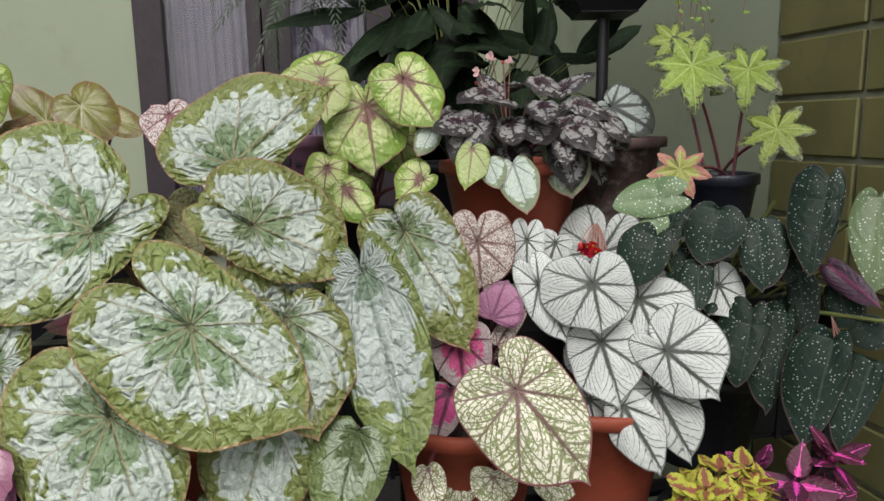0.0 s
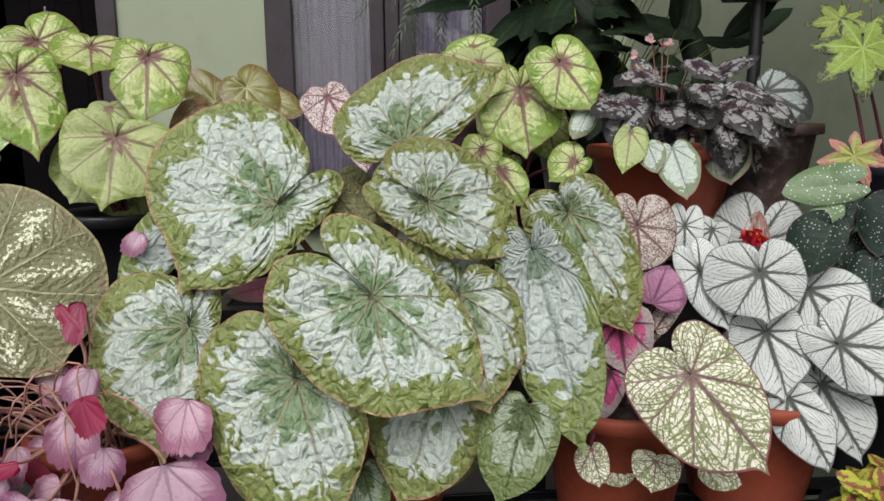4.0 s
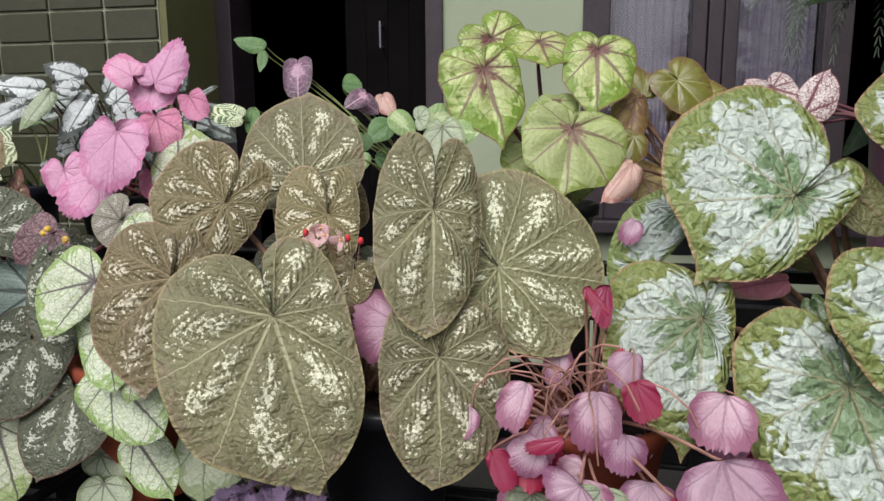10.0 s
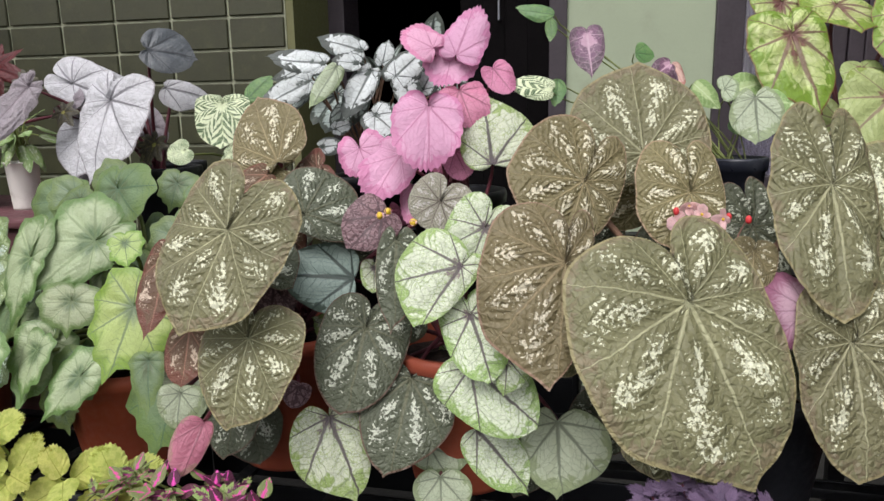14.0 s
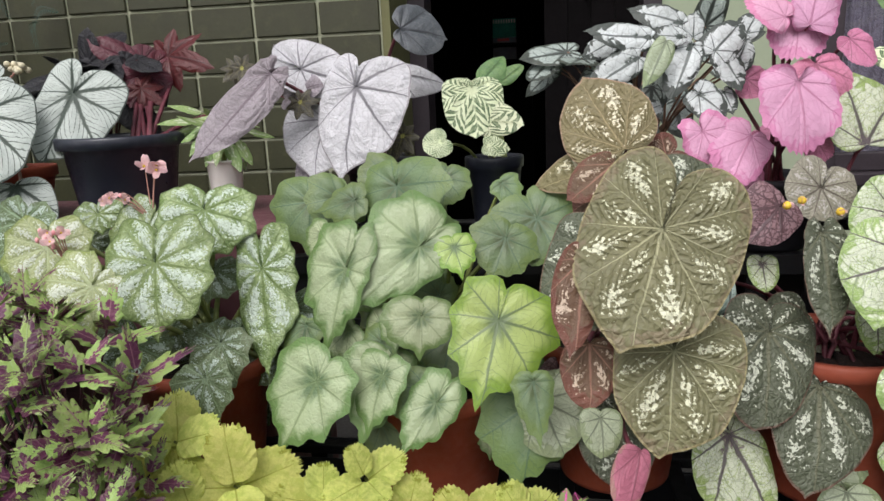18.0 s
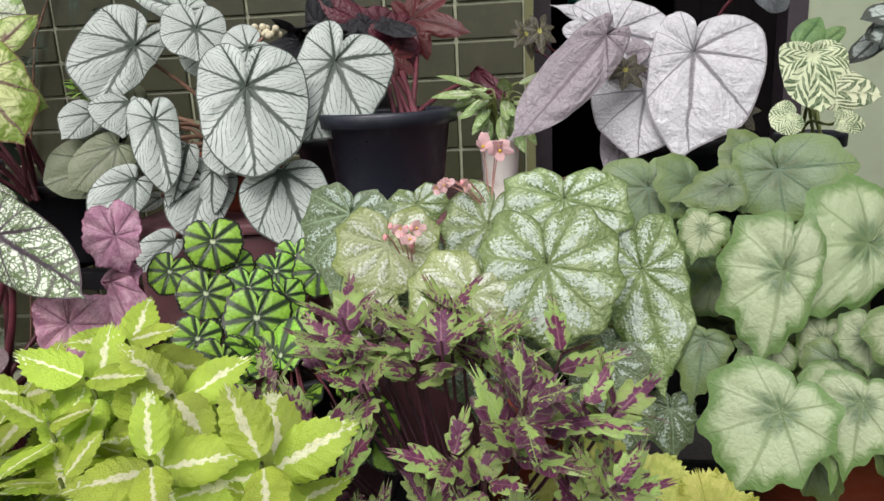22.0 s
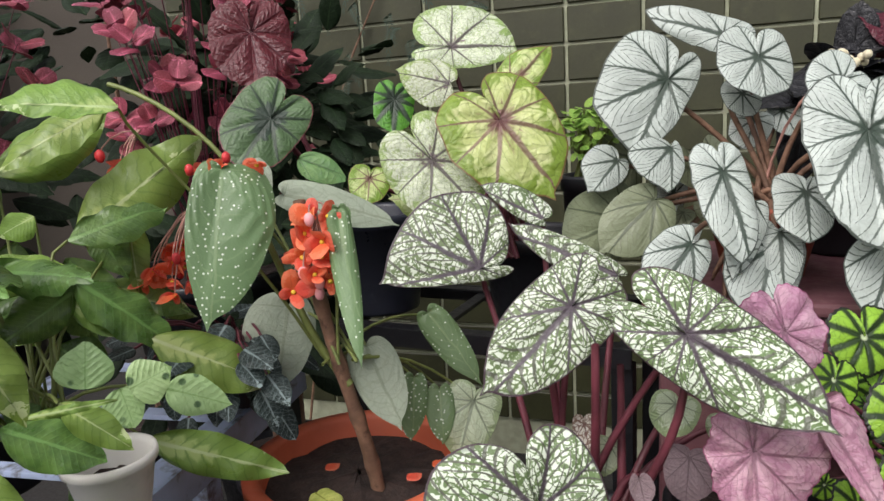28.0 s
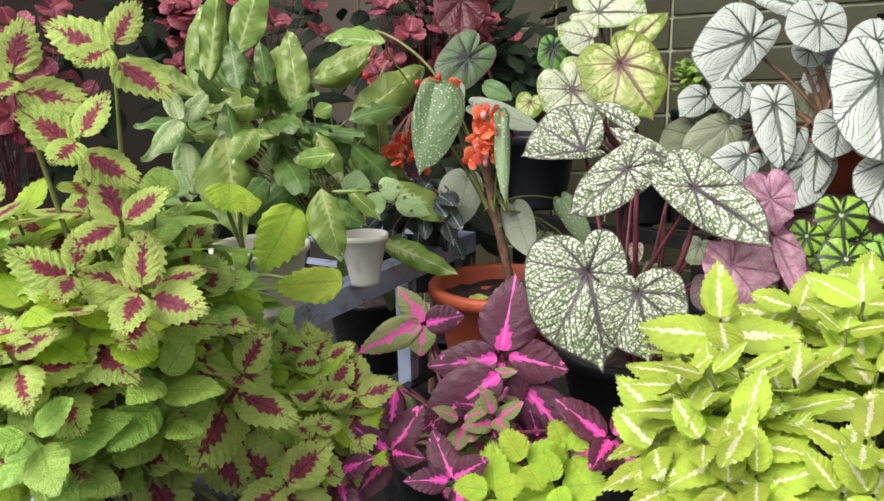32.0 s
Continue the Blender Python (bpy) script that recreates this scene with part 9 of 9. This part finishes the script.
M_FERN = plain("dark_fern", S(44, 66, 54), 0.5, 0.3, 30)
M_FERNGREEN = plain("hanging_fern", S(38, 58, 30), 0.5, 0.3, 30)
hang = tagged(new("hanging_fern"), "dark green fern hanging before the window", "fern")
_rng = random.Random(9)
for i in range(16):
    x = _rng.uniform(-0.42, -0.16)
    fern(hang, (x, 1.98, 1.80), (x + _rng.uniform(-0.16, 0.16), 1.80 + _rng.uniform(-0.1, 0.1), _rng.uniform(1.46, 1.68)), 0.022, 26, M_FERNGREEN)
bm = lathe([(0.05, 0), (0.08, 0.004), (0.10, 0.11), (0.105, 0.112), (0.10, 0.12), (0.09, 0.10)], 24)
bmesh.ops.translate(bm, verts=bm.verts, vec=(-0.3, 1.98, 1.78))
part("basket", bm, M_BLACK, hang, "black hanging basket", True)
v, f = tube([(-0.3, 1.98, 1.88), (-0.3, 1.99, 2.4), (-0.3, 2.0, 3.0)], [0.002] * 3, 6)
link("cord", v, f, M_DARKMETAL, hang)
creep = tagged(new("climbing_fern"), "blue green fern climbing on the tiled facade", "fern")
for i in range(46):
    x, z = _rng.uniform(-2.05, -1.15), _rng.uniform(1.36, 1.86)
    if x > -1.45 and z < 1.55:
        continue
    p0, p1 = HOUSE @ Vector((x, -0.035, z)), HOUSE @ Vector((x + _rng.uniform(-0.09, 0.09), -0.09, z - _rng.uniform(0.05, 0.12)))
    fern(creep, p0, p1, 0.02, 16, M_FERN)
v, f = tube([HOUSE @ Vector((-2.0, -0.03, 0.1)), HOUSE @ Vector((-1.8, -0.03, 1.1)), HOUSE @ Vector((-1.7, -0.03, 1.5)), HOUSE @ Vector((-1.5, -0.03, 1.85))], [0.006, 0.005, 0.004, 0.002], 6)
link("stem", v, f, M_STEM_BROWN, creep)

for k, (c, r, n, s) in enumerate((((-3.85, -0.42, 1.42), (0.20, 0.22, 0.22), 60, 0.038), ((-3.90, 0.10, 1.48), (0.20, 0.20, 0.24), 54, 0.038), ((-3.66, 0.46, 1.50), (0.18, 0.18, 0.20), 46, 0.038), ((-4.1, 0.95, 1.46), (0.25, 0.2, 0.25), 36, 0.05))):
    ir = plant("bloodleaf_bush", "red veined dark bloodleaf bush with crimson stems", "bush", group="bloodleaf bushes")
    pot(ir, c[0], c[1], c[2] - 0.40, 0.16, 0.30, M_BLACK)
    bush(ir, "iresine", c, r, n, s, 80 + k, (c[0], c[1], c[2] - 0.42), plain("crimson_stem", S(92, 26, 48), 0.4, 0.2, 20) if k == 0 else bpy.data.materials["crimson_stem"], pairs=2, face=(0.75, -0.45, 0.3), proportion=1.1, thick=0.0011, open_=50)
# shrubs that fill gaps with shade, by their near-black leaf colour
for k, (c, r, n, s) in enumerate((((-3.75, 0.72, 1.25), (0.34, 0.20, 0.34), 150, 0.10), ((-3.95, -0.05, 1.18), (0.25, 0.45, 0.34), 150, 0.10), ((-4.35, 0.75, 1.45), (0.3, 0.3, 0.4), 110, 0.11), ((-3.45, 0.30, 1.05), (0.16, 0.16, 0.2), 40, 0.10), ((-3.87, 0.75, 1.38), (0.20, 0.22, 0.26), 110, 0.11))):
    dk = plant("shrub", "green shrub filling the gaps behind the pots, deep shade in its leaf colour", "shrub", group="shade shrubs")
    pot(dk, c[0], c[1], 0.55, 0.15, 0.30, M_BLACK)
    tuft(dk, "shadegreen", c, r, n, s, 90 + k, (0.6, -0.6, 0.4), proportion=0.5, droop=0.3)
    v, f = tube([(c[0], c[1], 0.53), (c[0], c[1] + 0.02, c[2] - 0.1), (c[0] + 0.02, c[1], c[2] + r[2] * 0.7)], [0.010, 0.007, 0.003], 7)
    link("stem", v, f, M_STEM_BROWN, dk)
# inner leaves in the shaded copy, to keep the gaps dark
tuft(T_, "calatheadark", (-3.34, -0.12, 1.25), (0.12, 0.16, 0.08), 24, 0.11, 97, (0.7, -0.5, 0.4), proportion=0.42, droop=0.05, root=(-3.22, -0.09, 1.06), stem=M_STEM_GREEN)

ivy = plant("trailing_ivy", "grey silver veined ivy trailing beside the rack", "ivy")
pot(ivy, -3.30, 0.20, 1.09, 0.05, 0.085, M_BLACK)
tuft(ivy, "ivy", (-3.27, 0.13, 1.09), (0.14, 0.10, 0.08), 46, 0.040, 98, (0.7, -0.5, 0.3), proportion=0.7, droop=0.5, root=(-3.30, 0.20, 1.07), stem=M_STEM_RED)


# ---- stems, flowers and small things ----
def blob(parent, name, pos, r, material, squash=1.0):
    bm = bmesh.new()
    bmesh.ops.create_icosphere(bm, subdivisions=2, radius=r)
    for v in bm.verts:
        v.co.z *= squash
        v.co += v.co.normalized() * r * 0.12 * noise.noise(v.co * 300 + Vector(pos))
    bmesh.ops.translate(bm, verts=bm.verts, vec=pos)
    part(name, bm, material, parent, smooth=True)


def flower(parent, kind, pos, size, axis, rng, petals=4, heart=True):
    for i in range(petals):
        m = aim(pos, axis, i * 2 * math.pi / petals + rng.uniform(-0.15, 0.15)) @ Matrix.Rotation(radians(40), 4, "X")
        small_leaf(parent, kind, m @ Matrix.Rotation(rng.uniform(-0.5, 0.6), 4, "X"), size * rng.uniform(0.6, 1.25), rng.randrange(3), "petal", rng.choice((0.55, 0.8, 1.0)))
    if heart:
        blob(parent, "stamen", Vector(pos) + Vector(axis).normalized() * size * 0.15, size * 0.13, M_YELLOW)


_rng = random.Random(77)
def spray(parent, kind, pos, n, spread, size, bud, axis, root=None, down=False):
    for i in range(n):
        q = Vector(pos) + Vector((_rng.uniform(-1, 1) * spread[0], _rng.uniform(-1, 1) * spread[1], _rng.uniform(-1, 1) * spread[2]))
        if _rng.random() < 0.7:
            flower(parent, kind, q, size, Vector(axis) + Vector((_rng.uniform(-0.6, 0.6), _rng.uniform(-0.4, 0.4), _rng.uniform(-0.7, 0.3) - (0.8 if down else 0))), _rng)
        else:
            blob(parent, "bud", q, size * 0.26, bud, 1.4)
        if root:
            v, f = tube(bezier(root, Vector(root) * 0.4 + q * 0.6 + Vector((0, 0, 0.02)), q + Vector((0, 0, 0.01)), q, 5), [0.0009] * 5, 5)
            link("flower_stalk", v, f, M_STEM_PINK, parent, smooth=True)


spray(An_, "petal", (-3.085, 0.125, 1.225), 22, (0.020, 0.016, 0.048), 0.020, M_PINKBUD, (0.6, -0.6, 0.2), (-3.10, 0.15, 1.27))
spray(An_, "petal", (-3.28, 0.115, 1.20), 26, (0.05, 0.03, 0.030), 0.020, M_REDBUD, (0.6, -0.6, -0.3), (-3.27, 0.13, 1.27), True)
spray(An_, "petal", (-3.34, 0.10, 1.315), 7, (0.02, 0.02, 0.022), 0.022, M_REDBUD, (0.6, -0.6, 0.0), (-3.33, 0.12, 1.36), True)
spray(An_, "petal", (-3.16, 0.10, 1.32), 5, (0.06, 0.03, 0.008), 0.018, M_REDBUD, (0.6, -0.6, 0.2))
spray(B_, "petalred", (0.235, 1.07, 1.145), 16, (0.026, 0.01, 0.030), 0.017, M_REDBUD, (-0.2, -0.9, 0.0), (0.25, 1.12, 1.19), True)
spray(O_, "petalred", (0.60, 1.0, 0.955), 10, (0.02, 0.02, 0.03), 0.02, M_REDBUD, (-0.3, -0.9, 0.0), (0.60, 1.05, 1.05), True)
spray(E_, "petalpink", (-1.005, 0.70, 1.165), 8, (0.045, 0.012, 0.012), 0.015, M_REDBUD, (0.3, -0.9, 0.2), (-1.0, 0.73, 1.05))
spray(K_, "petalpink", (-2.335, 0.35, 1.145), 9, (0.03, 0.012, 0.014), 0.011, M_PINKBUD, (0.3, -0.8, 0.4), (-2.34, 0.38, 1.08))
spray(K_, "petalpink", (-2.268, 0.485, 1.235), 3, (0.012, 0.008, 0.018), 0.017, M_PINKBUD, (0.3, -0.8, 0.4), (-2.27, 0.47, 1.15))
spray(K_, "petalpink", (-2.31, 0.44, 1.185), 5, (0.03, 0.01, 0.006), 0.010, M_PINKBUD, (0.3, -0.8, 0.4), (-2.27, 0.47, 1.15))
spray(Q_, "petalpink", (0.09, 1.22, 1.44), 7, (0.03, 0.02, 0.025), 0.008, M_REDBUD, (-0.1, -0.8, 0.5), (0.12, 1.27, 1.3))
for i in range(12):
    blob(S_, "bud", (-2.646 + _rng.uniform(-0.022, 0.022), 0.60 + _rng.uniform(-0.01, 0.01), 1.391 + _rng.uniform(-0.008, 0.008)), 0.0055, M_CREAM)
v, f = tube(bezier((-2.74, 0.60, 1.22), (-2.72, 0.60, 1.34), (-2.68, 0.60, 1.37), (-2.65, 0.60, 1.388), 7), [0.002] * 7, 6)
link("flower_stalk", v, f, M_STEM_PINK, S_, smooth=True)
for q in ((-1.40, 0.575, 1.172), (-1.36, 0.57, 1.16), (-1.415, 0.58, 1.165)):
    flower(F_, "petalpink", q, 0.006, (0.3, -0.9, 0.2), _rng)
    blob(F_, "stamen", q, 0.005, M_YELLOW)

for i in range(22):
    a = Vector((-0.68 + _rng.uniform(-0.05, 0.05), 0.80 + _rng.uniform(-0.05, 0.04), 0.90))
    b = a + Vector((_rng.uniform(-0.16, 0.18), _rng.uniform(-0.14, 0.0), _rng.uniform(0.0, 0.16)))
    c = bezier(a, a + Vector((0, -0.02, 0.12)), b + Vector((_rng.uniform(-0.03, 0.03), -0.02, 0.09)), b, 9)
    v, f = tube(c, [0.0013] * 9, 5)
    link("petiole", v, f, M_STEM_PINK, H_, smooth=True)
    if i % 3 == 0:
        small_leaf(H_, ("mauvemetal", "crimsonback")[i % 9 == 0], frame_of(b, b + Vector((_rng.uniform(-0.5, 0.5), -0.3, -0.8)), (_rng.uniform(-0.4, 0.4), -0.8, 0.5)), _rng.uniform(0.03, 0.05), _rng.randrange(3), proportion=0.9)
# woody cane of the angel wing begonia, with knots, and a green side shoot
cane = bezier((-3.085, 0.20, 0.90), (-3.085, 0.19, 1.02), (-3.105, 0.15, 1.10), (-3.11, 0.14, 1.28), 22)
v, f = tube(cane, [0.0085 - 0.0001 * i + 0.0016 * (1 if i % 4 == 0 else 0) for i in range(22)], 10)
link("cane", v, f, M_STEM_BROWN, An_, "brown woody cane", smooth=True)
v, f = tube(bezier((-3.09, 0.17, 1.07), (-3.13, 0.15, 1.12), (-3.14, 0.13, 1.22), (-3.17, 0.12, 1.30), 12), [0.005 - 0.0002 * i for i in range(12)], 8)
link("cane", v, f, M_STEM_GREEN, An_, "green side shoot", smooth=True)
v, f = tube(bezier((-3.17, 0.12, 1.30), (-3.20, 0.11, 1.36), (-3.26, 0.08, 1.40), (-3.30, 0.07, 1.41), 9), [0.0026] * 9, 7)
link("cane", v, f, M_STEM_GREEN, An_, smooth=True)
# hairy thick stems of the mosaic begonia
for i, (x, y, z) in enumerate(((-2.85, 0.17, 1.18), (-2.79, 0.13, 1.17), (-2.73, 0.18, 1.15), (-2.80, 0.22, 1.12), (-2.76, 0.10, 1.02))):
    v, f = tube(bezier((-2.83 + 0.012 * i, 0.19, 0.89), (-2.83 + 0.015 * i, 0.18, 1.0), (x, y, z - 0.1), (x, y, z), 12), [0.0055 - 0.0002 * k for k in range(12)], 9)
    link("stem", v, f, M_STEM_RED, V_, "thick hairy red stem", smooth=True)
# canes of the spotted begonia
for a, b in (((0.47, 1.2, 0.9), (0.50, 1.05, 1.23)), ((0.49, 1.2, 0.9), (0.60, 1.05, 1.20)), ((0.45, 1.2, 0.9), (0.38, 1.10, 1.24)), ((0.49, 1.2, 0.9), (0.66, 0.98, 1.06))):
    stalk(O_, "cane", a, b, 0.005, 0.003, M_STEM_GREEN, 0.1)

leaf_fallen = tagged(new("fallen_leaf"), "yellow fallen leaf lying on the soil", "leaf")
leaf(leaf_fallen, "coleusyellow", (-3.135, 0.145, 0.938), (-3.085, 0.125, 0.946), (0.2, -0.3, 0.9), 0.016, 0.016, 0.004, False, "blade")
petals = tagged(new("fallen_petals"), "orange petals fallen on the soil of the clay pot", "petals", kind="stuff")
for q in ((-3.17, 0.20, 0.936), (-3.05, 0.26, 0.94), (-3.03, 0.24, 0.94), (-3.06, 0.22, 0.94)):
    small_leaf(petals, "petal", frame_of(q, Vector(q) + Vector((0.01, 0.004, 0.002)), (0, -0.2, 1)), 0.018, 0, "petal", 0.9)

# iron stand with a square black bowl, standing in the grey pot
st = tagged(new("iron_stand"), "black iron pole carrying a square black bowl", "stand")
v, f = tube([(0.34, 1.51, 1.27), (0.34, 1.51, 1.40), (0.34, 1.51, 1.56)], [0.0125] * 3, 14)
link("pole", v, f, M_DARKMETAL, st, smooth=True)
bm = box_bm(0.26, 1.43, 1.565, 0.42, 1.59, 1.60, 0.004)
for q in bm.verts:
    if q.co.z < 1.58:
        q.co.x, q.co.y = 0.34 + (q.co.x - 0.34) * 0.72, 1.51 + (q.co.y - 1.51) * 0.72
part("bowl", bm, M_DARKMETAL, st)
part("rim", box_bm(0.252, 1.422, 1.60, 0.428, 1.598, 1.66, 0.005), M_DARKMETAL, st)
blob(Qg_, "stone", (0.33, 1.43, 1.30), 0.014, M_CONCRETE_SHADED, 0.6)

wisp = plant("hanging_plant", "thin pale vine with tiny leaves on the green wall", "vine")
for i in range(12):
    x = 0.50 + _rng.uniform(-0.07, 0.07)
    a, b = Vector((x, 1.55, 1.78)), Vector((x + _rng.uniform(-0.05, 0.07), 1.45, _rng.uniform(1.46, 1.62)))
    c = bezier(a, a + Vector((0, -0.03, -0.05)), b + Vector((_rng.uniform(-0.03, 0.03), 0, 0.08)), b, 9)
    v, f = tube(c, [0.0009] * 9, 4)
    link("vine", v, f, M_STEM_BROWN, wisp, smooth=True)
    for q in c[2:]:
        o = Vector((_rng.uniform(-1, 1), -0.4, _rng.uniform(-0.6, 0.6)))
        small_leaf(wisp, "green", frame_of(q, q + o, (0.1, -0.8, 0.4)), _rng.uniform(0.008, 0.014), _rng.randrange(3))
wisp_hook = part("hook", box_bm(0.49, 1.548, 1.775, 0.51, 1.562, 1.80, 0.002), M_DARKMETAL, wisp)


# black crates and pot trays that fill the racks
def crate(x, y, z, w, d, h, turn, label="black slotted plastic crate on the rack"):
    e = tagged(new("plastic_crate"), label, "crate", "crates on the rack")
    e.matrix_basis = Matrix.Translation((x, y, z)) @ Matrix.Rotation(turn, 4, "Z")
    part("base", box_bm(0, 0, 0, w, d, 0.008, 0.002), M_BLACK, e)
    for z0 in (0.012, h * 0.36, h * 0.70):
        part("side", box_bm(0, -0.006, z0, w, 0.0, z0 + h * 0.26, 0.002), M_BLACK, e)
        part("side", box_bm(0, d, z0, w, d + 0.006, z0 + h * 0.26, 0.002), M_BLACK, e)
    for x0 in (-0.006, w):
        part("side", box_bm(x0, 0, 0.01, x0 + 0.006, d, h, 0.002), M_BLACK, e)
    k = int(w / 0.07)
    for i in range(k + 1):
        part("rib", box_bm(i / k * w - 0.004, -0.010, 0.0, i / k * w + 0.004, -0.006, h, 0.001), M_BLACK, e)


_turn = math.atan2(0.58, 2.92)
for i in range(6):
    x = -2.26 + i * 0.478
    crate(x, 0.31 + (x + 2.30) * 0.1986, 0.52, 0.45, 0.26, 0.20, _turn)
# second row of crates, added as a black backing where shade lies
for i in range(6):
    x = -2.12 + i * 0.472
    crate(x, 0.70 + (x + 2.15) * 0.1825, 0.78, 0.44, 0.24, 0.25, math.atan2(0.52, 2.85), "black slotted plastic crate added under the tall rack to darken the gaps")
# added black sheet that stands for the shade below the shelf
board = tagged(new("shelf_board"), "black sheet added under the low rack shelf to darken the gaps", "shelf")
part("board", box_bm(0, 0.01, 0.50, 2.9, 0.33, 0.516, 0.002), M_BLACK, board)
board.matrix_basis = Matrix.Translation((-2.28, 0.29, 0)) @ Matrix.Rotation(_turn, 4, "Z")


# ---- tiles of the two walls ----
def tile_mesh(w, h, material):
    bm = box_bm(-w / 2, -0.012, -h / 2, w / 2, 0.0, h / 2)
    me = bpy.data.meshes.new("tile")
    bmesh.ops.bevel(bm, geom=bm.edges[:], offset=0.003, segments=1, affect="EDGES")
    bm.to_mesh(me)
    bm.free()
    me.materials.append(material)
    return me


def tiles(wall, place, x0, x1, z0, z1, edge, z_line, material, pw=0.236, ph=0.118, gap=0.011):
    cache = {}
    rng = random.Random(5)
    row = z_line + math.floor((z0 - z_line) / ph) * ph
    while row < z1:
        x = edge
        while x > x0 or x < x0:
            a, b = max(x0, x), min(x1, x + pw)
            if x > x1:
                break
            if b - a > 0.03:
                key = round(b - a, 3)
                if key not in cache:
                    cache[key] = tile_mesh(key - gap, ph - gap, material)
                t = new("tile", cache[key])
                t.parent = wall
                t.matrix_basis = place @ Matrix.Translation(((a + b) / 2, rng.uniform(-0.001, 0.001), row + ph / 2)) @ Matrix.Rotation(rng.uniform(-0.006, 0.006), 4, "Z")
            x += pw
        row += ph


tiles(bpy.data.objects["wall_facade"], Matrix.Translation((0, 0.0085, 0)), -2.45, 0.0, 0.35, 2.4, -0.225 - 10 * 0.236, 1.536, M_TILE_SHADED)
tiles(bpy.data.objects["wall_side_tiled"], Matrix.Translation((3.0885, 0, 0)) @ Matrix.Rotation(radians(-90), 4, "Z"), 1.257, 2.6, 0.55, 2.3, 1.485 - 0.236, 1.51, M_TILE_LIT)
